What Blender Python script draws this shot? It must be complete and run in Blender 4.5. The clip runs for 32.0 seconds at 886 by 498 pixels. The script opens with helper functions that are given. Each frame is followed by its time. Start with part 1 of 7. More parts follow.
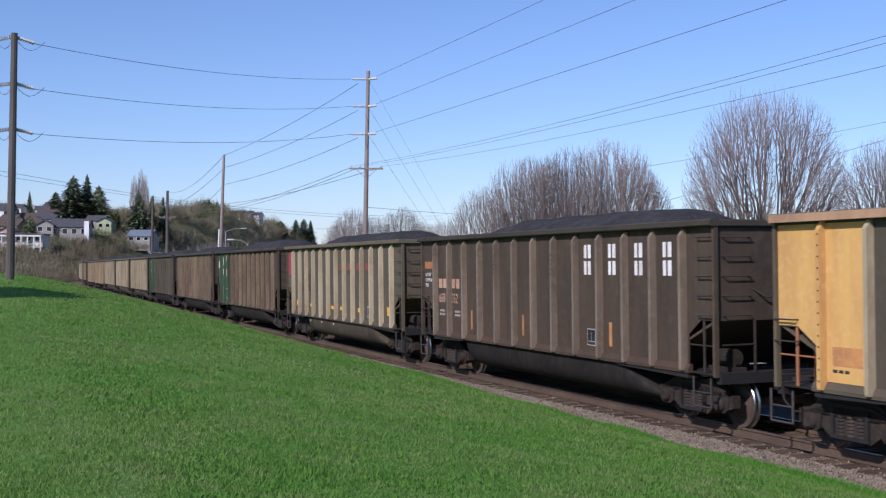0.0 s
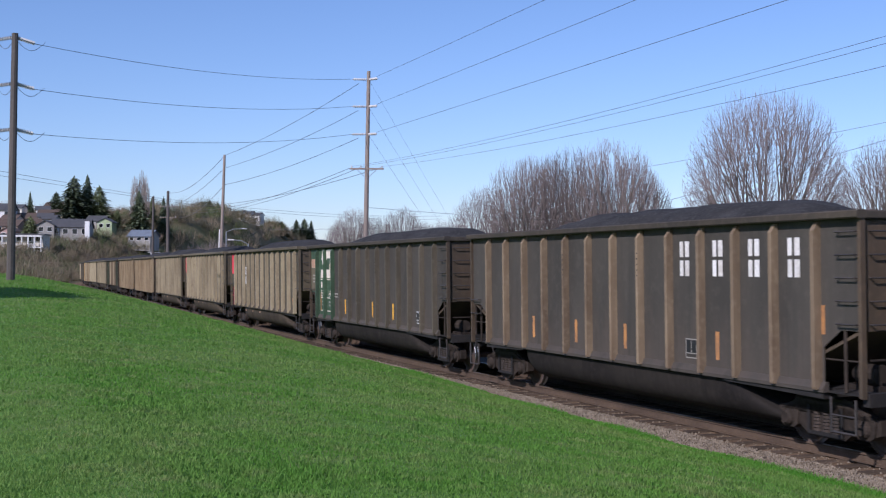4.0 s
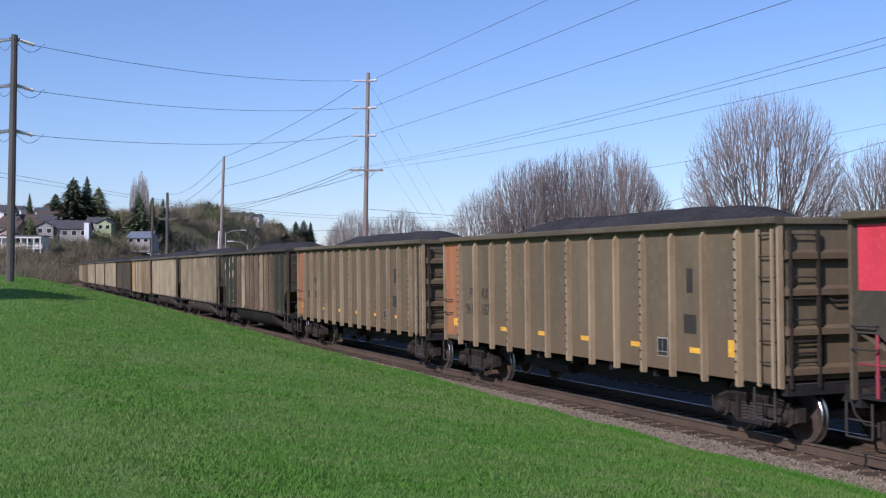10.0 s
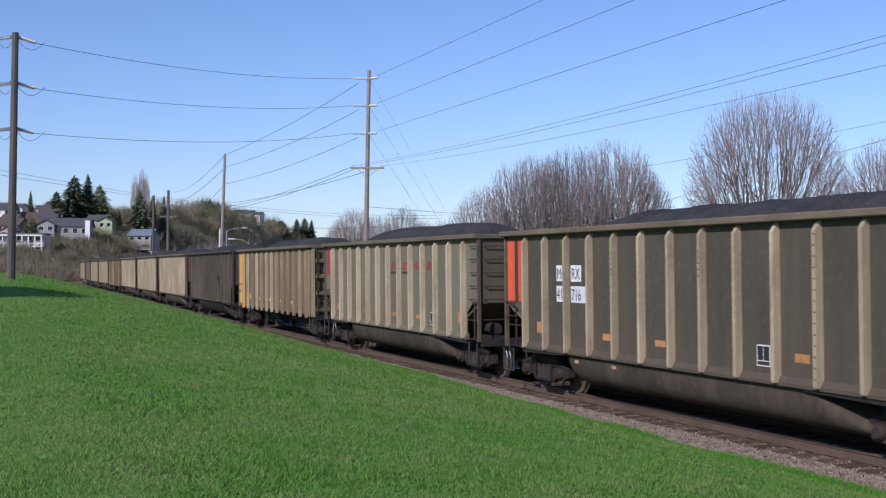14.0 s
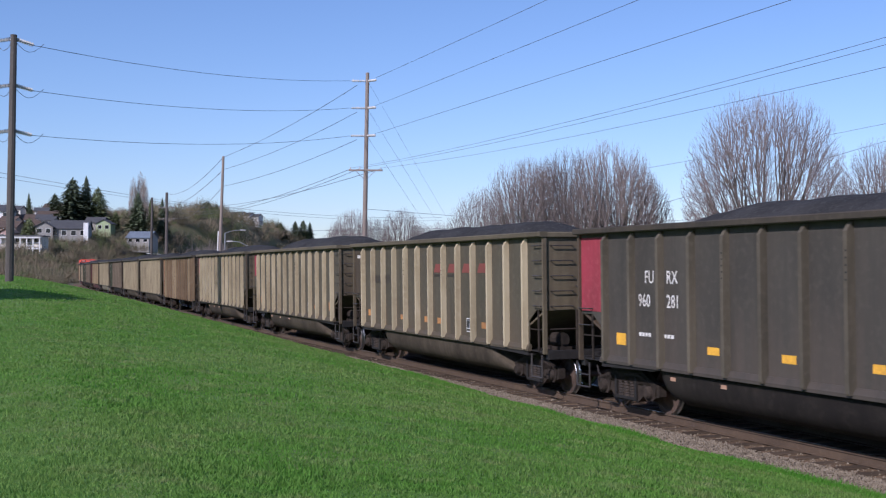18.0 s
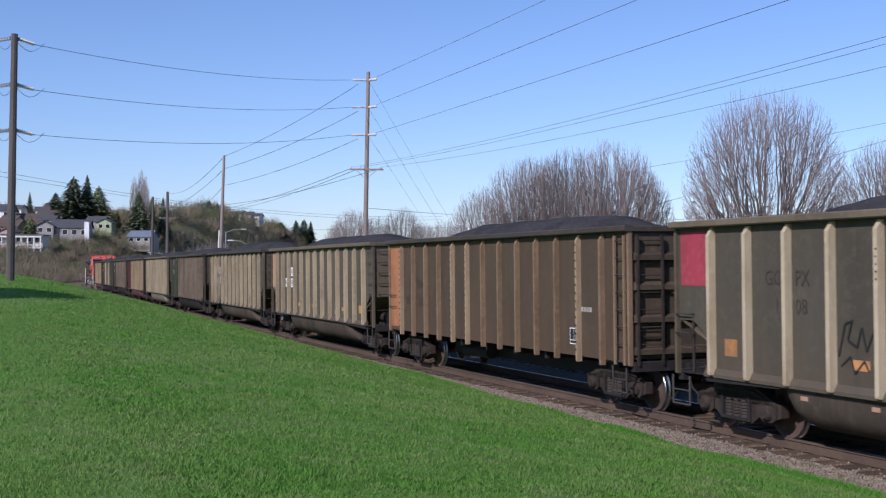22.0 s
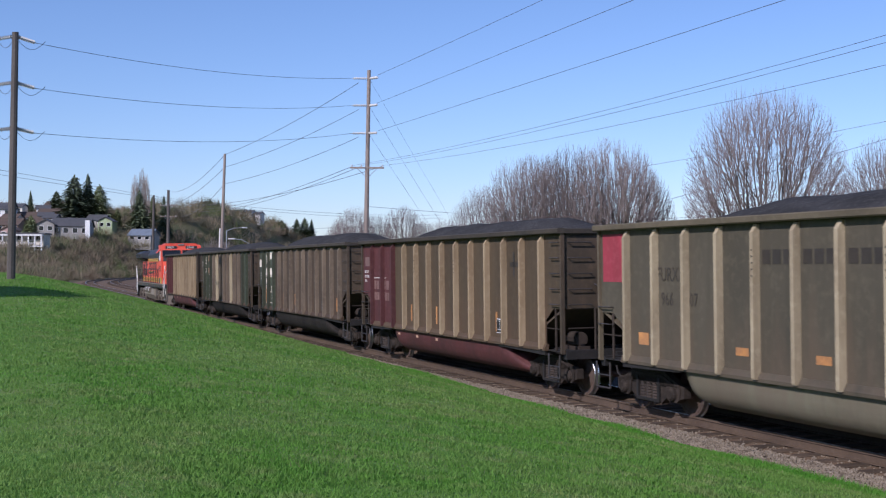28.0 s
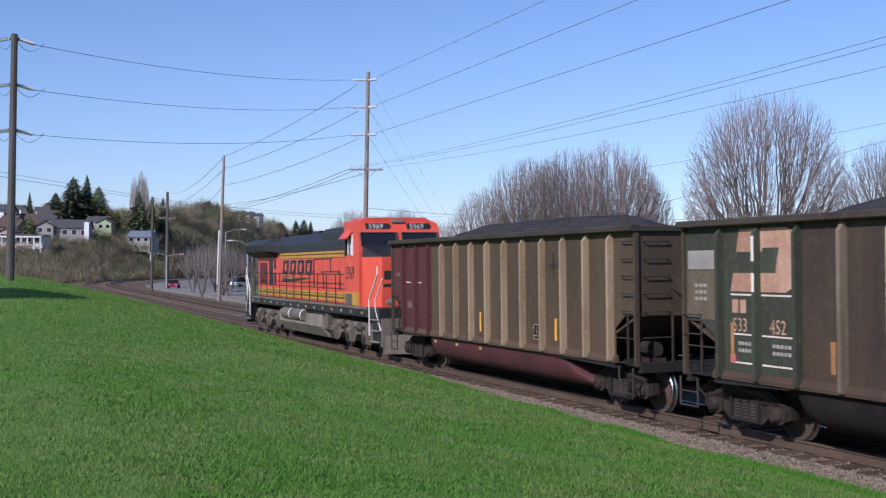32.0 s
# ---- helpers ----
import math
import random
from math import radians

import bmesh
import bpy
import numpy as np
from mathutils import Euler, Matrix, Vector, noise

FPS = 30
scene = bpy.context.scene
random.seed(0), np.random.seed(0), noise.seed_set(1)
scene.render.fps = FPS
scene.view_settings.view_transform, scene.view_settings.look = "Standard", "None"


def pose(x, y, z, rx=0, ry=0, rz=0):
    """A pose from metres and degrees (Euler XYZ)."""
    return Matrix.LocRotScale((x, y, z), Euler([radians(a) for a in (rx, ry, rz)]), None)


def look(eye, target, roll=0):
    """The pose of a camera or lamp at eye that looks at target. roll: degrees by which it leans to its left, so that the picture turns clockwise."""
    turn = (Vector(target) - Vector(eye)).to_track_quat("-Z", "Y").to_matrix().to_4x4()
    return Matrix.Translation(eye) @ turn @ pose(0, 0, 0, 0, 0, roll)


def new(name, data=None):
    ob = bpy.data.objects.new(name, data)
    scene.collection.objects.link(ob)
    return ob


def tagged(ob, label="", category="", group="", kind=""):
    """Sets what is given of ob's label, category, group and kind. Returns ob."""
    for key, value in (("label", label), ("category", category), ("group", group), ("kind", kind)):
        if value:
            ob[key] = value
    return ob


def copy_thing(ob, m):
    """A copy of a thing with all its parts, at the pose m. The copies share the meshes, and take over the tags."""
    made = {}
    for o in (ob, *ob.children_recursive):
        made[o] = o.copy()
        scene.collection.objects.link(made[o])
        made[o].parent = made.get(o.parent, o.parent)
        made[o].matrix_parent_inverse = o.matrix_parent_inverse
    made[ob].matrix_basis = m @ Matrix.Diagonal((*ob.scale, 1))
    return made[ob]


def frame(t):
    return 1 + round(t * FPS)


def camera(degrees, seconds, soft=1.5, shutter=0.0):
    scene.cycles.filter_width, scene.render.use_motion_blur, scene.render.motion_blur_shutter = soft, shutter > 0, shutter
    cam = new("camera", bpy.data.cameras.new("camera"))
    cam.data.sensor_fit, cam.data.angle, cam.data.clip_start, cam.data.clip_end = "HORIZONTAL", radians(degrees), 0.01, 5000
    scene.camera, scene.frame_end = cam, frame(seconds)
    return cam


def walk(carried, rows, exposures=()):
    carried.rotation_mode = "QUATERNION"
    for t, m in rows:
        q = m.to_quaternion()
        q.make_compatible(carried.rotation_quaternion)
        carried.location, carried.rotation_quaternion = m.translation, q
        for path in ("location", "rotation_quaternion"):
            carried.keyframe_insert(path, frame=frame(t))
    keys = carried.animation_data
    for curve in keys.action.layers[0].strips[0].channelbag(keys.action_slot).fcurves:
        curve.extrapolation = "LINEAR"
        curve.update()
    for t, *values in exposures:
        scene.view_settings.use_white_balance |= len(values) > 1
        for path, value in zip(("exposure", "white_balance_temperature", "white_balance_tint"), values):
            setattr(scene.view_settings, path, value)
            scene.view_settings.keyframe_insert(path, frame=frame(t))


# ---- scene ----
# ---------------------------------------------------------------- camera
EYE = Vector((0.0, 0.0, 2.856))
LENS = 2087.7
cam = camera(41.17, 32.0, soft=1.2, shutter=0.1)
SWAY = ((0.0, -0.5, -0.9), (0.5, 0.8, -0.9), (1.0, 0.8, -1.1), (2.0, -0.5, -1.1), (3.0, 0.0, -1.0), (3.5, 0.6, -0.9),
        (5.5, -0.5, 0.7), (7.5, -0.5, 0.8), (8.0, -1.6, 1.9), (8.5, -0.6, 1.6), (9.0, -0.5, 1.0), (10.0, -0.6, 2.1),
        (10.5, -1.6, 2.1), (11.0, -0.4, 1.0), (11.5, 0.8, -0.8), (12.5, 1.0, -1.0), (13.0, 1.0, -2.0), (13.5, 1.0, -2.3),
        (14.0, 1.0, -1.9), (14.5, 0.9, -1.0), (16.5, -0.6, 2.6), (17.0, -1.5, 3.4), (17.5, -1.9, 2.6), (18.0, -1.7, 2.1),
        (18.5, -0.6, 0.8), (19.5, -0.4, 0.5), (20.0, 0.6, -0.5), (20.5, 0.0, 0.2), (21.0, 0.4, -0.2), (21.5, -0.3, 0.6),
        (23.0, -0.3, 0.5), (23.5, 0.8, -0.7), (24.0, 1.0, -1.1), (24.5, 1.0, -2.0), (25.5, 0.9, -1.2), (27.5, 1.0, -1.6),
        (28.0, 1.0, -2.3), (28.5, 0.8, -1.8), (29.0, -0.3, -1.0), (29.5, -0.3, -0.9), (30.0, 0.8, -0.9), (30.5, 0.7, -0.4),
        (31.0, -0.4, 0.6), (32.0, -0.5, 0.8))
walk(cam, [(t, look(EYE, EYE + Vector((-dx / LENS * 100, 100, (36.9 + dy) / LENS * 100)), 0.246)) for t, dx, dy in SWAY],
     [(0.0, 0.0, 5210, 25.0), (32.0, 0.0, 5210, 25.0)])

# ---------------------------------------------------------------- daylight
SUN_WAY = Vector((-0.60 * math.cos(radians(34)), -0.80 * math.cos(radians(34)), math.sin(radians(34))))
world = bpy.data.worlds.new("sky")
scene.world = world
world.use_nodes = True
wn = world.node_tree.nodes
sky = wn.new("ShaderNodeTexSky")
sky.sky_type = "NISHITA"
sky.sun_disc = False
sky.sun_elevation = radians(34)
sky.sun_rotation = radians(217)
sky.altitude = 10
sky.air_density, sky.dust_density, sky.ozone_density = 1.0, 0.3, 2.2
wn["Background"].inputs["Strength"].default_value = 0.105
world.node_tree.links.new(sky.outputs[0], wn["Background"].inputs[0])
sun = new("sun", bpy.data.lights.new("sun", "SUN"))
sun.data.energy, sun.data.angle, sun.data.color = 4.6, radians(0.53), (1.0, 0.87, 0.67)
sun.matrix_world = look(SUN_WAY * 100, (0, 0, 0))


# ---------------------------------------------------------------- materials
def node(nt, kind, **props):
    n = nt.nodes.new(kind)
    for key, value in props.items():
        if key in n.inputs:
            n.inputs[key].default_value = value
    return n


def ramp(nt, fac, stops):
    r = nt.nodes.new("ShaderNodeValToRGB")
    while len(r.color_ramp.elements) < len(stops):
        r.color_ramp.elements.new(0.5)
    for el, (p, c) in zip(r.color_ramp.elements, stops):
        el.position, el.color = p, (*c, 1)
    nt.links.new(fac, r.inputs[0])
    return r.outputs[0]


def mix(nt, fac, a, b, kind="MIX"):
    m = nt.nodes.new("ShaderNodeMix")
    m.data_type, m.blend_type = "RGBA", kind
    for sock, val in ((m.inputs[0], fac), (m.inputs[6], a), (m.inputs[7], b)):
        if hasattr(val, "is_output"):
            nt.links.new(val, sock)
        elif isinstance(val, (int, float)):
            sock.default_value = val
        else:
            sock.default_value = (*val, 1)
    return m.outputs[2]


def noise_of(nt, vec, scale, detail=4.0, rough=0.55, squeeze=None):
    if squeeze:
        mp = nt.nodes.new("ShaderNodeMapping")
        mp.inputs["Scale"].default_value = squeeze
        nt.links.new(vec, mp.inputs[0])
        vec = mp.outputs[0]
    n = node(nt, "ShaderNodeTexNoise", Scale=scale, Detail=detail, Roughness=rough)
    nt.links.new(vec, n.inputs["Vector"])
    return n.outputs[0]


def surface(name, base, second=None, third=None, large=0.6, fine=14.0, streak=0.0, rough=0.75, metal=0.0, bump=0.15,
            amount=0.5, vary=0.12, bump_scale=40.0, spots=None, rust=None):
    """A worn surface: two colours mixed by a large noise, a third in finer blotches, streaks that run down, fine relief."""
    m = bpy.data.materials.new(name)
    m.use_nodes = True
    nt = m.node_tree
    b = nt.nodes["Principled BSDF"]
    tc, info = nt.nodes.new("ShaderNodeTexCoord"), nt.nodes.new("ShaderNodeObjectInfo")
    add = nt.nodes.new("ShaderNodeVectorMath")
    add.operation = "MULTIPLY_ADD"
    comb = nt.nodes.new("ShaderNodeCombineXYZ")
    for k in range(3):
        nt.links.new(info.outputs["Random"], comb.inputs[k])
    nt.links.new(comb.outputs[0], add.inputs[0])
    add.inputs[1].default_value = (37.0, 53.0, 71.0)
    nt.links.new(tc.outputs["Object"], add.inputs[2])
    vec = add.outputs[0]
    second = second or tuple(c * 0.6 for c in base)
    third = third or tuple(min(1, c * 1.35) for c in base)
    n1 = noise_of(nt, vec, large, squeeze=(1.6, 1.6, 0.45)) if streak else noise_of(nt, vec, large)
    col = ramp(nt, n1, ((0.38, base), (0.66, second)))
    n2 = noise_of(nt, vec, fine, 6)
    f2 = ramp(nt, n2, ((0.5, (0, 0, 0)), (0.72, (amount,) * 3)))
    col = mix(nt, f2, col, third)
    if streak:
        n3 = noise_of(nt, vec, 3.0, 5, 0.6, (2.2, 2.2, 0.12))
        f3 = ramp(nt, n3, ((0.45, (0, 0, 0)), (0.7, (streak,) * 3)))
        col = mix(nt, f3, col, second)
    if rust:
        sep = nt.nodes.new("ShaderNodeSeparateXYZ")
        nt.links.new(tc.outputs["Object"], sep.inputs[0])
        low = node(nt, "ShaderNodeMapRange")
        for key, value in (("From Min", 2.7), ("From Max", 1.1), ("To Min", -0.16), ("To Max", 0.2)):
            low.inputs[key].default_value = value
        nt.links.new(sep.outputs["Z"], low.inputs["Value"])
        sm = nt.nodes.new("ShaderNodeMath")
        nt.links.new(noise_of(nt, vec, 1.6, 5, 0.62, (1.5, 1.5, 0.22)), sm.inputs[0])
        nt.links.new(low.outputs[0], sm.inputs[1])
        col = mix(nt, ramp(nt, sm.outputs[0], ((0.46, (0, 0, 0)), (0.82, (0.85,) * 3))), col, rust)
        n6 = noise_of(nt, vec, 1.1, 5, 0.65, (2.0, 2.0, 0.16))
        col = mix(nt, ramp(nt, n6, ((0.55, (0, 0, 0)), (0.75, (0.45,) * 3))), col, tuple(c * 0.45 for c in second))
    if spots:
        n5 = noise_of(nt, vec, fine * 5, 2)
        f5 = ramp(nt, n5, ((0.58, (0, 0, 0)), (0.68, (0.8,) * 3)))
        col = mix(nt, f5, col, spots)
    if vary:
        hsv = nt.nodes.new("ShaderNodeHueSaturation")
        mr = node(nt, "ShaderNodeMapRange")
        mr.inputs["To Min"].default_value, mr.inputs["To Max"].default_value = 1 - vary, 1 + vary
        nt.links.new(info.outputs["Random"], mr.inputs["Value"])
        nt.links.new(mr.outputs[0], hsv.inputs["Value"])
        nt.links.new(col, hsv.inputs["Color"])
        col = hsv.outputs[0]
    nt.links.new(col, b.inputs["Base Color"])
    b.inputs["Roughness"].default_value, b.inputs["Metallic"].default_value = rough, metal
    if rough > 0.82:
        b.inputs["Specular IOR Level"].default_value = 0.15
    if bump:
        bp = nt.nodes.new("ShaderNodeBump")
        bp.inputs["Strength"].default_value, bp.inputs["Distance"].default_value = bump, 0.02
        nt.links.new(noise_of(nt, vec, bump_scale, 5), bp.inputs["Height"])
        nt.links.new(bp.outputs[0], b.inputs["Normal"])
    return m


def turf(name, base, second, third):
    """Blades of grass: patches of two sizes, and each blade a little different."""
    m = bpy.data.materials.new(name)
    m.use_nodes = True
    nt = m.node_tree
    b = nt.nodes["Principled BSDF"]
    vec = nt.nodes.new("ShaderNodeTexCoord").outputs["Object"]
    col = mix(nt, ramp(nt, noise_of(nt, vec, 0.30, 4), ((0.40, (0, 0, 0)), (0.60, (1, 1, 1)))), base, second)
    col = mix(nt, ramp(nt, noise_of(nt, vec, 1.7, 5, 0.65), ((0.50, (0, 0, 0)), (0.74, (0.8, 0.8, 0.8)))), col, third)
    col = mix(nt, ramp(nt, noise_of(nt, vec, 4.5, 4, 0.6), ((0.50, (0, 0, 0)), (0.70, (0.5, 0.5, 0.5)))), col, tuple(c * 0.7 for c in base))
    geo, mr, hsv = nt.nodes.new("ShaderNodeNewGeometry"), node(nt, "ShaderNodeMapRange"), nt.nodes.new("ShaderNodeHueSaturation")
    mr.inputs["To Min"].default_value, mr.inputs["To Max"].default_value = 0.88, 1.14
    nt.links.new(geo.outputs["Random Per Island"], mr.inputs["Value"])
    nt.links.new(mr.outputs[0], hsv.inputs["Value"])
    nt.links.new(col, hsv.inputs["Color"])
    nt.links.new(hsv.outputs[0], b.inputs["Base Color"])
    b.inputs["Roughness"].default_value = 0.7
    b.inputs["Specular IOR Level"].default_value = 0.25
    tr, ms = nt.nodes.new("ShaderNodeBsdfTranslucent"), nt.nodes.new("ShaderNodeMixShader")
    nt.links.new(hsv.outputs[0], tr.inputs[0])
    ms.inputs[0].default_value = 0.45
    nt.links.new(b.outputs[0], ms.inputs[1])
    nt.links.new(tr.outputs[0], ms.inputs[2])
    nt.links.new(ms.outputs[0], nt.nodes["Material Output"].inputs[0])
    return m


def plain(name, base, rough=0.6, metal=0.0):
    return surface(name, base, tuple(c * 0.72 for c in base), large=1.5, fine=25, amount=0.25, rough=rough, metal=metal, bump=0.05, vary=0.05)


M = {}
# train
# each rib colour is set well lighter than the panel it goes with
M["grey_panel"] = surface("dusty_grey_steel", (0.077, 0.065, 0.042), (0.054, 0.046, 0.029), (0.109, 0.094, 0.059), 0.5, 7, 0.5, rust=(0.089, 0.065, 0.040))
M["grey_rib"] = surface("pale_grey_rib", (0.385, 0.316, 0.199), (0.250, 0.197, 0.121), (0.453, 0.383, 0.252), 1.5, 9, 0.4)
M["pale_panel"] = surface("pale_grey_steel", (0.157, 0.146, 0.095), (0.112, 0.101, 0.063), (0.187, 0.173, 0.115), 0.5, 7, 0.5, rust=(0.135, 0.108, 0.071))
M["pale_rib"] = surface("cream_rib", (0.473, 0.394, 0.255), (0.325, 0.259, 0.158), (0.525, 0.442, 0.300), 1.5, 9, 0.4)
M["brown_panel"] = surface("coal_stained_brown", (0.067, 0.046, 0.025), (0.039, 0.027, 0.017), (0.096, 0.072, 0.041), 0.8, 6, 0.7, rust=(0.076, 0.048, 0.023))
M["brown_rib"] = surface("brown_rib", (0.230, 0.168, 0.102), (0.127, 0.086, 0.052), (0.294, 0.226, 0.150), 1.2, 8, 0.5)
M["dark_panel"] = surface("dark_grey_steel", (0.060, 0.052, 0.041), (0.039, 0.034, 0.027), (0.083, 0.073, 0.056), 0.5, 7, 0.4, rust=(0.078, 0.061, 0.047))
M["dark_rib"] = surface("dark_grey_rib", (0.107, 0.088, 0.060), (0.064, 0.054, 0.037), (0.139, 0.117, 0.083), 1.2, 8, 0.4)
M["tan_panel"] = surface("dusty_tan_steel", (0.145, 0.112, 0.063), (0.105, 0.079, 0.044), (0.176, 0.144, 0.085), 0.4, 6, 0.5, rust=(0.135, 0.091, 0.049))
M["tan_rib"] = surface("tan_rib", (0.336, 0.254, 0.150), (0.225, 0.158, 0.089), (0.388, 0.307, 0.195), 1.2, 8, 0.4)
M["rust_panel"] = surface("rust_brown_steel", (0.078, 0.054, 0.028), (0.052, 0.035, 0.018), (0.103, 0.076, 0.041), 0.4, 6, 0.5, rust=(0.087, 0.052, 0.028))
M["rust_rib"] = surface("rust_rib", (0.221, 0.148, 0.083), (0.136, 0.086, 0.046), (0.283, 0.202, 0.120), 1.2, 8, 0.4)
M["end_grime"] = surface("grimy_end_steel", (0.077, 0.052, 0.031), (0.047, 0.035, 0.022), (0.120, 0.083, 0.047), 0.7, 5, 0.5)
M["end_grey"] = surface("grey_end_steel", (0.125, 0.100, 0.060), (0.077, 0.056, 0.034), (0.167, 0.134, 0.081), 0.7, 5, 0.5)
# black steel, its colour lowered further to deepen the shade under the cars
M["black"] = surface("deep_black_steel", (0.016, 0.013, 0.012), (0.010, 0.009, 0.008), (0.030, 0.025, 0.021), 1.0, 9, 0.2, rough=0.8)
M["chord_grey"] = surface("grey_top_rail", (0.126, 0.101, 0.060), (0.086, 0.069, 0.041), (0.159, 0.131, 0.081), 0.8, 9)
M["chord_dark"] = surface("dark_top_rail", (0.050, 0.039, 0.026), (0.030, 0.024, 0.017), (0.080, 0.064, 0.044), 0.8, 9)
M["coal"] = surface("coal", (0.043, 0.042, 0.042), (0.026, 0.026, 0.026), (0.092, 0.089, 0.086), 1.5, 12, rough=1.0, bump=0.9, bump_scale=16, vary=0)
M["truck"] = surface("dusty_cast_steel", (0.044, 0.034, 0.027), (0.022, 0.018, 0.015), (0.070, 0.055, 0.043), 2.0, 12, rough=0.85)
M["wheel"] = surface("rusty_wheel_plate", (0.088, 0.058, 0.043), (0.054, 0.038, 0.030), (0.120, 0.086, 0.066), 3, 18)
# tub colour, darker than the brown side panels above it
M["tub_dark"] = surface("dark_brown_tub", (0.026, 0.022, 0.018), (0.014, 0.012, 0.011), (0.042, 0.035, 0.028), 0.6, 6, 0.6, rough=0.85)
M["tub_grey"] = surface("sooty_grey_tub", (0.082, 0.066, 0.046), (0.044, 0.035, 0.026), (0.108, 0.086, 0.062), 0.6, 6, 0.6, rough=0.85)
M["spring"] = surface("dark_spring_steel", (0.050, 0.036, 0.027), (0.028, 0.022, 0.018), rough=0.8)
M["olive_needles"] = surface("olive_conifer_needles", (0.150, 0.175, 0.070), (0.105, 0.130, 0.052), (0.200, 0.215, 0.098), 0.5, 4, vary=0.2, bump=0)
M["fringe_blade"] = turf("long_green_grass", (0.100, 0.290, 0.022), (0.135, 0.305, 0.036), (0.200, 0.300, 0.066))
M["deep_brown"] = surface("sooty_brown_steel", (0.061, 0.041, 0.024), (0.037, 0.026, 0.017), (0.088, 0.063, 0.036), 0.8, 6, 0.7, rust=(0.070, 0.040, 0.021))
M["deep_rib"] = surface("mid_brown_rib", (0.201, 0.155, 0.107), (0.118, 0.088, 0.061), (0.260, 0.206, 0.150), 1.2, 8, 0.5)
M["dark_scrub"] = surface("dark_thicket", (0.121, 0.100, 0.065), (0.084, 0.090, 0.046), (0.177, 0.139, 0.098), 0.06, 0.7, vary=0.2, bump=0)
M["maroon_dark"] = surface("sooty_maroon_paint", (0.086, 0.022, 0.020), (0.049, 0.015, 0.013), (0.115, 0.041, 0.035), 0.8, 7, 0.5, vary=0.0)
M["tread"] = surface("polished_tread", (0.62, 0.62, 0.62), rough=0.28, metal=1.0, bump=0.02)
M["red_patch"] = surface("bright_red_paint", (0.66, 0.045, 0.07), (0.52, 0.035, 0.05), (0.7, 0.1, 0.11), 1.2, 10, 0.2, vary=0.0)
M["crimson"] = surface("faded_crimson_paint", (0.32, 0.035, 0.055), (0.22, 0.03, 0.04), (0.38, 0.09, 0.1), 1.0, 8, 0.35, vary=0.0)
M["orange_patch"] = surface("red_orange_paint", (0.60, 0.095, 0.03), (0.42, 0.06, 0.025), (0.64, 0.16, 0.08), 1.0, 8, 0.35, vary=0.0)
M["orange_end"] = surface("weathered_orange_paint", (0.36, 0.150, 0.056), (0.235, 0.092, 0.038), (0.42, 0.22, 0.10), 0.9, 7, 0.6, vary=0.0)
M["yellow_end"] = surface("ochre_yellow_paint", (0.62, 0.37, 0.10), (0.47, 0.26, 0.08), (0.66, 0.44, 0.2), 0.9, 7, 0.35, vary=0.0)
M["peach_end"] = surface("faded_peach_paint", (0.42, 0.26, 0.14), (0.30, 0.18, 0.1), (0.48, 0.33, 0.2), 0.9, 7, 0.35, vary=0.0)
M["maroon"] = surface("oxide_maroon_paint", (0.090, 0.022, 0.022), (0.058, 0.018, 0.018), (0.135, 0.052, 0.047), 0.8, 7, 0.4, vary=0.0)
M["green"] = surface("cascade_green_paint", (0.046, 0.094, 0.046), (0.032, 0.056, 0.031), (0.100, 0.145, 0.088), 0.8, 7, 0.6, vary=0.05)
M["dull_green"] = surface("grimy_green_paint", (0.046, 0.058, 0.034), (0.036, 0.036, 0.022), (0.096, 0.108, 0.072), 0.8, 7, 0.6, vary=0.05)
M["logo_white"] = surface("stained_white_paint", (0.74, 0.68, 0.58), (0.58, 0.47, 0.36), (0.78, 0.75, 0.70), 1.2, 8, 0.4, vary=0.03)
M["logo_peach"] = surface("stained_peach_paint", (0.50, 0.31, 0.2), (0.33, 0.18, 0.11), (0.6, 0.48, 0.38), 1.2, 8, 0.4, vary=0.03)
M["white"] = surface("white_lettering", (0.74, 0.72, 0.69), (0.55, 0.51, 0.46), large=2, fine=20, streak=0.2, vary=0.03)
M["sticker_white"] = plain("white_sticker", (0.75, 0.74, 0.74))
M["letter_black"] = plain("black_lettering", (0.02, 0.02, 0.02))
M["letter_faint"] = plain("faded_dark_lettering", (0.042, 0.034, 0.026))
M["letter_dull"] = plain("dulled_white_lettering", (0.36, 0.33, 0.29))
M["letter_worn"] = plain("worn_pinkish_lettering", (0.20, 0.115, 0.10))
M["red_faint"] = plain("faded_red_lettering", (0.21, 0.055, 0.042))
M["yellow"] = surface("yellow_reflector", (0.78, 0.42, 0.03), (0.6, 0.3, 0.03), large=4, fine=20, vary=0.08)
M["orange"] = surface("dusty_orange_reflector", (0.43, 0.20, 0.06), (0.28, 0.14, 0.06), large=4, fine=20, vary=0.2)
M["pink"] = plain("pink_sticker", (0.7, 0.08, 0.2))
M["rod"] = surface("dark_rod", (0.05, 0.042, 0.038), (0.03, 0.026, 0.024), rough=0.6)
# engine
M["loco_orange"] = surface("orange_red_paint", (0.690, 0.092, 0.045), (0.560, 0.070, 0.038), (0.720, 0.160, 0.120), 0.8, 9, 0.3, rough=0.45, vary=0)
M["loco_yellow"] = surface("stripe_yellow_paint", (0.52, 0.29, 0.03), (0.38, 0.21, 0.03), large=1, fine=12, streak=0.3, rough=0.5, vary=0)
M["loco_black"] = surface("black_paint", (0.016, 0.016, 0.018), (0.03, 0.028, 0.027), (0.05, 0.047, 0.045), 0.9, 10, 0.2, rough=0.5, vary=0)
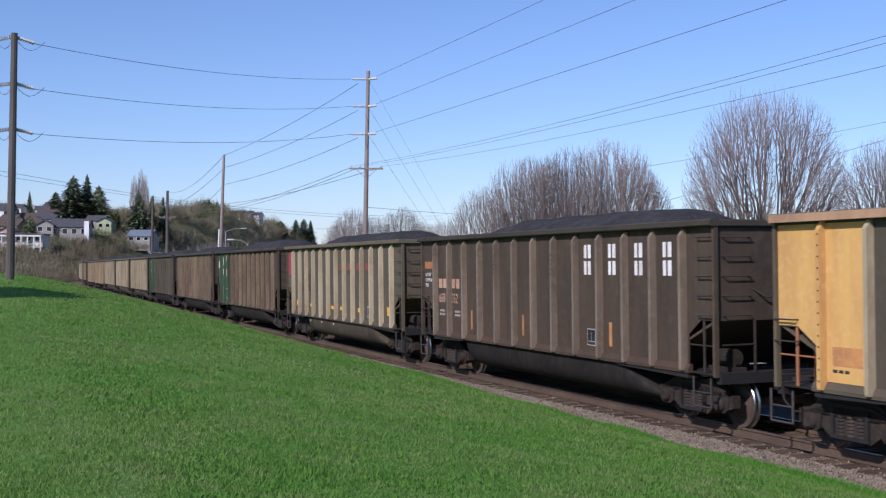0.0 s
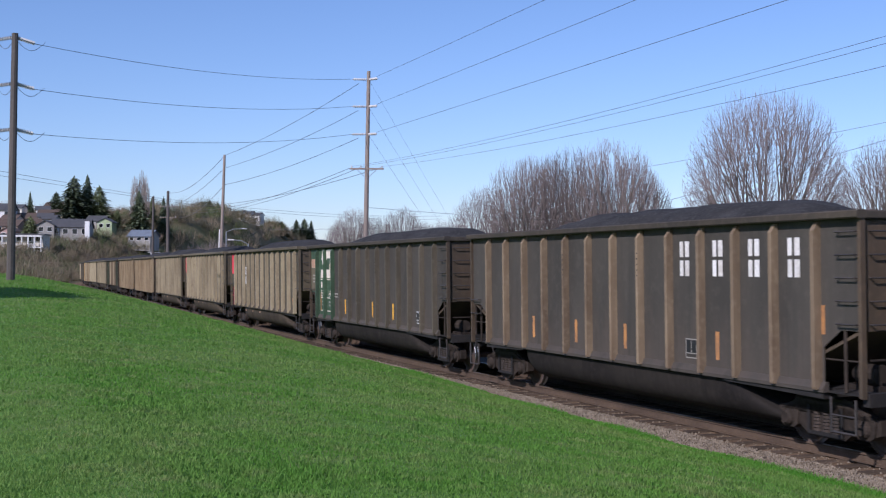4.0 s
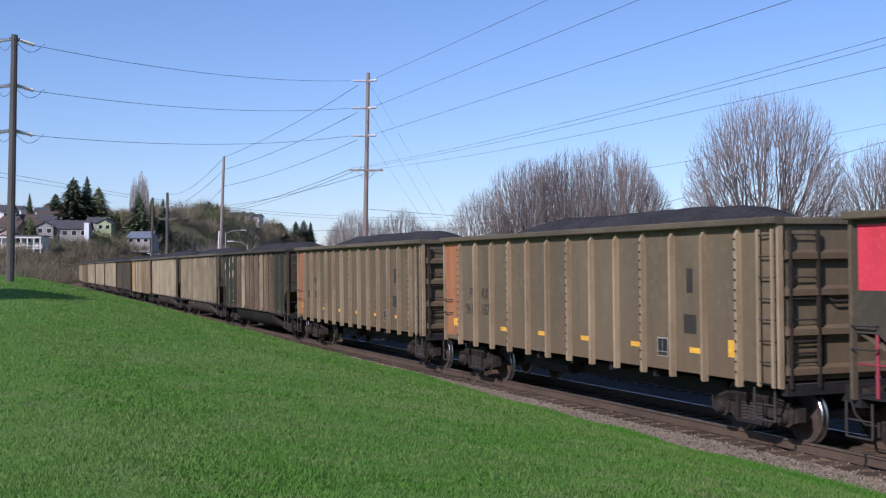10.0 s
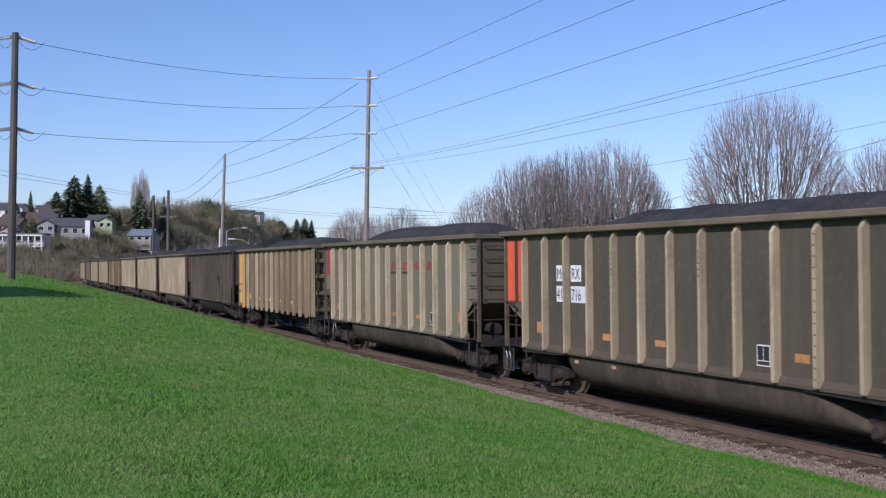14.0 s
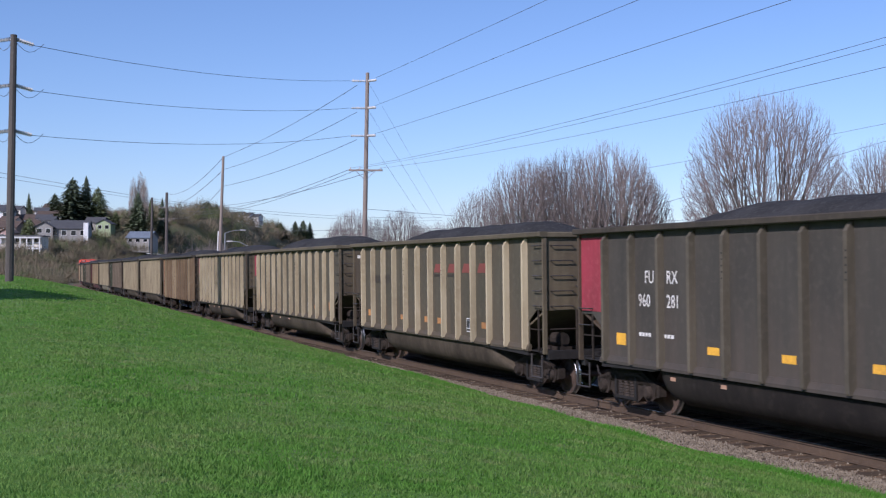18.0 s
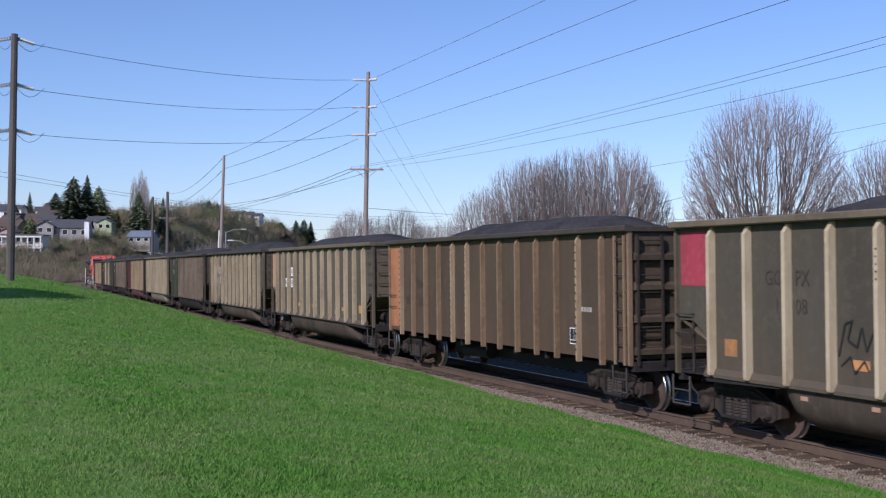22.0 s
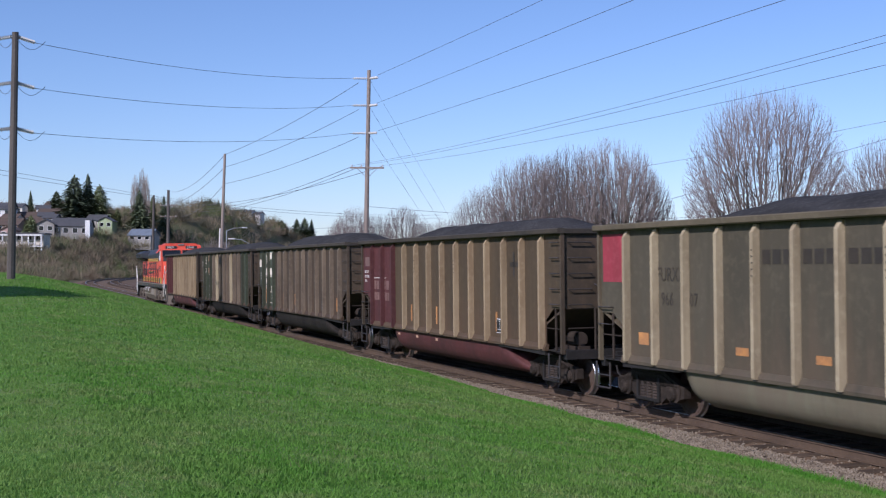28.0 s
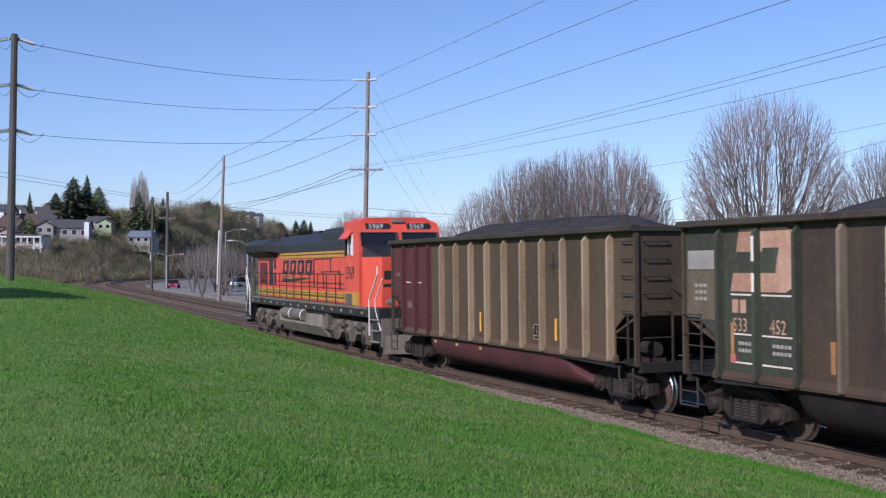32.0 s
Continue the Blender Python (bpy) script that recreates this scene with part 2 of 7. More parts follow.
M["loco_grey"] = surface("dusty_grey_paint", (0.165, 0.138, 0.106), (0.098, 0.081, 0.064), (0.225, 0.192, 0.153), 0.9, 9, 0.4, vary=0.12)
M["loco_tank"] = surface("dusty_pale_tank", (0.240, 0.208, 0.160), (0.165, 0.140, 0.106), (0.300, 0.265, 0.210), 0.9, 9, 0.4, vary=0.0)
M["silver"] = surface("silver_tank", (0.33, 0.32, 0.30), (0.24, 0.22, 0.2), rough=0.5, metal=0.3, vary=0)
M["dark_glass"] = surface("dark_window_glass", (0.012, 0.014, 0.016), (0.015, 0.016, 0.018), large=2, fine=10, amount=0.05, rough=0.06, bump=0.0, vary=0)
# track and land
M["rail_side"] = surface("rusty_rail", (0.098, 0.066, 0.042), (0.070, 0.047, 0.031), (0.135, 0.094, 0.064), 1, 12, vary=0)
M["rail_top"] = surface("polished_rail_top", (0.50, 0.47, 0.43), (0.36, 0.32, 0.28), rough=0.35, metal=0.9, bump=0.02, vary=0)
M["tie"] = surface("oiled_wood_tie", (0.086, 0.062, 0.043), (0.055, 0.041, 0.030), (0.130, 0.098, 0.072), 2, 14, rough=0.9, vary=0.25)
M["ballast"] = surface("ballast_gravel", (0.185, 0.146, 0.106), (0.120, 0.092, 0.066), (0.300, 0.248, 0.190), 1.2, 16, rough=0.95, bump=1.0, bump_scale=26, amount=0.8, spots=(0.075, 0.06, 0.048), vary=0)
M["brown_bed"] = surface("brown_stained_ballast", (0.178, 0.122, 0.076), (0.115, 0.078, 0.051), (0.259, 0.190, 0.129), 1.0, 16, rough=0.95, bump=1.0, bump_scale=26, spots=(0.069, 0.051, 0.037), vary=0)
# ballast with the train's shade put into its colour
M["coal_bed"] = surface("shade_dark_ballast", (0.062, 0.050, 0.038), (0.038, 0.031, 0.025), (0.098, 0.080, 0.062), 1.0, 16, rough=0.95, bump=1.0, bump_scale=26, spots=(0.03, 0.025, 0.02), vary=0)
M["stone"] = surface("crushed_stone", (0.240, 0.196, 0.142), (0.140, 0.112, 0.080), (0.345, 0.298, 0.232), 6, 30, rough=0.95, vary=0)
M["lawn"] = surface("mown_grass", (0.092, 0.196, 0.025), (0.132, 0.212, 0.042), (0.185, 0.212, 0.075), 0.3, 1.7, rough=0.95, bump=0.6, bump_scale=30, amount=0.6, vary=0)
M["blade"] = turf("grass_blades", (0.127, 0.283, 0.035), (0.184, 0.302, 0.063), (0.308, 0.313, 0.135))
M["earth"] = surface("winter_scrub_ground", (0.140, 0.112, 0.062), (0.085, 0.098, 0.038), (0.19, 0.15, 0.09), 0.03, 0.5, rough=0.95, bump=0.6, bump_scale=1.0, vary=0)
M["road"] = surface("worn_grey_asphalt", (0.203, 0.192, 0.177), (0.150, 0.143, 0.132), (0.255, 0.240, 0.222), 0.08, 3, rough=0.9, vary=0)
M["concrete"] = surface("concrete", (0.17, 0.155, 0.135), (0.125, 0.115, 0.10), large=0.5, fine=8)
M["pole_wood"] = surface("weathered_pole_wood", (0.27, 0.215, 0.175), (0.18, 0.145, 0.12), (0.36, 0.30, 0.255), 0.8, 9, 0.5, vary=0.05)
M["pole_dark"] = surface("dark_treated_pole_wood", (0.095, 0.08, 0.068), (0.06, 0.052, 0.046), (0.14, 0.12, 0.105), 0.8, 9, 0.5, vary=0.05)
M["porcelain"] = plain("pale_insulator", (0.62, 0.6, 0.57), 0.3)
M["wire"] = plain("dark_wire", (0.085, 0.085, 0.09), 0.5, 0.2)
M["galv"] = surface("galvanised_steel", (0.36, 0.37, 0.38), (0.27, 0.28, 0.29), rough=0.5, metal=0.4)
M["bark"] = surface("grey_brown_bark", (0.135, 0.112, 0.085), (0.090, 0.076, 0.060), (0.190, 0.160, 0.125), 1, 10, vary=0.1)
M["twig"] = surface("grey_brown_twigs", (0.194, 0.158, 0.142), (0.142, 0.117, 0.105), (0.245, 0.203, 0.182), 0.4, 4, vary=0.12, bump=0)
M["pale_twig"] = surface("pale_poplar_twigs", (0.290, 0.240, 0.200), (0.210, 0.175, 0.145), (0.350, 0.300, 0.255), 0.4, 4, vary=0.1, bump=0)
M["scrub"] = surface("bare_scrub", (0.218, 0.165, 0.105), (0.143, 0.133, 0.070), (0.299, 0.225, 0.156), 0.06, 0.7, vary=0.2, bump=0)
M["conifer"] = surface("conifer_needles", (0.105, 0.132, 0.066), (0.070, 0.094, 0.048), (0.150, 0.175, 0.095), 0.5, 4, vary=0.2, bump=0)
M["moss"] = surface("mossy_green_shrub", (0.109, 0.132, 0.037), (0.071, 0.098, 0.029), (0.161, 0.172, 0.057), 0.3, 3, vary=0.2, bump=0)
for key, c in (("wall_white", (0.72, 0.71, 0.69)), ("wall_grey", (0.30, 0.285, 0.26)), ("wall_cream", (0.6, 0.55, 0.45)), ("wall_green", (0.36, 0.43, 0.24)),
               ("wall_pink", (0.42, 0.28, 0.25)), ("wall_blue", (0.42, 0.46, 0.52)), ("wall_brown", (0.22, 0.16, 0.12))):
    M[key] = surface("house_" + key, c, tuple(v * 0.8 for v in c), large=0.3, fine=3, streak=0.2, vary=0.05)
for key, c in (("roof_grey", (0.075, 0.075, 0.078)), ("roof_brown", (0.10, 0.07, 0.05)), ("roof_blue", (0.16, 0.19, 0.23))):
    M[key] = surface("shingle_" + key, c, tuple(v * 0.75 for v in c), large=0.4, fine=4, streak=0.3, vary=0.1)
M["car_red"] = plain("dark_red_car_paint", (0.25, 0.015, 0.05), 0.3)
M["car_white"] = plain("white_car_paint", (0.75, 0.75, 0.75), 0.3)


# ---------------------------------------------------------------- mesh building
class Geo:
    """Vertices and faces gathered piece by piece."""

    def __init__(self):
        self.v, self.f = [], []

    def add(self, verts, faces):
        o = len(self.v)
        self.v += [tuple(p) for p in verts]
        self.f += [tuple(i + o for i in q) for q in faces]
        return self

    def box(self, x0, x1, y0, y1, z0, z1):
        v = [(x, y, z) for z in (z0, z1) for y in (y0, y1) for x in (x0, x1)]
        return self.add(v, [(0, 2, 3, 1), (4, 5, 7, 6), (0, 1, 5, 4), (2, 6, 7, 3), (0, 4, 6, 2), (1, 3, 7, 5)])

    def soft_box(self, x0, x1, y0, y1, z0, z1, r=0.02):
        """A box whose four long edges along x are cut."""
        pr = [(y0 + r, z0), (y1 - r, z0), (y1, z0 + r), (y1, z1 - r), (y1 - r, z1), (y0 + r, z1), (y0, z1 - r), (y0, z0 + r)]
        return self.prism_x(pr, x0, x1)

    def prism(self, pts, a, b, put):
        n = len(pts)
        v = [put(p, q, a) for p, q in pts] + [put(p, q, b) for p, q in pts]
        f = [(i, (i + 1) % n, n + (i + 1) % n, n + i) for i in range(n)] + [tuple(range(n))[::-1], tuple(range(n, 2 * n))]
        return self.add(v, f)

    def prism_x(self, yz, x0, x1):
        return self.prism(yz, x0, x1, lambda p, q, a: (a, p, q))

    def prism_y(self, xz, y0, y1):
        return self.prism(xz, y0, y1, lambda p, q, a: (p, a, q))

    def prism_z(self, xy, z0, z1):
        return self.prism(xy, z0, z1, lambda p, q, a: (p, q, a))

    def tube(self, p0, p1, r0, r1=None, n=8, cap=True):
        p0, p1 = Vector(p0), Vector(p1)
        r1 = r0 if r1 is None else r1
        d = (p1 - p0).normalized()
        u = d.orthogonal().normalized()
        w = d.cross(u)
        ring = [(math.cos(2 * math.pi * i / n), math.sin(2 * math.pi * i / n)) for i in range(n)]
        v = [p0 + (u * c + w * s) * r0 for c, s in ring] + [p1 + (u * c + w * s) * r1 for c, s in ring]
        f = [(i, (i + 1) % n, n + (i + 1) % n, n + i) for i in range(n)]
        if cap:
            f += [tuple(range(n))[::-1], tuple(range(n, 2 * n))]
        return self.add(v, f)

    def path(self, pts, r, n=5):
        for a, b in zip(pts, pts[1:]):
            self.tube(a, b, r, r, n)
        return self

    def lathe_y(self, prof, c, n=20):
        """A profile of (radius, y) turned about an axis along y through c."""
        k = len(prof)
        v = [(c[0] + r * math.cos(2 * math.pi * i / n), c[1] + y, c[2] + r * math.sin(2 * math.pi * i / n)) for i in range(n) for r, y in prof]
        f = [(i * k + j, i * k + j + 1, ((i + 1) % n) * k + j + 1, ((i + 1) % n) * k + j) for i in range(n) for j in range(k - 1)]
        return self.add(v, f)

    def mesh(self, name="mesh", smooth=False):
        me = bpy.data.meshes.new(name)
        me.from_pydata(self.v, [], self.f)
        bm = bmesh.new()
        bm.from_mesh(me)
        bmesh.ops.recalc_face_normals(bm, faces=bm.faces)
        bm.to_mesh(me)
        bm.free()
        if smooth:
            me.shade_smooth()
        me.materials.append(None)
        return me


def part(name, geo, material, parent=None, label="", at=None, kind=""):
    """One mesh object of a Geo or a shared mesh, under a thing or a part."""
    me = geo.mesh(name) if isinstance(geo, Geo) else geo
    ob = new(name, me)
    ob.material_slots[0].link = "OBJECT"
    ob.material_slots[0].material = M[material] if isinstance(material, str) else material
    if parent:
        ob.parent = parent
    if at is not None:
        ob.matrix_basis = at if isinstance(at, Matrix) else Matrix.Translation(at)
    if label or kind:
        tagged(ob, label, kind=kind)
    return ob


def thing(name, label, category, group="", m=None, kind=""):
    ob = new(name)
    ob.empty_display_size = 0.3
    tagged(ob, label, category, group, kind)
    if m is not None:
        ob.matrix_basis = m
    return ob


# ---------------------------------------------------------------- the line of the track
STEP = 0.5
S_GRID = np.arange(-620.0, 560.0, STEP)
BEND = np.interp(S_GRID, (-520, -420, -330, -270, -220, -180, -140, -100, -60, -25, 20, 80), (0, 0.72, 1.30, 1.84, 1.98, 1.376, 0.554, -0.168, 0.149, 0.438, 0.558, 0)) / 1000
TURN = np.cumsum(BEND) * STEP
TURN += -1.1967 - np.interp(0, S_GRID, TURN)
LINE_X, LINE_Y = np.cumsum(np.cos(TURN)) * STEP, np.cumsum(np.sin(TURN)) * STEP
# the line is the outer face of the cars; the centre of the track lies 1.59 m beyond it
LINE_X += -2.3397 - np.interp(0, S_GRID, LINE_X) - 1.59 * np.sin(TURN)
LINE_Y += 38.9561 - np.interp(0, S_GRID, LINE_Y) + 1.59 * np.cos(TURN)
CANT = 0.016


def rail_at(s, d=0.0, z=0.0):
    """The place s metres along the track and d metres to its side towards the lawn."""
    th = np.interp(s, S_GRID, TURN)
    return Vector((np.interp(s, S_GRID, LINE_X) + d * math.sin(th), np.interp(s, S_GRID, LINE_Y) - d * math.cos(th), z))


def ribbon(name, ss, prof, material, label, kind="structure", category=""):
    """A sheet along the track: prof(s) gives rows of (d, z)."""
    rows = [[rail_at(s, d, z) for d, z in prof(s)] for s in ss]
    k = len(rows[0])
    g = Geo()
    g.add([p for r in rows for p in r], [(i * k + j, (i + 1) * k + j, (i + 1) * k + j + 1, i * k + j + 1) for i in range(len(rows) - 1) for j in range(k - 1)])
    ob = part(name, g.mesh(name, True), material)
    return tagged(ob, label, category, kind=kind)


def smooth(a, b, x):
    t = min(1, max(0, (x - a) / (b - a)))
    return t * t * (3 - 2 * t)


# ---------------------------------------------------------------- ground, lawn, track bed
def hill_z(x, y):
    r = math.hypot(x, y)
    q = x / max(y, 1.0) if y > 0 else 9
    z = np.interp(r, (0, 245, 290, 408, 516, 624, 770, 1200, 2600), (0, 0, 2.0, 10.0, 20.0, 31.5, 33.5, 34, 0))
    m = np.interp(q, (-1.2, -0.7, -0.4, -0.28, -0.2, -0.15, -0.1, 0, 0.2, 0.6), (0.1, 0.7, 1, 1, 1.06, 0.84, 0.60, 0.3, 0.12, 0))
    return float(z * m)


LINE_S = np.arange(-600, 500, 3.0)
LINE_P = np.array([rail_at(s)[:2] for s in LINE_S])


def from_track(x, y):
    """Nearest s along the track and the signed distance d (positive on the lawn's side)."""
    dd = np.hypot(LINE_P[:, 0] - x, LINE_P[:, 1] - y)
    i = int(dd.argmin())
    th = np.interp(LINE_S[i], S_GRID, TURN)
    return LINE_S[i], (x - LINE_P[i, 0]) * math.sin(th) - (y - LINE_P[i, 1]) * math.cos(th)


def lawn_edge(s):
    return float(np.interp(s, (-90, -30, -24, -17, -13, -8, -2.5, 1, 3, 6, 10, 13, 17, 20, 24, 60), (2.2, 1.95, 1.8, 1.66, 1.74, 1.55, 1.72, 1.82, 1.72, 1.84, 1.95, 2.18, 2.26, 2.40, 2.38, 2.4))) + 0.12 * noise.noise((s * 0.9, 3, 0)) + 0.07 * noise.noise((s * 2.7, 7, 0))


def lawn_z(s, d):
    e = lawn_edge(s)
    top = float(np.interp(s, (-140, -100, -60, -25, 0, 25, 60), (1.7, 2.1, 2.35, 2.4, 1.85, 1.45, 1.35)))
    t = min(1.0, max(0.0, (d - e) / 10.5))
    z = -0.2 + (top + 0.2) * (t * (1.55 - 0.55 * t)) + 0.012 * max(0, d - 13)
    return z + 0.05 * noise.noise((s * 0.12, d * 0.25, 1)) * smooth(0, 3, d - e)


def ground_z(x, y):
    s, d = from_track(x, y)
    near = abs(d)
    z = -0.75 + hill_z(x, y) * (smooth(7, 34, near) if d > 0 else smooth(30, 70, near))
    if 2 < d < 70 and -150 < s < 85:
        z = min(z, lawn_z(s, d) - 0.6)
    elif d >= 2:
        z = max(z, -0.75 + 1.8 * smooth(4, 22, d))
    return z


def axis(stops):
    out = []
    for a, b, st in stops:
        out += list(np.arange(a, b, st))
    return out + [stops[-1][1]]


gx = axis(((-2600, -700, 190), (-700, -320, 38), (-320, 60, 9.5), (60, 160, 25), (160, 700, 90), (700, 2600, 380)))
gy = axis(((-1200, -400, 200), (-400, -20, 40), (-20, 120, 14), (120, 640, 9.5), (640, 1200, 80), (1200, 4600, 425)))
g = Geo()
g.add([(x, y, ground_z(x, y)) for y in gy for x in gx],
      [(j * len(gx) + i, j * len(gx) + i + 1, (j + 1) * len(gx) + i + 1, (j + 1) * len(gx) + i) for j in range(len(gy) - 1) for i in range(len(gx) - 1)])
ground = tagged(part("ground", g.mesh("ground", True), "earth"), "brown winter scrubland rising to a wooded hill", "ground", kind="structure")

LAWN_D = (0, 0.15, 0.4, 0.8, 1.3, 2, 2.8, 3.8, 5, 6.3, 7.6, 9, 10.5, 12, 14, 17, 21, 26, 33, 42, 55)
lawn = ribbon("lawn", np.arange(-150, 80, 1.0), lambda s: [(lawn_edge(s), -0.34)] + [(lawn_edge(s) + k, lawn_z(s, lawn_edge(s) + k)) for k in LAWN_D],
              "lawn", "bright green mown grass sloping down to the railway", category="lawn")
bed = ribbon("ballast_bed", np.arange(-420, 420, 4.0),
             lambda s: [(3.6, -0.6), (3.2, -0.24), (2.4, -0.205), (1.5, -0.205), (1.32, -0.226), (-1.4, -0.228), (-1.9, -0.215), (-2.7, -0.215), (-3.1, -0.225), (-5.9, -0.225), (-6.6, -0.22), (-7.6, -0.5), (-9.5, -0.72), (-9.6, -0.9)],
             "ballast", "grey crushed stone track bed", category="track bed")
for side, c in (("near", 0.0), ("far", -4.5)):
    ribbon("stained_ballast", np.arange(-420, 420, 4.0), lambda s: [(c + 1.45, -0.222), (c + 1.2, -0.198), (c + 0.86, -0.194), (c - 0.86, -0.192), (c - 1.4, -0.204)],
           "brown_bed", "rust-brown stained ballast between the rails", category="track bed")

RAIL = ((-0.07, -0.172), (0.07, -0.172), (0.07, -0.16), (0.012, -0.142), (0.012, -0.045), (0.036, -0.034), (0.036, -0.006), (0.028, 0.0),
        (-0.028, 0.0), (-0.036, -0.006), (-0.036, -0.034), (-0.012, -0.045), (-0.012, -0.142), (-0.07, -0.16))


def rail(c, parent):
    ss = np.concatenate([np.arange(-420, -60, 5.0), np.arange(-60, 40, 2.0), np.arange(40, 420, 10.0)])
    k = len(RAIL)
    gs, gt = Geo(), Geo()
    gs.add([rail_at(s, c + a, b) for s in ss for a, b in RAIL],
           [(i * k + j, i * k + (j + 1) % k, (i + 1) * k + (j + 1) % k, (i + 1) * k + j) for i in range(len(ss) - 1) for j in range(k)])
    gt.add([rail_at(s, c + a, 0.002) for s in ss for a in (-0.026, 0.026)],
           [(2 * i, 2 * i + 1, 2 * i + 3, 2 * i + 2) for i in range(len(ss) - 1)])
    r = part("rail", gs, "rail_side", parent, "rust-brown steel rail")
    part("rail_head", gt, "rail_top", r, "polished running surface")


tie_mesh = Geo().prism_x([(-0.115, -0.14), (0.115, -0.14), (0.115, 0.0), (0.1, 0.015), (-0.1, 0.015), (-0.115, 0.0)], -1.36, 1.36).mesh("tie")
plate_mesh = Geo().box(-0.13, 0.13, -0.1, 0.1, 0, 0.012).mesh("tie_plate")
rng = random.Random(5)
tracks = []
for c, label in ((0.0, "main railway track with brown rails on wooden ties"), (-4.5, "second railway track with brown rails on wooden ties")):
    tr = thing("railway_track", label, "railway track", "parallel tracks", kind="structure")
    rail(c + 0.755, tr)
    rail(c - 0.755, tr)
    rest = Geo()
    for i, s in enumerate(np.arange(-230, 120, 0.53)):
        th = float(np.interp(s, S_GRID, TURN))
        p = rail_at(s, c + rng.uniform(-0.05, 0.05), -0.181 + rng.uniform(-0.012, 0.004))
        m = Matrix.LocRotScale(p, Euler((0, 0, th + math.pi / 2 + rng.uniform(-0.02, 0.02))), None)
        if c == 0.0 and -24 < s < 32:
            part("tie", tie_mesh, "tie", tr, at=m)
        else:
            rest.add([m @ v.co for v in tie_mesh.vertices], [tuple(q.vertices) for q in tie_mesh.polygons])
    tagged(part("ties", rest, "tie", tr), "row of dark wooden ties", kind="stuff")
    tracks.append(tr)

# loose stones on the shoulder
rng = random.Random(7)
g = Geo()
OCT = [(1, 0, 0), (-1, 0, 0), (0, 1, 0), (0, -1, 0), (0, 0, 1), (0, 0, -1)]
OCF = [(0, 2, 4), (2, 1, 4), (1, 3, 4), (3, 0, 4), (2, 0, 5), (1, 2, 5), (3, 1, 5), (0, 3, 5)]
for _ in range(42000):
    s = 33 - 62 * rng.random() ** 1.35
    d = rng.uniform(1.37, lawn_edge(s) + 0.12) if rng.random() < 0.94 else rng.uniform(0.85, 1.35)
    p = rail_at(s, d, -0.2 + 0.014 * rng.random())
    r = rng.uniform(0.011, 0.029)
    e = Euler((rng.random() * 6, rng.random() * 6, rng.random() * 6)).to_matrix()
    g.add([p + e @ Vector((a * r * rng.uniform(0.7, 1.3), b * r * rng.uniform(0.7, 1.3), c * r * rng.uniform(0.6, 1.1))) for a, b, c in OCT], OCF)
tagged(part("ballast_stones", g, "stone"), "loose grey crushed stones beside the rails", "gravel", kind="stuff")


# grass blades: a turf of short blades, thicker and longer along the ballast
GRID_S, GRID_D = np.arange(-80, 41, 1.0), np.arange(0, 40, 0.25)
EDGE_S = np.arange(-80, 41, 0.25)
EDGE = np.array([lawn_edge(s) for s in EDGE_S])
GRID_Z = np.array([[lawn_z(s, lawn_edge(s) + k) for k in GRID_D] for s in GRID_S])


def blades(name, s, off, height, width, material, label, seed):
    """Blades of grass at s along the track, off metres in from the lawn's edge; height is one number for each."""
    rs = np.random.RandomState(seed)
    count = len(s)
    d = np.interp(s, EDGE_S, EDGE) + off
    th = np.interp(s, S_GRID, TURN)
    x, y = np.interp(s, S_GRID, LINE_X) + d * np.sin(th), np.interp(s, S_GRID, LINE_Y) - d * np.cos(th)
    fi, fj = (s - GRID_S[0]) / 1.0, off / 0.25
    i, j = fi.astype(int), fj.astype(int)
    u, v = fi - i, fj - j
    z = (GRID_Z[i, j] * (1 - u) + GRID_Z[i + 1, j] * u) * (1 - v) + (GRID_Z[i, j + 1] * (1 - u) + GRID_Z[i + 1, j + 1] * u) * v - 0.008
    a = rs.uniform(0, 2 * math.pi, count)
    w, h = width * rs.uniform(0.6, 1.4, count), height * rs.uniform(0.5, 1.4, count)
    lx, ly = rs.uniform(-0.7, 0.7, count) * h, rs.uniform(-0.7, 0.7, count) * h
    c, sn = np.cos(a) * w, np.sin(a) * w
    vs = np.empty((count, 3, 3), np.float32)
    vs[:, 0], vs[:, 1], vs[:, 2] = np.stack((x - c, y - sn, z), 1), np.stack((x + c, y + sn, z), 1), np.stack((x + lx, y + ly, z + h), 1)
    me = bpy.data.meshes.new(name)
    me.vertices.add(count * 3)
    me.vertices.foreach_set("co", vs.ravel())
    me.loops.add(count * 3)
    me.loops.foreach_set("vertex_index", np.arange(count * 3))
    me.polygons.add(count)
    me.polygons.foreach_set("loop_start", np.arange(0, count * 3, 3))
    me.polygons.foreach_set("loop_total", np.full(count, 3))
    me.update()
    me.materials.append(None)
    return tagged(part(name, me, material), label, "grass", kind="stuff")


# thick near the low corner of the lawn, thinner and coarser away from it
rs = np.random.RandomState(3)
n = 13000000
ss, off = rs.uniform(-78, 34, n).astype(np.float32), rs.uniform(0.12, 38, n).astype(np.float32)
away = np.hypot(ss - 37.0, off - 13.0)
keep = rs.uniform(size=n) < np.minimum(1.0, (8.0 / np.maximum(away, 5.0)) ** 1.9)
ss, off, away = ss[keep].astype(float), off[keep].astype(float), away[keep].astype(float)
tuft = 0.5 + 0.3 * np.sin(ss * 2.3 + 3 * np.sin(off * 0.9)) * np.sin(off * 1.7 + 2 * np.sin(ss * 0.7)) + 0.3 * np.sin(ss * 9 + 3 * np.sin(off * 5)) * np.sin(off * 11 + 2 * np.sin(ss * 6))
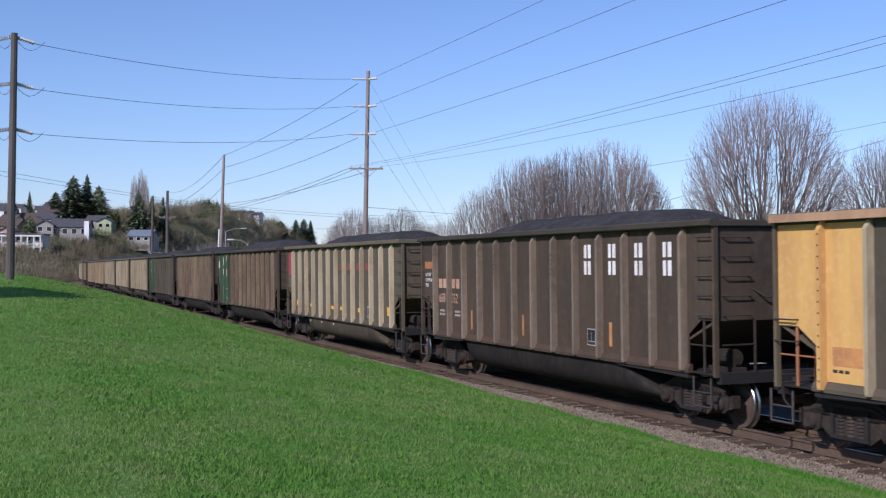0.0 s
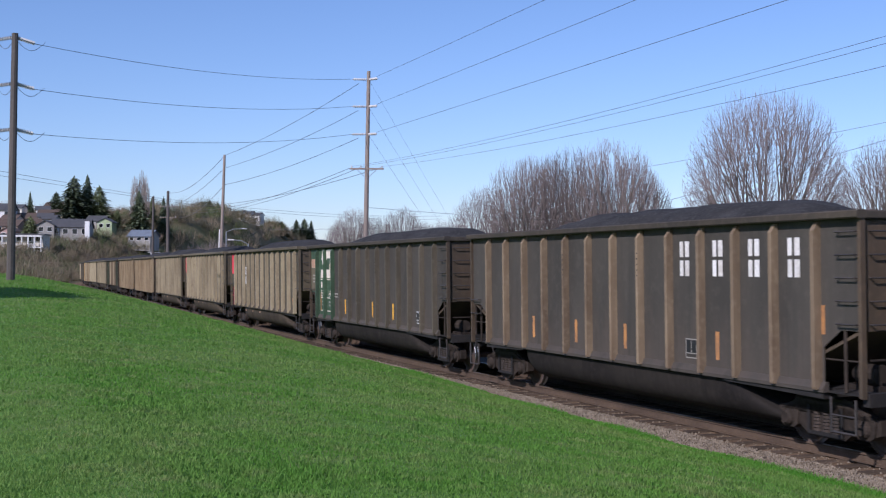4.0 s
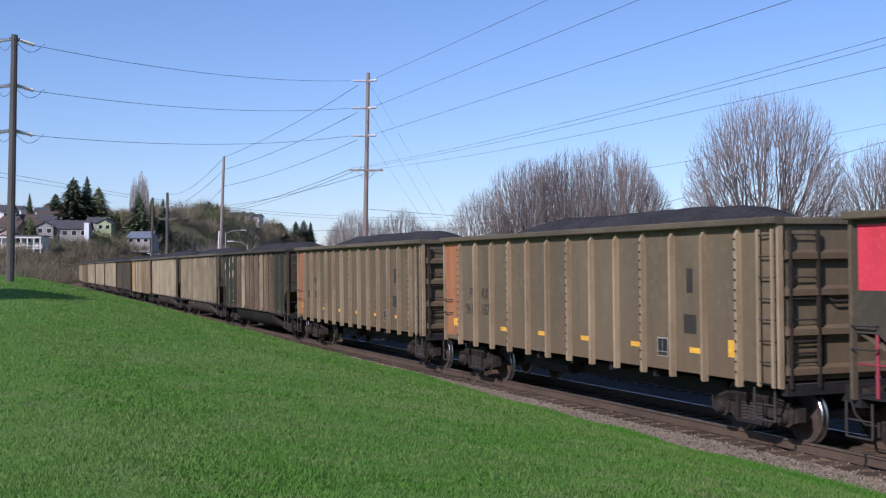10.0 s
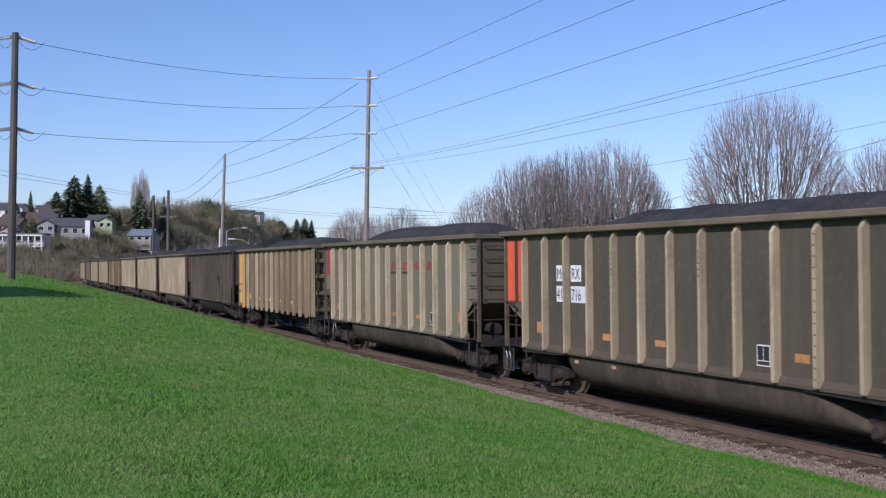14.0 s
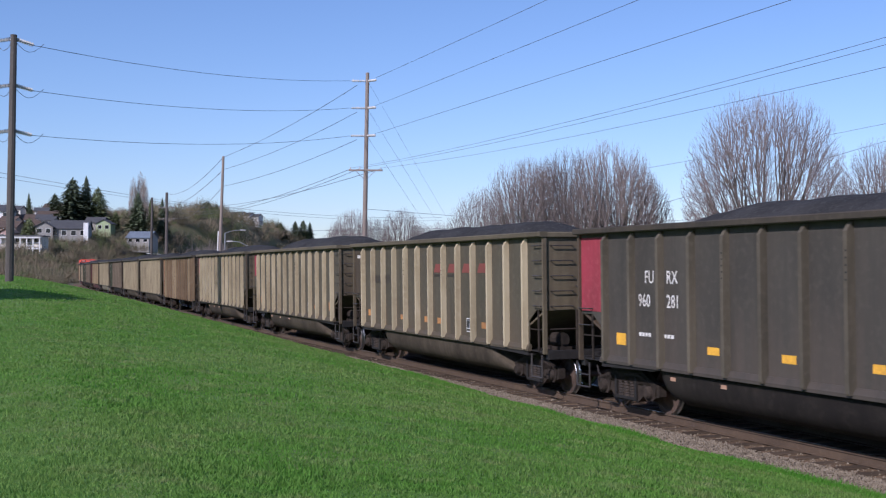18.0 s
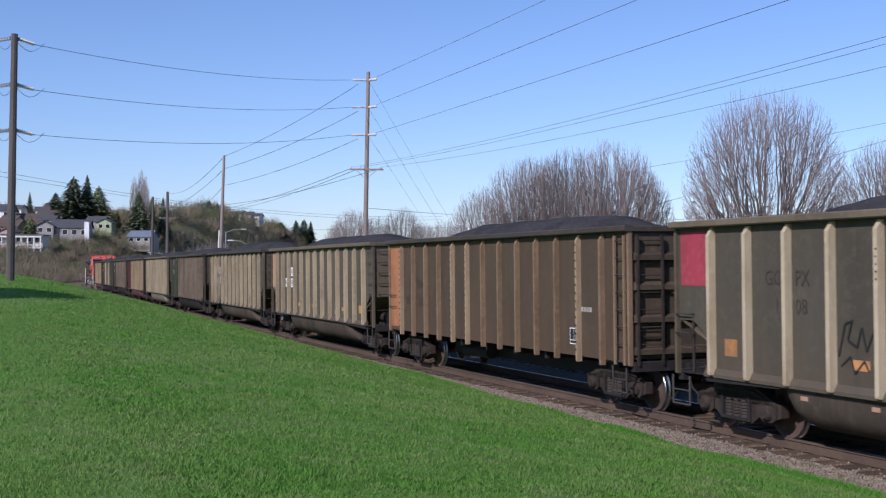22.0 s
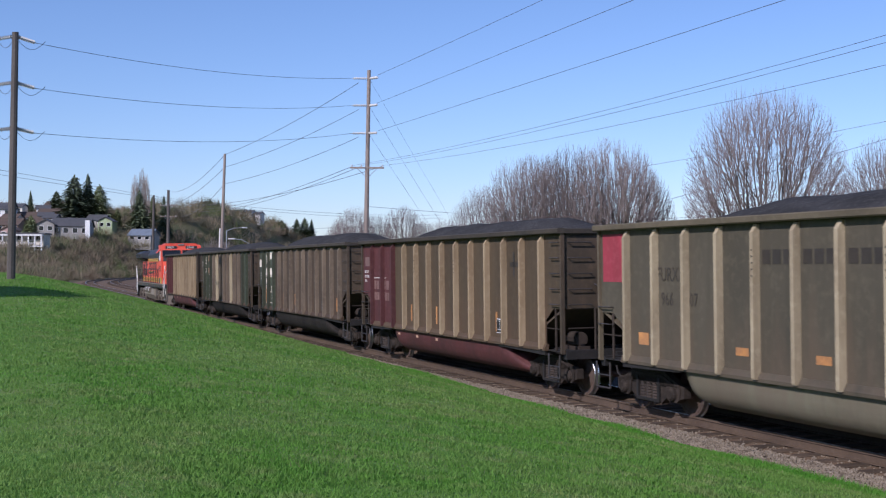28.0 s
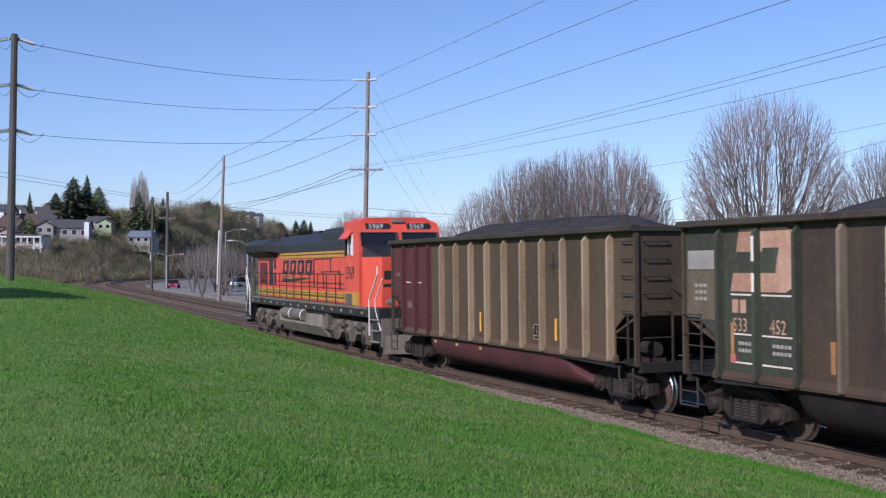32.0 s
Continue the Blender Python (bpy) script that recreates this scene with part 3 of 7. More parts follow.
blades("lawn_grass", ss, off, (0.016 + 0.018 * tuft) * (1 + away / 45), 0.0042 * (1 + away / 11), "blade", "short green grass blades on the lawn", 3)
n = 120000
ss = 33 - 100 * rs.uniform(size=n) ** 1.5
clump = np.sin(ss * 1.1 + 2 * np.sin(ss * 0.37)) * 0.5 + 0.5
off = np.minimum(np.abs(rs.normal(0, 0.30 + 0.40 * clump)), 3)
blades("grass_fringe", ss, off, (0.045 + 0.075 * clump) * np.exp(-off * 0.7), 0.0065, "fringe_blade", "longer light green grass along the ballast edge", 4)

ribbon("stained_ballast", np.arange(-420, -40, 4.0), lambda s: [(-1.36, -0.208), (-1.9, -0.204), (-2.7, -0.204), (-3.16, -0.208)], "brown_bed", "rust-brown ballast between the two tracks", category="track bed")
ribbon("stained_ballast", np.arange(-420, 60, 4.0), lambda s: [(-5.78, -0.19), (-6.6, -0.205), (-7.6, -0.485), (-9.4, -0.70)], "brown_bed", "rust-brown ballast shoulder", category="track bed")
ribbon("stained_ballast", np.arange(-420, -28, 4.0), lambda s: [(3.2, -0.225), (2.4, -0.196), (1.36, -0.200)], "brown_bed", "rust-brown ballast shoulder", category="track bed")

# dark strip that paints the train's shade on the bed beyond it
ribbon("dusted_ballast", np.arange(-40, 64, 4.0), lambda s: [(-1.36, -0.208), (-1.9, -0.202), (-2.7, -0.202), (-3.16, -0.208)], "coal_bed", "ballast between the two tracks, coloured dark for the train's shade", category="track bed")

# ---------------------------------------------------------------- road beyond the tracks
road = ribbon("road", np.arange(-420, 60, 5.0), lambda s: [(-11.2, -0.7), (-11.4, -0.5), (-20, -0.42), (-27.5, -0.5), (-27.7, -0.7)],
              "road", "worn pale grey asphalt road", category="road")
ribbon("kerb", np.arange(-330, 60, 5.0), lambda s: [(-10.9, -0.75), (-10.9, -0.36), (-11.2, -0.36), (-11.2, -0.75)], "concrete", "low concrete kerb along the road", category="kerb")


# ---------------------------------------------------------------- poles and wires
def utility_pole(x, y, z0, z1, lean_x, r0, r1, material, label, arms=(), insulators=(), stripe=None):
    t = thing("utility_pole", label, "utility pole", "poles along the line", Matrix.Translation((x, y, z0)))
    h = z1 - z0
    g, n, k = Geo(), 6, 10
    ring = [(math.cos(2 * math.pi * i / k), math.sin(2 * math.pi * i / k)) for i in range(k)]
    rows = [(lean_x * u, h * u, r0 + (r1 - r0) * u) for u in [-0.8 / h] + [i / n for i in range(1, n + 1)]]
    g.add([(x0 + c * r, sn * r, zz) for x0, zz, r in rows for c, sn in ring],
          [(i * k + j, i * k + (j + 1) % k, (i + 1) * k + (j + 1) % k, (i + 1) * k + j) for i in range(n) for j in range(k)] + [tuple(range(k))[::-1], tuple(range(n * k, n * k + k))])
    part("shaft", g, material, t)
    if stripe:
        part("sleeve", Geo().tube((lean_x * stripe[0] / h - 0.19, -0.12, stripe[0]), (lean_x * stripe[1] / h - 0.19, -0.12, stripe[1]), 0.07, 0.07, 10), "white", t, "white conduit sleeve")
    for zz, half, dx in arms:
        a = part("crossarm", Geo().box(-half, half, -0.06, 0.06, zz - z0 - 0.06, zz - z0 + 0.06), "pole_wood", t, "wooden crossarm", at=(dx, -0.12, 0))
        for k in (-0.9, -0.35, 0.9):
            part("pin_insulator", Geo().tube((k * half, 0, zz - z0 + 0.05), (k * half, 0, zz - z0 + 0.24), 0.05, 0.03, 8), "porcelain", a)
        for sgn in (-1, 1):
            part("brace", Geo().tube((sgn * half * 0.62, 0.0, zz - z0), (0, 0, zz - z0 - 0.75), 0.022, 0.022, 5), "galv", a)
    for zz, ux, uy in insulators:
        f = (zz - z0) / h
        g2 = Geo()
        for k in range(7):
            p = Vector((lean_x * f + ux * (0.25 + 0.15 * k), uy * (0.25 + 0.15 * k), zz - z0 - 0.01 * k))
            g2.tube(p, p + Vector((ux, uy, 0)) * 0.06, 0.10, 0.06, 8)
        g2.tube((lean_x * f, 0, zz - z0), (lean_x * f + ux * 1.35, uy * 1.35, zz - z0 - 0.08), 0.025, 0.025, 6)
        part("strain_insulator", g2, "porcelain", t, "pale strain insulator")
    return t


utility_pole(-19.8, 54.0, 2.1, 13.62, 0.09, 0.20, 0.15, "pole_dark", "tall dark wooden utility pole on the lawn", (),
             [(zz, ux, uy) for zz in (13.43, 11.3, 9.2) for ux, uy in ((0.42, 0.9), (-0.9, 0.3))])
utility_pole(-5.66, 85.0, -0.75, 17.16, 0.22, 0.20, 0.13, "pole_wood", "tall brown wooden utility pole with one crossarm beyond the tracks", ((10.09, 1.22, 0.13),),
             [(zz, ux, uy) for zz in (16.54, 14.58, 12.58) for ux, uy in ((-0.85, -0.5), (0.55, -0.83))])
utility_pole(-21.42, 113.0, -0.6, 13.77, 0.40, 0.19, 0.12, "pole_wood", "leaning wooden utility pole with a white sleeve beside the road", (), (), stripe=(2.0, 7.2))
utility_pole(-41.17, 167.0, -0.6, 13.08, 0.06, 0.21, 0.15, "pole_dark", "dark wooden utility pole beside the road", (), (), stripe=(4.6, 5.6))
utility_pole(-49.52, 212.0, -0.6, 16.76, -0.03, 0.36, 0.24, "pole_dark", "dark wooden utility pole with crossarms", ((14.0, 1.5, 0.0), (12.0, 1.5, 0.0)), ())


def cable(pts, r, k=4):
    """One round tube through the points."""
    g = Geo()
    d = (pts[-1] - pts[0]).normalized()
    u = d.orthogonal().normalized()
    w = d.cross(u)
    return g.add([p + (u * math.cos(q * 2 * math.pi / k) + w * math.sin(q * 2 * math.pi / k)) * r for p in pts for q in range(k)],
                 [(i * k + j, i * k + (j + 1) % k, (i + 1) * k + (j + 1) % k, (i + 1) * k + j) for i in range(len(pts) - 1) for j in range(k)])


def wire(a, b, sag, r, label="thin dark overhead wire", n=14):
    a, b = Vector(a), Vector(b)
    g = cable([a.lerp(b, i / n) - Vector((0, 0, sag * 4 * (i / n) * (1 - i / n))) for i in range(n + 1)], r)
    return tagged(part("overhead_wire", g, "wire"), label, "wire", "overhead wires")


# three conductors from the lawn pole to the brown pole, and on to the side
for za, zb in ((13.43, 16.54), (11.3, 14.58), (9.2, 12.58)):
    wire((-19.15, 55.2, za - 0.08), (-6.65, 84.3, zb - 0.08), 0.5, 0.016, "heavy dark conductor between two poles")
    wire((-20.9, 54.3, za - 0.05), (-60, 66, za + 1.0), 0.6, 0.016, "heavy dark conductor between two poles")
    for sx in (-1, 1):
        pts = [Vector((-19.72, 54, za)) + Vector((0.45 * sx * k / 6 * 2.2, 0.55 * k / 6 * (2.2 if sx > 0 else 0.7), -0.5 * math.sin(math.pi * k / 6))) for k in range(7)]
        tagged(part("jumper_wire", cable(pts, 0.014), "wire"), "short looping jumper wire at the pole", "wire", "jumper wires")
# conductors that leave the brown pole over the tracks
for (xa, ya, za), (xb, yb, zb) in (((-4.8, 83.9, 16.6), (4.91, 60, 16.66)), ((-4.8, 83.9, 14.62), (7.91, 50, 14.38)), ((-4.8, 83.9, 12.62), (11.39, 40, 12.1))):
    a, b = Vector((xa, ya, za)), Vector((xb, yb, zb))
    wire(a, a + (b - a) * 2.6, 0.12, 0.012, "heavy dark conductor crossing over the tracks")
for a, b in (((-6.6, 84.9, 10.25), (13.16, 35, 10.53)), ((-6.0, 84.9, 10.25), (13.16, 35, 10.31)), ((-4.5, 84.9, 10.25), (13.16, 35, 9.64))):
    a, b = Vector(a), Vector(b)
    wire(a, a + (b - a) * 1.5, 0.75, 0.009)
# the tap towards the leaning pole and the poles behind
for za, zb in ((16.3, 13.7), (14.35, 12.5), (12.35, 10.9)):
    wire((-6.2, 85.3, za), (-21.0, 113, zb), 0.35, 0.018)
for za, zb, xb in ((13.7, 16.5, -49.5), (12.5, 14.1, -50.9), (10.9, 12.2, -48.2)):
    wire((-21.0, 113, za), (xb, 212, zb), 1.2, 0.022)
wire((-6.6, 85, 10.2), (-49.0, 212, 13.9), 1.6, 0.02)
wire((-6.0, 85, 10.2), (-48.5, 212, 13.4), 1.6, 0.02)
wire((-4.5, 85, 10.2), (-41.1, 167, 12.0), 1.3, 0.02)
for z in (0.0, 0.6):
    wire((-50, 100, 13.25 - z), (-41.1, 167, 12.95 - z * 0.5), 0.1, 0.024)
    wire((-41.1, 167, 12.9 - z * 0.5), (-0.1, 230, 13.3 - z), 0.9, 0.026)
# guys
for za, pb in ((16.5, (4.6, 100, 0.2)), (14.5, (3.8, 100, 0.2)), (12.5, (3.0, 100, 0.2))):
    wire((-5.4, 85.1, za), pb, 0.0, 0.008, "thin steel guy wire holding the pole", 4)
wire((27.66, 160, 16.94), (60, 135, 21.9), 0.2, 0.028)
wire((15, 151, 8.2), (55, 112, 19.2), 0.3, 0.026)
wire((-5.4, 85, 7.3), (40, 150, 8.8), 0.5, 0.018)
wire((-30, 200, 9.5), (60, 160, 11.4), 0.6, 0.03)


# ---------------------------------------------------------------- bare trees
def bare_tree(label, seed, height, half, ends, twig_r, mid=0.5, low=1.9, stems=7, wood="twig"):
    """Stems from the ground that fork again and again, each fork serving a bundle of the twig tips that fill a domed crown."""
    r = np.random.RandomState(seed)
    t = thing("bare_tree", label, "tree", "bare trees")
    trunk, crown = Geo(), Geo()
    th = low * np.sqrt(r.uniform(0, 1, ends))
    az = r.uniform(0, 2 * math.pi, ends)
    wob = 1 + 0.05 * np.sin(3 * az + seed) * np.sin(2.3 * th) + 0.035 * np.sin(7 * az + 2 * seed + 5 * th)
    f = (1 - 0.42 * r.uniform(0, 1, ends) ** 1.7) * wob
    up = np.where(th < math.pi / 2, height * (1 - mid) * np.cos(th), mid * height * 0.85 * np.cos(th))
    tips = np.stack((half * np.sin(th) * np.cos(az) * f, half * np.sin(th) * np.sin(az) * f, mid * height + up * f), 1)

    def bough(a, b, way, n0, n1):
        """From a to b, leaving along way; thickness follows the tips that it carries."""
        a, b, way = Vector(a), Vector(b), Vector(way)
        length = (b - a).length
        c = a + way * (length * 0.42)
        r0, r1 = twig_r * n0 ** 0.43, twig_r * n1 ** 0.43
        steps = 3 if length > 0.09 * height else 2
        pts = [a * (1 - u) ** 2 + c * (2 * u * (1 - u)) + b * u ** 2 for u in [i / steps for i in range(steps + 1)]]
        geo, sides = (trunk, 6) if n0 > 60 else (crown, 3)
        for i in range(steps):
            geo.tube(pts[i], pts[i + 1], r0 + (r1 - r0) * i / steps, r0 + (r1 - r0) * (i + 1) / steps, sides, False)
        out = pts[-1] - pts[-2]
        return np.array(out.normalized())

    def grow(at, way, group):
        n = len(group)
        if n <= 2:
            for k in group:
                bough(at, tips[k], way, 1.0, 0.6)
            return
        pts = tips[group]
        d = pts - at
        d /= np.linalg.norm(d, axis=1)[:, None]
        axis = np.linalg.svd(d - d.mean(0), full_matrices=False)[2][0]
        lean = (d @ axis)
        order = np.argsort(lean)
        cut = int(n * r.uniform(0.36, 0.64))
        cut = min(max(cut, 1), n - 1)
        for part_of in (group[order[:cut]], group[order[cut:]]):
            heart = tips[part_of].mean(0)
            if len(part_of) == 1:
                bough(at, heart, way, 1.0, 0.6)
                continue
            share = 0.20 + 0.24 * r.uniform() + (0.12 if len(part_of) < 12 else 0)
            goal = at + (heart - at) * share + r.normal(0, 0.006 * height, 3)
            out = bough(at, goal, way, n, len(part_of))
            grow(goal, 0.55 * out + 0.45 * (heart - goal) / np.linalg.norm(heart - goal), part_of)

    side = np.array_split(np.argsort(az), stems)
    for k, group in enumerate(side):
        a = 2 * math.pi * (k + 0.5) / stems
        foot = np.array((math.cos(a) * 0.03 * half, math.sin(a) * 0.03 * half, -0.6))
        first = foot + np.array((math.cos(a) * 0.05 * half, math.sin(a) * 0.05 * half, 0.13 * height))
        bough(foot, first, (0, 0, 1), len(group) * 1.6, len(group))
        grow(first, np.array((0.3 * math.cos(a), 0.3 * math.sin(a), 0.95)), group)
    part("trunk", trunk, "bark", t, "grey-brown stems and limbs")
    part("crown", crown, wood, t, "fine grey-brown twigs")
    return t


def put(t, x, y, z, scale, turn, sz=None):
    return copy_thing(t, Matrix.LocRotScale((x, y, z), Euler((0, 0, turn)), (scale, scale, sz or scale)))


broad = bare_tree("broad domed leafless tree with upswept limbs and fine twigs", 11, 20.0, 7.3, 8000, 0.0088, 0.52, 1.95, 9)
broad.matrix_basis = Matrix.LocRotScale((28.7, 105, -0.75), Euler((0, 0, 0.4)), (1, 1, 1))
upright = bare_tree("leafless multi-stemmed tree with grey-brown twigs", 23, 15.9, 4.95, 3200, 0.0095, 0.54, 1.8, 6)
upright.matrix_basis = Matrix.LocRotScale((12.4, 116, -0.75), Euler((0, 0, 1.0)), (1, 1, 1))
put(broad, 45.2, 117, -0.75, 0.94, 2.1, 0.86)
for x, y, sc, tn in ((4.0, 118, 0.76, 0.3), (8.0, 115, 0.93, 2.2), (10.3, 121, 0.97, 3.9), (16.2, 114, 1.03, 4.7), (18.8, 118, 0.93, 5.8)):
    put(upright, x, y, -0.75, sc, tn)
for x, y, sc, tn in ((-17.0, 222, 0.92, 0.3), (-13.5, 230, 0.85, 1.3), (-7.6, 224, 0.94, 2.2), (-4.0, 236, 0.8, 3.1), (0.0, 222, 0.78, 4.4), (-20.5, 236, 0.8, 5.0)):
    put(upright, x, y, -0.75, sc * 1.05, tn)
# tall narrow poplars on the hill, small trees on the verge
poplar = bare_tree("tall narrow leafless poplar on the hillside", 31, 19.0, 2.3, 700, 0.028, 0.42, 1.9, 4, "pale_twig")
poplar.matrix_basis = Matrix.LocRotScale((-125.7, 480, ground_z(-125.7, 480) - 0.5), Euler((0, 0, 0.2)), (1.0, 1.0, (41.4 - ground_z(-125.7, 480)) / 19.0))
put(poplar, -123.4, 482, ground_z(-123.4, 482) - 0.5, 0.95, 1.2, (39.0 - ground_z(-123.4, 482)) / 19.0)
put(poplar, -121.6, 481, ground_z(-121.6, 481) - 0.5, 0.9, 2.5, (37.0 - ground_z(-121.6, 481)) / 19.0)
small = bare_tree("small sparse leafless tree on the road verge", 41, 7.0, 2.4, 420, 0.011, 0.55, 1.7, 3)
small.matrix_basis = Matrix.LocRotScale((-35.5, 168, -0.6), Euler((0, 0, 0.2)), (1, 1, 1))
for x, y, sc, tn in ((-30.5, 150, 0.46, 0.4), (-28.6, 154, 0.42, 1.9), (-27.0, 149, 0.48, 3.0), (-24.5, 152, 0.44, 4.4), (-33.0, 172, 0.55, 5.2)):
    put(small, x, y, -0.6, sc * 2.1, tn)


# ---------------------------------------------------------------- street lamps, cars, verge
def street_lamp(x, y, z0, h, arm, label):
    t = thing("street_lamp", label, "street lamp", "street lamps", Matrix.Translation((x, y, z0)))
    part("post", Geo().tube((0, 0, -0.3), (0, 0, h), 0.11, 0.07, 8), "galv", t)
    part("arm", Geo().path([(0, 0, h - 0.05), (arm * 0.4, 0, h + 0.35), (arm, 0, h + 0.45)], 0.045, 6), "galv", t)
    part("lamp_head", Geo().soft_box(arm - 0.35, arm + 0.35, -0.16, 0.16, h + 0.36, h + 0.5, 0.05), "porcelain", t)
    return t


street_lamp(-21.5, 130, -0.6, 6.2, -1.9, "grey steel street lamp with a curved arm")
street_lamp(-31.3, 170, -0.6, 8.8, 2.6, "grey steel street lamp with a long arm")
street_lamp(-49.2, 210, -0.6, 5.9, -3.0, "grey steel street lamp beside the dark pole")
street_lamp(-49.0, 209.6, -0.6, 5.7, 2.6, "grey steel street lamp beside the dark pole")


def parked_car(x, y, z, yaw, paint, label, tall=1.45, name="car"):
    t = thing(name, label, "car", "", Matrix.LocRotScale((x, y, z), Euler((0, 0, radians(yaw))), None))
    part("body", Geo().prism_y([(-2.1, 0.35), (2.1, 0.35), (2.15, 0.7), (1.9, 0.9), (-2.0, 0.95), (-2.15, 0.7)], -0.85, 0.85), paint, t)
    part("cabin", Geo().prism_y([(-1.7, 0.93), (1.0, 0.9), (0.4, tall), (-1.2, tall)], -0.75, 0.75), "dark_glass", t, "dark windows")
    part("roof", Geo().prism_y([(-1.2, tall), (0.4, tall), (0.35, tall + 0.05), (-1.15, tall + 0.05)], -0.75, 0.75), paint, t)
    for wx in (-1.3, 1.3):
        for wy in (-0.86, 0.86):
            part("wheel", Geo().tube((wx, wy - 0.1, 0.32), (wx, wy + 0.1, 0.32), 0.32, 0.32, 14), "black", t)
    for wy in (-0.6, 0.6):
        part("headlight", Geo().box(2.12, 2.16, wy - 0.15, wy + 0.15, 0.62, 0.76), "porcelain", t)
    return t


parked_car(-46.7, 205, -0.5, -82, "car_red", "dark red car on the road", 1.5)
parked_car(-39.0, 228, -0.5, 60, "car_white", "white van parked beyond the road", 1.9, "van")
ribbon("verge", np.arange(-140, -70, 4.0), lambda s: [(-19.5, -0.38), (-20.0, -0.3), (-24.0, -0.28), (-26.5, -0.36)], "lawn", "grass verge with small trees beside the road", category="verge")


# a dense evergreen on the lawn, whose shadow falls across the grass
def lawn_evergreen(x, y, half, mid, tall):
    r = random.Random(9)
    s, d = from_track(x, y)
    t = thing("evergreen_tree", "dense dark round-crowned evergreen standing on the lawn", "tree", "", Matrix.Translation((x, y, lawn_z(s, d) - 0.1)))
    g = Geo()
    for _ in range(17000):
        w = Vector((r.gauss(0, 1), r.gauss(0, 1), r.gauss(0, 1))).normalized()
        f = r.uniform(0.3, 1.0) ** 0.5 * (1 + 0.10 * noise.noise(w * 2.2))
        p = Vector((w.x * half * f, w.y * half * f, mid + w.z * tall * f))
        d1 = (w + Vector((0, 0, r.uniform(-0.5, 0.3)))).normalized() * r.uniform(0.3, 0.55)
        d2 = w.orthogonal().normalized() * r.uniform(0.15, 0.26)
        g.add([p - d2, p + d2, p + d1], [(0, 1, 2)])
    part("trunk", Geo().tube((0, 0, -0.3), (0, 0, mid), 0.34, 0.12, 9), "bark", t)
    part("crown", g, "conifer", t)


lawn_evergreen(-25.5, 29.3, 5.0, 7.0, 4.4)


# ---------------------------------------------------------------- the hill beyond: conifers, houses, scrub
def conifer_meshes(seed, taper):
    r = random.Random(seed)
    g = Geo()
    n = 52
    for i in range(n):
        f = i / (n - 1)
        z = 0.05 + 0.93 * f
        reach = 0.5 * (1 - f) ** taper * r.uniform(0.62, 1.12) + 0.012
        k = int(22 - 14 * f)
        for j in range(k):
            a = 2 * math.pi * (j + r.random()) / k
            d = Vector((math.cos(a), math.sin(a), 0))
            sd = Vector((-d.y, d.x, 0))
            L = reach * r.uniform(0.5, 1.15)
            dr = -0.5 * L
            o = Vector((0, 0, z))
            for q in range(3):
                u = 0.45 + 0.27 * q
                c = o + d * L * u + Vector((0, 0, dr * u + r.uniform(-0.012, 0.012)))
                w = (0.10 * L + 0.012) * r.uniform(0.7, 1.3)
                tip = c + d * L * 0.34 + Vector((0, 0, r.uniform(-0.05, 0.0)))
                g.add([c - d * L * 0.2, c + sd * w + Vector((0, 0, -0.012)), tip, c - sd * w + Vector((0, 0, -0.012)), c + Vector((0, 0, -0.02))], [(0, 1, 4), (1, 2, 4), (2, 3, 4), (3, 0, 4)])
    crown = g.mesh("crown")
    trunk = Geo().tube((0, 0, -0.04), (0, 0, 0.95), 0.022, 0.004, 6).mesh("trunk")
    return trunk, crown


CONE = [conifer_meshes(2, 0.72), conifer_meshes(5, 0.5)]


def conifer(x, y, top, width, kind=0, needles="conifer"):
    z = ground_z(x, y) - 0.5
    h = max(3.0, top - z)
    t = thing("conifer_tree", "dark green conifer on the hillside", "tree", "hillside conifers", Matrix.LocRotScale((x, y, z), Euler((0, 0, x)), (1, 1, 1)))
    sc = Matrix.Diagonal((width * 3.0, width * 3.0, h, 1))
    part("trunk", CONE[kind][0], "bark", t, at=sc)
    part("crown", CONE[kind][1], needles, t, at=sc)


for i, (x, y, top, w) in enumerate(((-148.6, 474, 40.4, 6.8), (-145.0, 480, 41.4, 5.0), (-140.2, 480, 37.0, 5.4), (-120.8, 468, 34.1, 4.8), (-173.5, 528, 37.2, 4.6), (-114.0, 480, 32.4, 3.1), (-197.8, 564, 39.7, 1.9),
                                    (-126.1, 360, 19.0, 3.5), (-123.8, 624, 39.5, 3.1), (-119.5, 624, 37.9, 2.6), (-114.3, 708, 36.9, 5.5), (-99.0, 720, 32.2, 4.3), (-95.7, 768, 35.3, 4.8), (-91.2, 774, 36.3, 4.8), (-87.5, 780, 35.4, 4.8),
                                    (-188.9, 516, 32.9, 2.6), (-121.7, 492, 32.7, 2.9), (-139.5, 504, 28.0, 2.2))):
    conifer(x, y, top, w, 1 if i in (0, 2, 4, 7, 10) else i % 2 if i > 10 else 0, "olive_needles" if i in (2, 7, 16, 17) else "conifer")


FEET = []


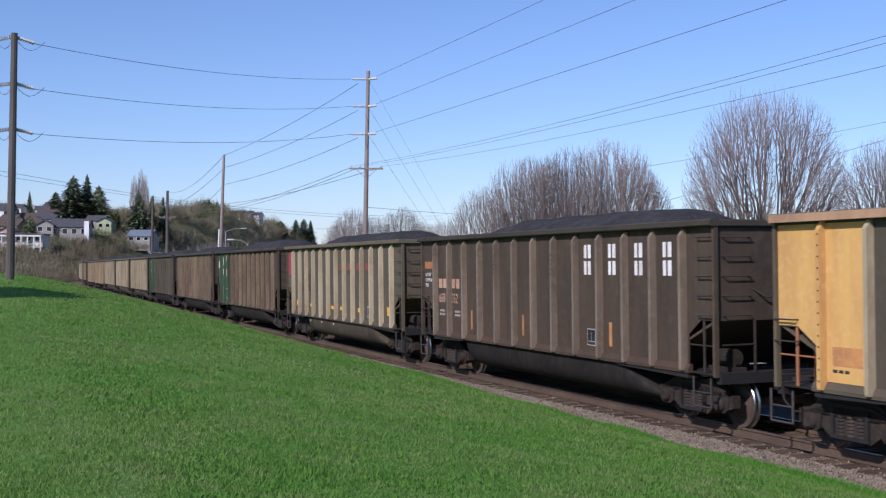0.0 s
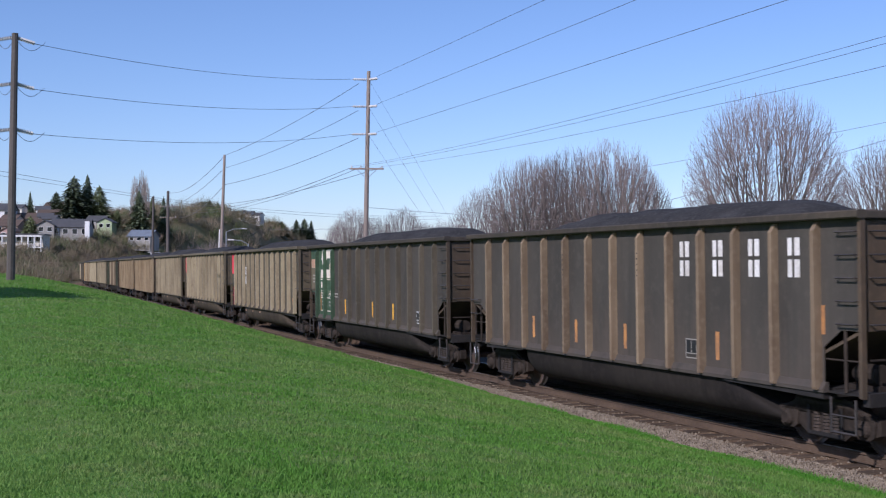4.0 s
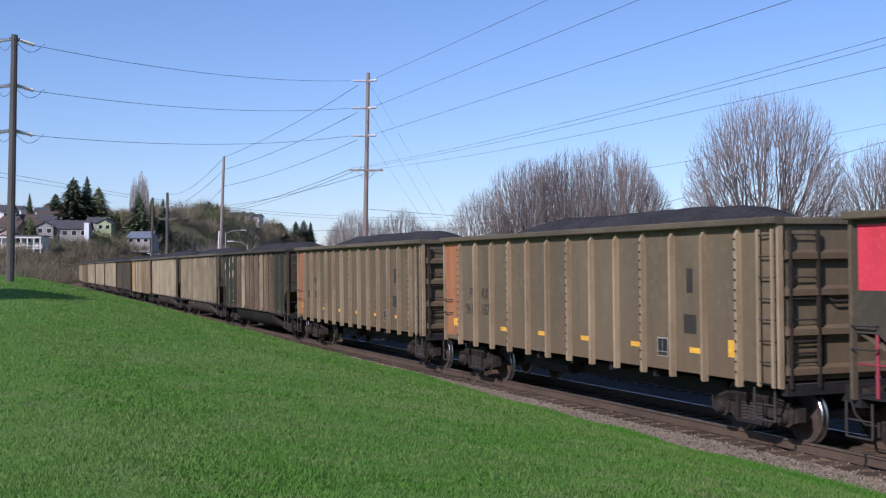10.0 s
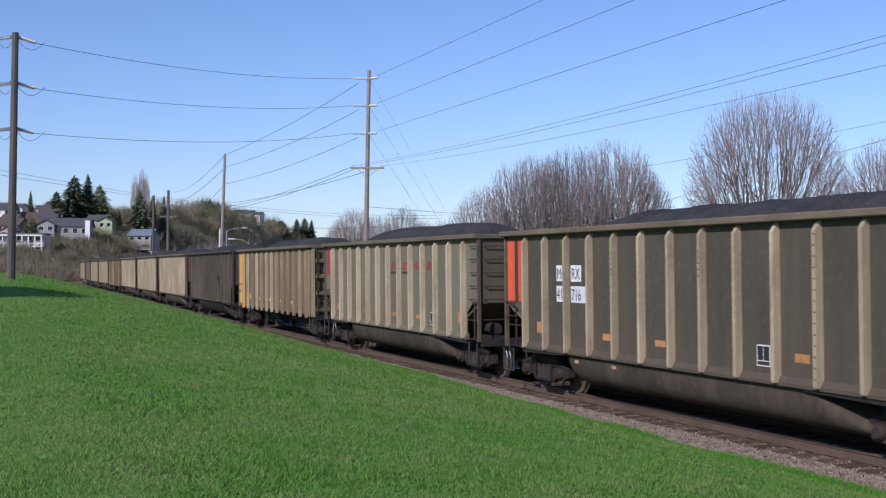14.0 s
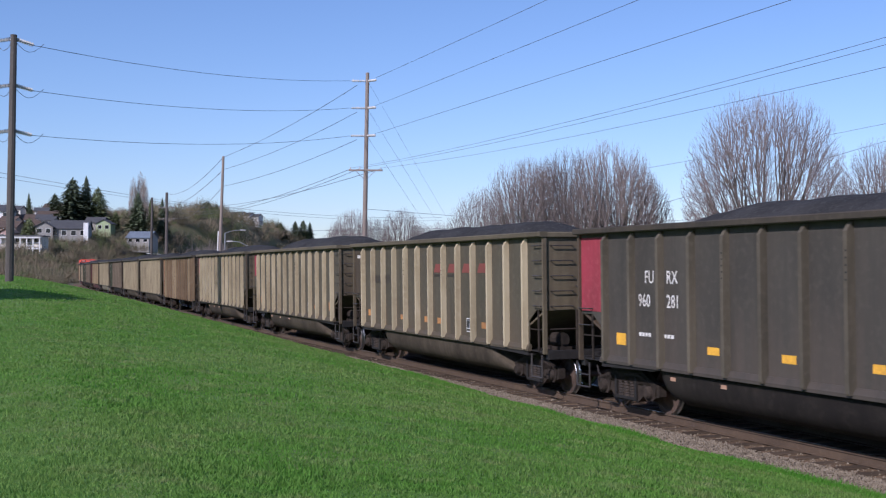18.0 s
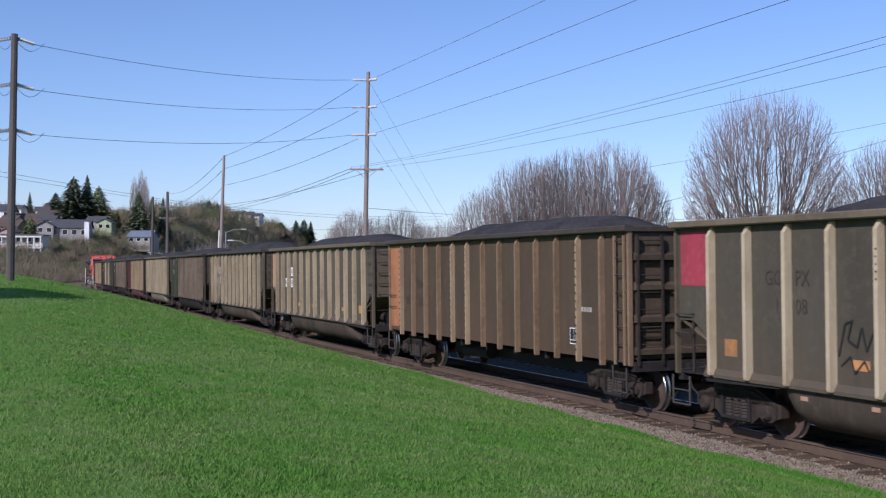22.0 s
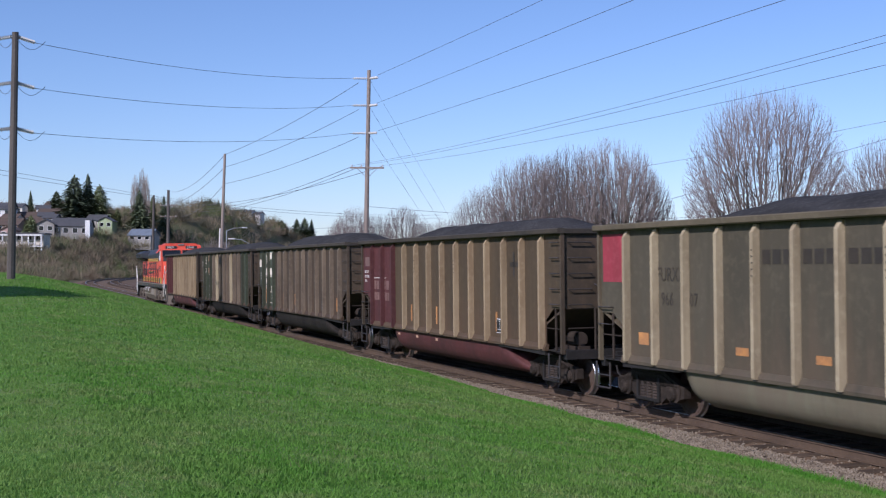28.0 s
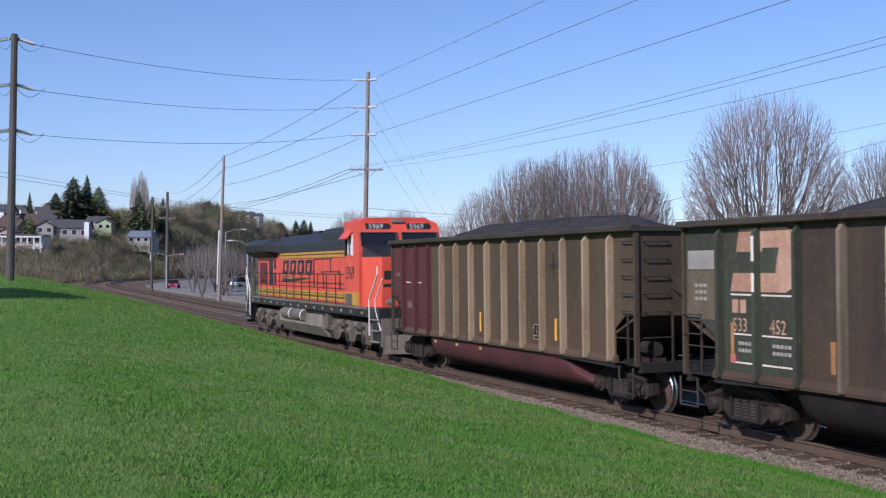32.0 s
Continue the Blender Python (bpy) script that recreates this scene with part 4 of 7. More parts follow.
def house(x, y, w, d, h, yaw, wall, roof, label, storeys=2, gable_front=False, chimney=False, flat=False, z=None):
    z = ground_z(x, y) if z is None else z
    FEET.append((x, y - d / 2 - 1.5, z, w))
    t = thing("house", label, "house", "hillside houses", Matrix.LocRotScale((x, y, z - 0.3), Euler((0, 0, radians(yaw))), None))
    part("wall", Geo().box(-w / 2, w / 2, -d / 2, d / 2, -3.0, h), wall, t)
    o, rise = 0.5, (0.35 if flat else min(w, d) * 0.28)
    g = Geo()
    if flat:
        g.box(-w / 2 - o, w / 2 + o, -d / 2 - o, d / 2 + o, h, h + rise)
    elif gable_front:
        g.prism_y([(-w / 2 - o, h - 0.2), (0, h + rise), (w / 2 + o, h - 0.2), (w / 2 + o, h), (0, h + rise + 0.25), (-w / 2 - o, h)], -d / 2 - o, d / 2 + o)
        part("gable", Geo().prism_y([(-w / 2, h), (w / 2, h), (0, h + rise - 0.05)], -d / 2, d / 2), wall, t)
    else:
        g.prism_x([(-d / 2 - o, h - 0.2), (0, h + rise), (d / 2 + o, h - 0.2), (d / 2 + o, h), (0, h + rise + 0.25), (-d / 2 - o, h)], -w / 2 - o, w / 2 + o)
        part("gable", Geo().prism_x([(-d / 2, h), (d / 2, h), (0, h + rise - 0.05)], -w / 2, w / 2), wall, t)
    part("roof", g, roof, t)
    sh = h / storeys
    n = max(2, int(w / 2.6))
    for s in range(storeys):
        for i in range(n):
            cx = -w / 2 + w * (i + 0.5) / n
            ww, z0 = w / n * 0.5, s * sh + sh * 0.35
            win = part("window", Geo().box(cx - ww / 2 - 0.1, cx + ww / 2 + 0.1, -d / 2 - 0.06, -d / 2 + 0.02, z0 - 0.1, z0 + sh * 0.45 + 0.1), "wall_white", t)
            part("pane", Geo().box(cx - ww / 2, cx + ww / 2, -d / 2 - 0.08, -d / 2 - 0.05, z0, z0 + sh * 0.45), "dark_glass", win)
    if chimney:
        part("chimney", Geo().box(w / 2 - 1.3, w / 2 + 0.3, -d / 2 - 0.7, -d / 2 + 0.6, -2, h + 2.0), "wall_white", t, "tall white chimney")
    return t


house(-130.2, 414, 12.6, 9.9, 7.4, 8, "wall_grey", "roof_grey", "large grey house with dark gabled roof and tall white chimney", 2, False, True, z=10.0)
house(-137.7, 410, 5.8, 7.7, 6.3, 8, "wall_grey", "roof_grey", "grey house wing with a gabled roof", 2, True)
porch = house(-128.3, 360, 14.0, 7.7, 5.6, 4, "wall_cream", "roof_grey", "low pale house with a white columned porch", 2, flat=True)
for k in range(8):
    part("porch_column", Geo().box(-6.7 + k * 1.9, -6.35 + k * 1.9, -5.6, -5.3, -2.6, 5.0), "wall_white", porch, "white porch column")
part("porch_roof", Geo().box(-7.1, 7.1, -5.8, -3.8, 5.0, 5.4), "wall_white", porch, "white porch roof edge")
part("porch_floor", Geo().box(-7.1, 7.1, -5.8, -3.8, 1.7, 2.0), "wall_white", porch, "white porch floor")
part("porch_rail", Geo().box(-7.0, 7.0, -5.62, -5.5, 2.75, 2.9), "wall_white", porch, "white porch rail")
house(-131.8, 462, 5.6, 6.6, 3.0, 0, "wall_green", "roof_grey", "pale green house with a steep white-edged gable", 1, True, z=18.0)
house(-111.8, 440, 8.8, 8.0, 2.4, -10, "wall_grey", "roof_blue", "grey house with a low blue-grey metal roof", 1, z=12.6)
house(-172.2, 462, 8.0, 8.8, 8.7, 6, "wall_white", "roof_grey", "tall white hillside house with grey roof", 3)
house(-163.2, 466, 10.3, 7.7, 5.3, -5, "wall_white", "roof_brown", "white house with a brown roof", 2)
house(-155.5, 482, 6.9, 7.7, 5.5, 10, "wall_cream", "roof_brown", "cream house with a brown roof", 2, True)
house(-146.6, 432, 6.9, 7.7, 5.5, 4, "wall_pink", "roof_brown", "pinkish brown house with a brown roof", 2)
house(-137.6, 470, 6.9, 7.7, 5.1, 0, "wall_grey", "roof_grey", "small grey house under the conifers", 2)
house(-179.3, 547, 9.2, 8.8, 5.3, 0, "wall_pink", "roof_brown", "brick-pink house on the crest", 2)
house(-153.7, 420, 8.0, 7.7, 5.1, -6, "wall_brown", "roof_brown", "brown house among the trees", 2)
for x, y, w, h, yaw, wall, roof, label, gable in (
        (-150.5, 440, 6.5, 5.2, 12, "wall_white", "roof_grey", "white house with a dark grey roof", True), (-158.0, 432, 7.5, 4.6, -8, "wall_cream", "roof_brown", "cream house with a low brown roof", False),
        (-141.8, 446, 5.5, 5.6, 20, "wall_white", "roof_grey", "narrow white house with a steep roof", True), (-135.5, 440, 6.0, 4.8, -12, "wall_blue", "roof_grey", "blue-grey house with a dark roof", False),
        (-167.0, 500, 8.0, 5.2, 5, "wall_pink", "roof_brown", "pinkish house on the upper slope", False), (-152.0, 512, 7.0, 5.0, -4, "wall_brown", "roof_brown", "brown shingled house on the upper slope", True),
        (-128.0, 500, 6.5, 5.0, 9, "wall_cream", "roof_grey", "cream house among the trees", False),
        (-163.0, 402, 7.5, 5.0, 10, "wall_white", "roof_grey", "white house above the porch house", False), (-146.0, 398, 5.5, 4.6, -6, "wall_pink", "roof_brown", "small brick house with a brown roof", True)):
    house(x, y, w, w * 0.9, h, yaw, wall, roof, label, 2, gable, chimney=False)
for x, y, w, d, h, yaw, wall, roof, label, z in (
        (-163.9, 440, 6.5, 6, 6.0, 6, "wall_white", "roof_grey", "white three-storey house at the edge of the hill", 18.6), (-156.5, 428, 6.0, 5, 3.2, -10, "wall_cream", "roof_brown", "cream house with a shallow brown roof", 17.6),
        (-150.4, 446, 5.2, 5, 3.4, 12, "wall_white", "roof_grey", "small white house with a grey roof", 18.9), (-143.6, 432, 4.6, 5, 3.6, -6, "wall_grey", "roof_grey", "small grey house behind the large one", 17.4),
        (-161.6, 500, 5.5, 5, 3.2, 0, "wall_pink", "roof_brown", "pinkish house below the conifers", 23.2), (-171.5, 505, 5.5, 5, 3.0, 15, "wall_white", "roof_grey", "white house on the upper slope", 25.0),
        (-180.5, 500, 6.0, 5, 3.2, -8, "wall_cream", "roof_grey", "cream house on the upper slope", 25.2)):
    house(x, y, w, d, h, yaw, wall, roof, label, 2 if h > 4 else 1, z=z)
for x, w, h, z, c in ((-124.2, 6, 3.6, 32.0, "wall_cream"), (-119.9, 7, 4.6, 31.2, "wall_white"), (-115.2, 6.5, 4.4, 31.0, "wall_white"), (-110.5, 5.5, 3.4, 31.4, "wall_white")):
    house(x, 700, w, 6, h, x, c, "roof_grey", "small white house far up the hill", 2, True, z=z)


def scrub(name, spots, seed, material, label, blades_n=120):
    """Bare bushes and small trees: each one a fan of thin twigs about a few stems."""
    r = np.random.RandomState(seed)
    vs, fs = [], []
    for x, y, z, h, w in spots:
        lean = r.normal(0, 0.1, 2)
        for k in range(blades_n):
            a, out = r.uniform(0, 6.283), math.sqrt(r.uniform(0, 1)) * w * 1.25
            b0 = np.array((x + math.cos(a) * out * 0.35, y + math.sin(a) * out * 0.35, z + h * r.uniform(-0.05, 0.35)))
            ht = h * (1 - 0.42 * (out / w) ** 2) * r.uniform(0.55, 1.05)
            tp = np.array((x + math.cos(a) * out * 1.1 + lean[0] * h, y + math.sin(a) * out * 1.1 + lean[1] * h, z + ht))
            wd = (0.005 + 0.009 * r.uniform()) * h * 0.5 + 0.014
            q = r.uniform(0, 3.1416)
            sd = np.array((math.cos(q), math.sin(q), 0)) * wd
            m = (b0 + tp) / 2 + r.normal(0, 0.09 * h, 3)
            o = len(vs)
            vs += [b0 - sd * 0.4, b0 + sd * 0.4, m + sd, tp, m - sd]
            fs += [(o, o + 1, o + 2, o + 4), (o + 4, o + 2, o + 3)]
    g = Geo()
    g.v, g.f = [tuple(v) for v in vs], fs
    me = bpy.data.meshes.new(name)
    me.from_pydata(g.v, [], g.f)
    me.materials.append(None)
    return tagged(part(name, me, material), label, "scrub", kind="stuff")


rs = np.random.RandomState(12)
spots, green, dark = [], [], []
for _ in range(3000):
    y = 262 + 540 * rs.uniform() ** 1.1
    q = rs.uniform(-0.43, 0.03)
    x = q * y
    s, d = from_track(x, y)
    if -36 < d < 6:
        continue
    dens = np.interp(q, (-0.43, -0.30, -0.25, -0.1, 0.03), (0.75, 0.8, 1, 1, 1)) * (1.0 if y > 520 or q > -0.26 else 0.8)
    if rs.uniform() > dens:
        continue
    h = rs.uniform(2.2, 7.5) * (1.15 if q > -0.25 else 0.8) * (1 + (y - 360) / 900)
    k = rs.uniform()
    (green if k < 0.2 else dark if k < 0.42 else spots).append((x, y, ground_z(x, y) - 0.3, h, h * rs.uniform(0.4, 0.65)))
for x, y, z, w in FEET:
    for _ in range(5):
        h = rs.uniform(2.6, 4.6)
        (green if rs.uniform() < 0.3 else spots).append((x + rs.uniform(-0.6, 0.6) * w, y - rs.uniform(0, 5), z - 3.2, h, h * rs.uniform(0.5, 0.8)))
scrub("hillside_woods", spots, 1, "scrub", "bare brown woods covering the hillside")
scrub("hillside_thickets", dark, 7, "dark_scrub", "dark thickets among the bare woods", 130)
scrub("hillside_evergreen_shrubs", green, 2, "moss", "olive green shrubs among the bare woods", 130)
# the bank on the inside of the curve, where the line goes out of sight
bank, bank_green = [], []
for _ in range(900):
    s = rs.uniform(-400, -150)
    d = rs.uniform(6, 50)
    if s > -200 and d < 6 + (s + 200) * 0.5:
        continue
    p = rail_at(s, d)
    h = rs.uniform(2.2, 5.0) * np.interp(d, (6, 20), (0.7, 1.15))
    (bank_green if rs.uniform() < 0.2 else bank).append((p.x, p.y, ground_z(p.x, p.y) - 0.2, h, h * rs.uniform(0.45, 0.7)))
scrub("trackside_scrub", bank, 3, "scrub", "tangled bare brown scrub on the bank beside the curve", 130)
scrub("trackside_evergreen_shrubs", bank_green, 4, "moss", "olive green shrubs on the bank", 130)
# far belt of bare trees beyond the flat land
far_belt = []
for _ in range(420):
    q = rs.uniform(-0.10, 0.42)
    y = rs.uniform(300, 520)
    far_belt.append((q * y, y, -0.9, rs.uniform(6, 10.5) * np.interp(q, (-0.1, 0.05), (1.3, 1)), rs.uniform(3, 5)))
scrub("far_tree_belt", far_belt, 6, "scrub", "distant belt of bare trees", 90)


# ---------------------------------------------------------------- coal cars
# car space: x forward along the train, y to the left of travel, z up from the rail; the lawn's side is -y
RIBS = [-6.17 + 1.04 * k for k in range(13)]
FLAT_RIBS = [-6.16 + 1.03 * k for k in range(13)]
SIDE_CUT = [(-7.32, 1.98), (-6.82, 1.98), (-6.26, 1.62), (-6.26, 1.08), (6.40, 1.08), (6.40, 1.70), (6.80, 1.98), (7.32, 1.98), (7.32, 3.68), (-7.32, 3.68)]


def rib_mesh(z0, z1, w, deep, name):
    """A pressed post, square at its foot and cut back under the top rail."""
    g = Geo()
    prof = [(0.0, z0), (deep * 0.92, z0), (deep, z0 + 0.03), (deep, z1 - 0.14), (deep * 0.3, z1), (0, z1)]
    n = len(prof)
    v = []
    for sgn in (-1, 1):
        for d, z in prof:
            v.append((sgn * (w * (1 - 0.06 * d / deep)), -d, z))
    f = [(i, (i + 1) % n, n + (i + 1) % n, n + i) for i in range(n)] + [tuple(range(n))[::-1], tuple(range(n, 2 * n))]
    return g.add(v, f).mesh(name)


MESH = {}
MESH["rib"] = rib_mesh(1.04, 3.655, 0.046, 0.14, "rib")
MESH["rib_long"] = rib_mesh(0.92, 3.655, 0.042, 0.115, "rib")
g = Geo()
for k in range(14):
    g.tube((0.012, -0.128, 1.18 + k * 0.175), (0.012, -0.146, 1.18 + k * 0.175), 0.017, 0.017, 6)
MESH["bolts_full"] = g.mesh("bolts")
g = Geo()
for k in range(5):
    g.tube((0.012, -0.128, 2.78 + k * 0.11), (0.012, -0.146, 2.78 + k * 0.11), 0.017, 0.017, 6)
MESH["bolts_top"] = g.mesh("bolts")
MESH["side"] = Geo().prism_y(SIDE_CUT, -1.53, -1.505).mesh("side_sheet")
MESH["side_flat"] = Geo().prism_y([(-7.32, 1.03), (7.32, 1.03), (7.32, 3.68), (-7.32, 3.68)], -1.53, -1.505).mesh("side_sheet")
MESH["chord"] = Geo().soft_box(-7.36, 7.36, -1.70, -1.5, 3.675, 3.80, 0.02).mesh("top_rail")
MESH["end_chord"] = Geo().soft_box(-1.5, 1.5, -0.09, 0.09, 3.66, 3.79, 0.02).mesh("end_rail")
MESH["sill"] = Geo().prism_x([(-1.60, 1.0), (-1.49, 1.0), (-1.49, 1.16), (-1.545, 1.16), (-1.60, 1.06)], -6.42, 6.46).mesh("side_sill")
MESH["sill_plate"] = Geo().prism_y([(3.7, 0.995), (6.42, 0.995), (6.42, 0.90), (3.9, 0.955)], -1.57, -1.3).mesh("bolster_plate")
MESH["sill_plate_back"] = Geo().prism_y([(-4.2, 0.995), (-6.38, 0.995), (-6.38, 0.91), (-4.4, 0.955)], -1.57, -1.3).mesh("bolster_plate")


def tub_mesh():
    """The tub under the floor: round below, its leading end slanting forward towards the bottom."""
    prof = [(-1.5, 1.0), (-1.5, 0.80), (-1.47, 0.62), (-1.38, 0.47), (-1.2, 0.36), (-0.95, 0.31)]
    prof = prof + [(-a, b) for a, b in prof[::-1]]
    rows = []
    for top, low, lift, pull in ((-4.46, -4.16, 0.30, 0.86), (-4.42, -4.12, 0.16, 0.93), (-4.3, -3.98, 0.05, 0.98), (-4.1, -3.7, 0, 1), (0, 0, 0, 1), (3.5, 4.5, 0, 1), (3.8, 5.1, 0.01, 0.995), (3.88, 5.28, 0.03, 0.97), (3.92, 5.36, 0.06, 0.93)):
        rows.append([(top + (low - top) * (1.0 - b) / 0.69, a * pull, min(1.0, b + lift * (1.0 - b) / 0.69)) for a, b in prof])
    k = len(prof)
    g = Geo()
    g.add([p for r in rows for p in r], [(i * k + j, (i + 1) * k + j, (i + 1) * k + j + 1, i * k + j + 1) for i in range(len(rows) - 1) for j in range(k - 1)]
          + [tuple(range(k)), tuple(range((len(rows) - 1) * k, len(rows) * k))[::-1]])
    return g.mesh("tub", True)


MESH["tub"] = tub_mesh()
MESH["shell"] = Geo().prism_y([(7.24, 3.68), (7.24, 2.02), (4.9, 1.0), (4.9, 0.96), (7.28, 1.98), (7.28, 3.68)], -1.5, 1.5).mesh("end_sheet")
MESH["shell_flat"] = Geo().prism_y([(7.24, 3.68), (7.24, 1.14), (0.0, 1.14), (0.0, 1.10), (7.28, 1.10), (7.28, 3.68)], -1.5, 1.5).mesh("end_sheet")
g = Geo()
g.box(-7.52, 7.52, -0.32, 0.32, 0.72, 1.0).box(-6.32, -5.9, -1.25, 1.25, 0.86, 1.04).box(5.9, 6.32, -1.25, 1.25, 0.86, 1.04)
g.box(-7.37, -7.22, -1.5, 1.5, 0.86, 1.06).box(7.22, 7.37, -1.5, 1.5, 0.86, 1.06)
g.box(-7.32, -6.32, -1.5, -0.4, 1.0, 1.03).box(6.42, 7.32, -1.5, -0.4, 1.0, 1.03)
MESH["frame"] = g.mesh("underframe")
MESH["crossbearer"] = Geo().box(-0.05, 0.05, -1.4, 1.4, 0.84, 1.1).mesh("crossbearer")
MESH["centre_sill"] = Geo().box(-4.4, 4.4, -0.55, 0.55, 0.52, 0.8).mesh("centre_sill")
MESH["brake_tank"] = Geo().tube((-3.0, -0.8, 0.66), (-1.2, -0.8, 0.66), 0.17, 0.17, 12).mesh("brake_tank")
# coupler, drawn once, at the front end
g = Geo()
g.box(7.42, 7.82, -0.1, 0.1, 0.78, 0.94)
g.prism_z([(7.77, -0.16), (8.02, -0.2), (8.09, -0.06), (7.95, 0.02), (7.95, 0.16), (7.77, 0.16)], 0.70, 1.0)
MESH["coupler"] = g.mesh("coupler")
MESH["hose"] = Geo().path([(7.52, -0.35, 0.8), (7.67, -0.38, 0.55), (7.82, -0.3, 0.38), (7.97, -0.1, 0.36)], 0.022, 6).mesh("air_hose")


def coal_mesh(seed):
    r = random.Random(seed)
    o = r.uniform(0, 90)
    xs = np.linspace(-7.24, 7.24, 74)
    ys = np.linspace(-1.5, 1.5, 17)
    a, b, hgt, c = r.uniform(1.6, 3.0), r.uniform(1.2, 2.4), r.uniform(0.5, 0.66), r.uniform(-0.15, 0.15)
    v = []
    for x in xs:
        for y in ys:
            along = smooth(-7.14 + 0.3, -7.14 + 0.3 + a + 1.6, x) * smooth(-7.14 + 0.2, -7.14 + 0.2 + b + 1.2, -x)
            across = max(0.0, 1 - (abs(y + c) / 1.45) ** 2.2)
            z = 3.52 + along * across * hgt + 0.10 * across * along
            z += 0.05 * noise.noise((x * 0.9 + o, y * 1.1, o)) + 0.035 * noise.noise((x * 4 + o, y * 4, o)) + 0.02 * noise.noise((x * 11 + o, y * 11, o))
            v.append((x, y, z))
    n = len(ys)
    return Geo().add(v, [(i * n + j, (i + 1) * n + j, (i + 1) * n + j + 1, i * n + j + 1) for i in range(len(xs) - 1) for j in range(n - 1)]).mesh("coal_load", True)


COAL = [coal_mesh(k) for k in range(4)]

# ladders and end ironwork
MESH["post"] = Geo().soft_box(-0.036, 0.036, -0.04, 0.05, 0.98, 3.68, 0.01).mesh("corner_post")
MESH["rung_side"] = Geo().path([(6.78, -1.53, 0), (6.78, -1.62, 0), (7.2, -1.62, 0), (7.2, -1.53, 0)], 0.014, 5).mesh("rung")
MESH["rung_end"] = Geo().path([(7.28, -1.40, 0), (7.36, -1.40, 0), (7.36, -0.85, 0), (7.28, -0.85, 0)], 0.014, 5).mesh("rung")
MESH["stile"] = Geo().soft_box(-0.03, 0.03, -0.022, 0.022, 0.98, 3.6, 0.006).mesh("ladder_stile")
MESH["end_beam"] = Geo().prism_y([(7.28, -0.02), (7.40, 0.0), (7.40, 0.10), (7.28, 0.16)], -1.48, 1.48).mesh("end_beam")
MESH["grab"] = Geo().path([(-7.28, -1.53, 0), (-7.28, -1.62, 0), (-6.80, -1.62, 0), (-6.80, -1.53, 0)], 0.014, 5).mesh("grab_iron")
MESH["step"] = Geo().path([(6.57, -1.55, 0.95), (6.57, -1.55, 0.42), (7.12, -1.55, 0.42), (7.12, -1.55, 0.95)], 0.022, 5).path([(6.57, -1.55, 0.68), (7.12, -1.55, 0.68)], 0.016, 5).mesh("sill_step")
MESH["end_post"] = Geo().tube((0, 0, 1.03), (0, 0, 1.99), 0.03, 0.03, 6).mesh("end_post")
MESH["cross_bar"] = Geo().tube((7.33, -1.44, 1.55), (7.33, -0.73, 1.55), 0.02, 0.02, 5).mesh("cross_bar")
MESH["side_bar"] = Geo().tube((6.42, -1.5, 1.52), (7.32, -1.5, 1.52), 0.018, 0.018, 5).mesh("side_bar")
MESH["brake_rod"] = Geo().path([(7.28, -0.75, 2.55), (7.38, -0.55, 2.40), (7.38, 0.5, 2.40), (7.36, 0.75, 2.3)], 0.018, 5).mesh("brake_rod")
MESH["brake_cylinder"] = Geo().tube((6.57, -0.95, 1.28), (7.02, -0.95, 1.28), 0.17, 0.17, 12).tube((6.44, -0.95, 1.28), (6.57, -0.95, 1.28), 0.08, 0.17, 12).box(6.32, 7.07, -1.05, -0.75, 1.03, 1.12).mesh("brake_cylinder")
g = Geo()
rim = [(7.44, 0.95 + 0.27 * math.cos(k * math.pi / 8), 2.02 + 0.27 * math.sin(k * math.pi / 8)) for k in range(17)]
g.path(rim, 0.022, 5)
for k in range(0, 16, 4):
    g.tube((7.42, 0.95, 2.02), rim[k], 0.016, 0.016, 5)
g.tube((7.28, 0.95, 2.02), (7.44, 0.95, 2.02), 0.05, 0.05, 8)
MESH["brake_wheel"] = g.mesh("hand_brake_wheel")
MESH["brake_box"] = Geo().soft_box(7.28, 7.40, 0.72, 1.18, 1.78, 2.30, 0.06).mesh("brake_housing")
MESH["reservoir"] = Geo().tube((-6.92, -0.9, 1.3), (-6.12, -0.9, 1.3), 0.16, 0.16, 12).mesh("air_reservoir")

# trucks
fr = [(-1.22, 0.62), (-1.22, 0.40), (-1.02, 0.34), (-0.72, 0.42), (-0.42, 0.22), (0.42, 0.22), (0.72, 0.42), (1.02, 0.34), (1.22, 0.40), (1.22, 0.62),
      (0.95, 0.68), (0.55, 0.86), (-0.55, 0.86), (-0.95, 0.68)]
MESH["sideframe"] = Geo().prism_y(fr, -1.18, -1.02).mesh("side_frame")
g = Geo()
pr = []
for k in range(6):
    pr += [(0.085, 0.31 + k * 0.055), (0.085, 0.335 + k * 0.055), (0.062, 0.345 + k * 0.055), (0.062, 0.358 + k * 0.055)]
n = 9
g.add([(r * math.cos(2 * math.pi * i / n), -1.15 + r * math.sin(2 * math.pi * i / n), z) for r, z in pr for i in range(n)],
      [(j * n + i, j * n + (i + 1) % n, (j + 1) * n + (i + 1) % n, (j + 1) * n + i) for j in range(len(pr) - 1) for i in range(n)])
MESH["spring"] = g.mesh("coil_spring")
MESH["frame_web"] = Geo().prism_y([(-1.10, 0.60), (-0.98, 0.62), (-0.50, 0.80), (0.50, 0.80), (0.98, 0.62), (1.10, 0.60), (0.62, 0.70), (0.48, 0.74), (-0.48, 0.74), (-0.62, 0.70)], -1.215, -1.18).mesh("frame_flange")
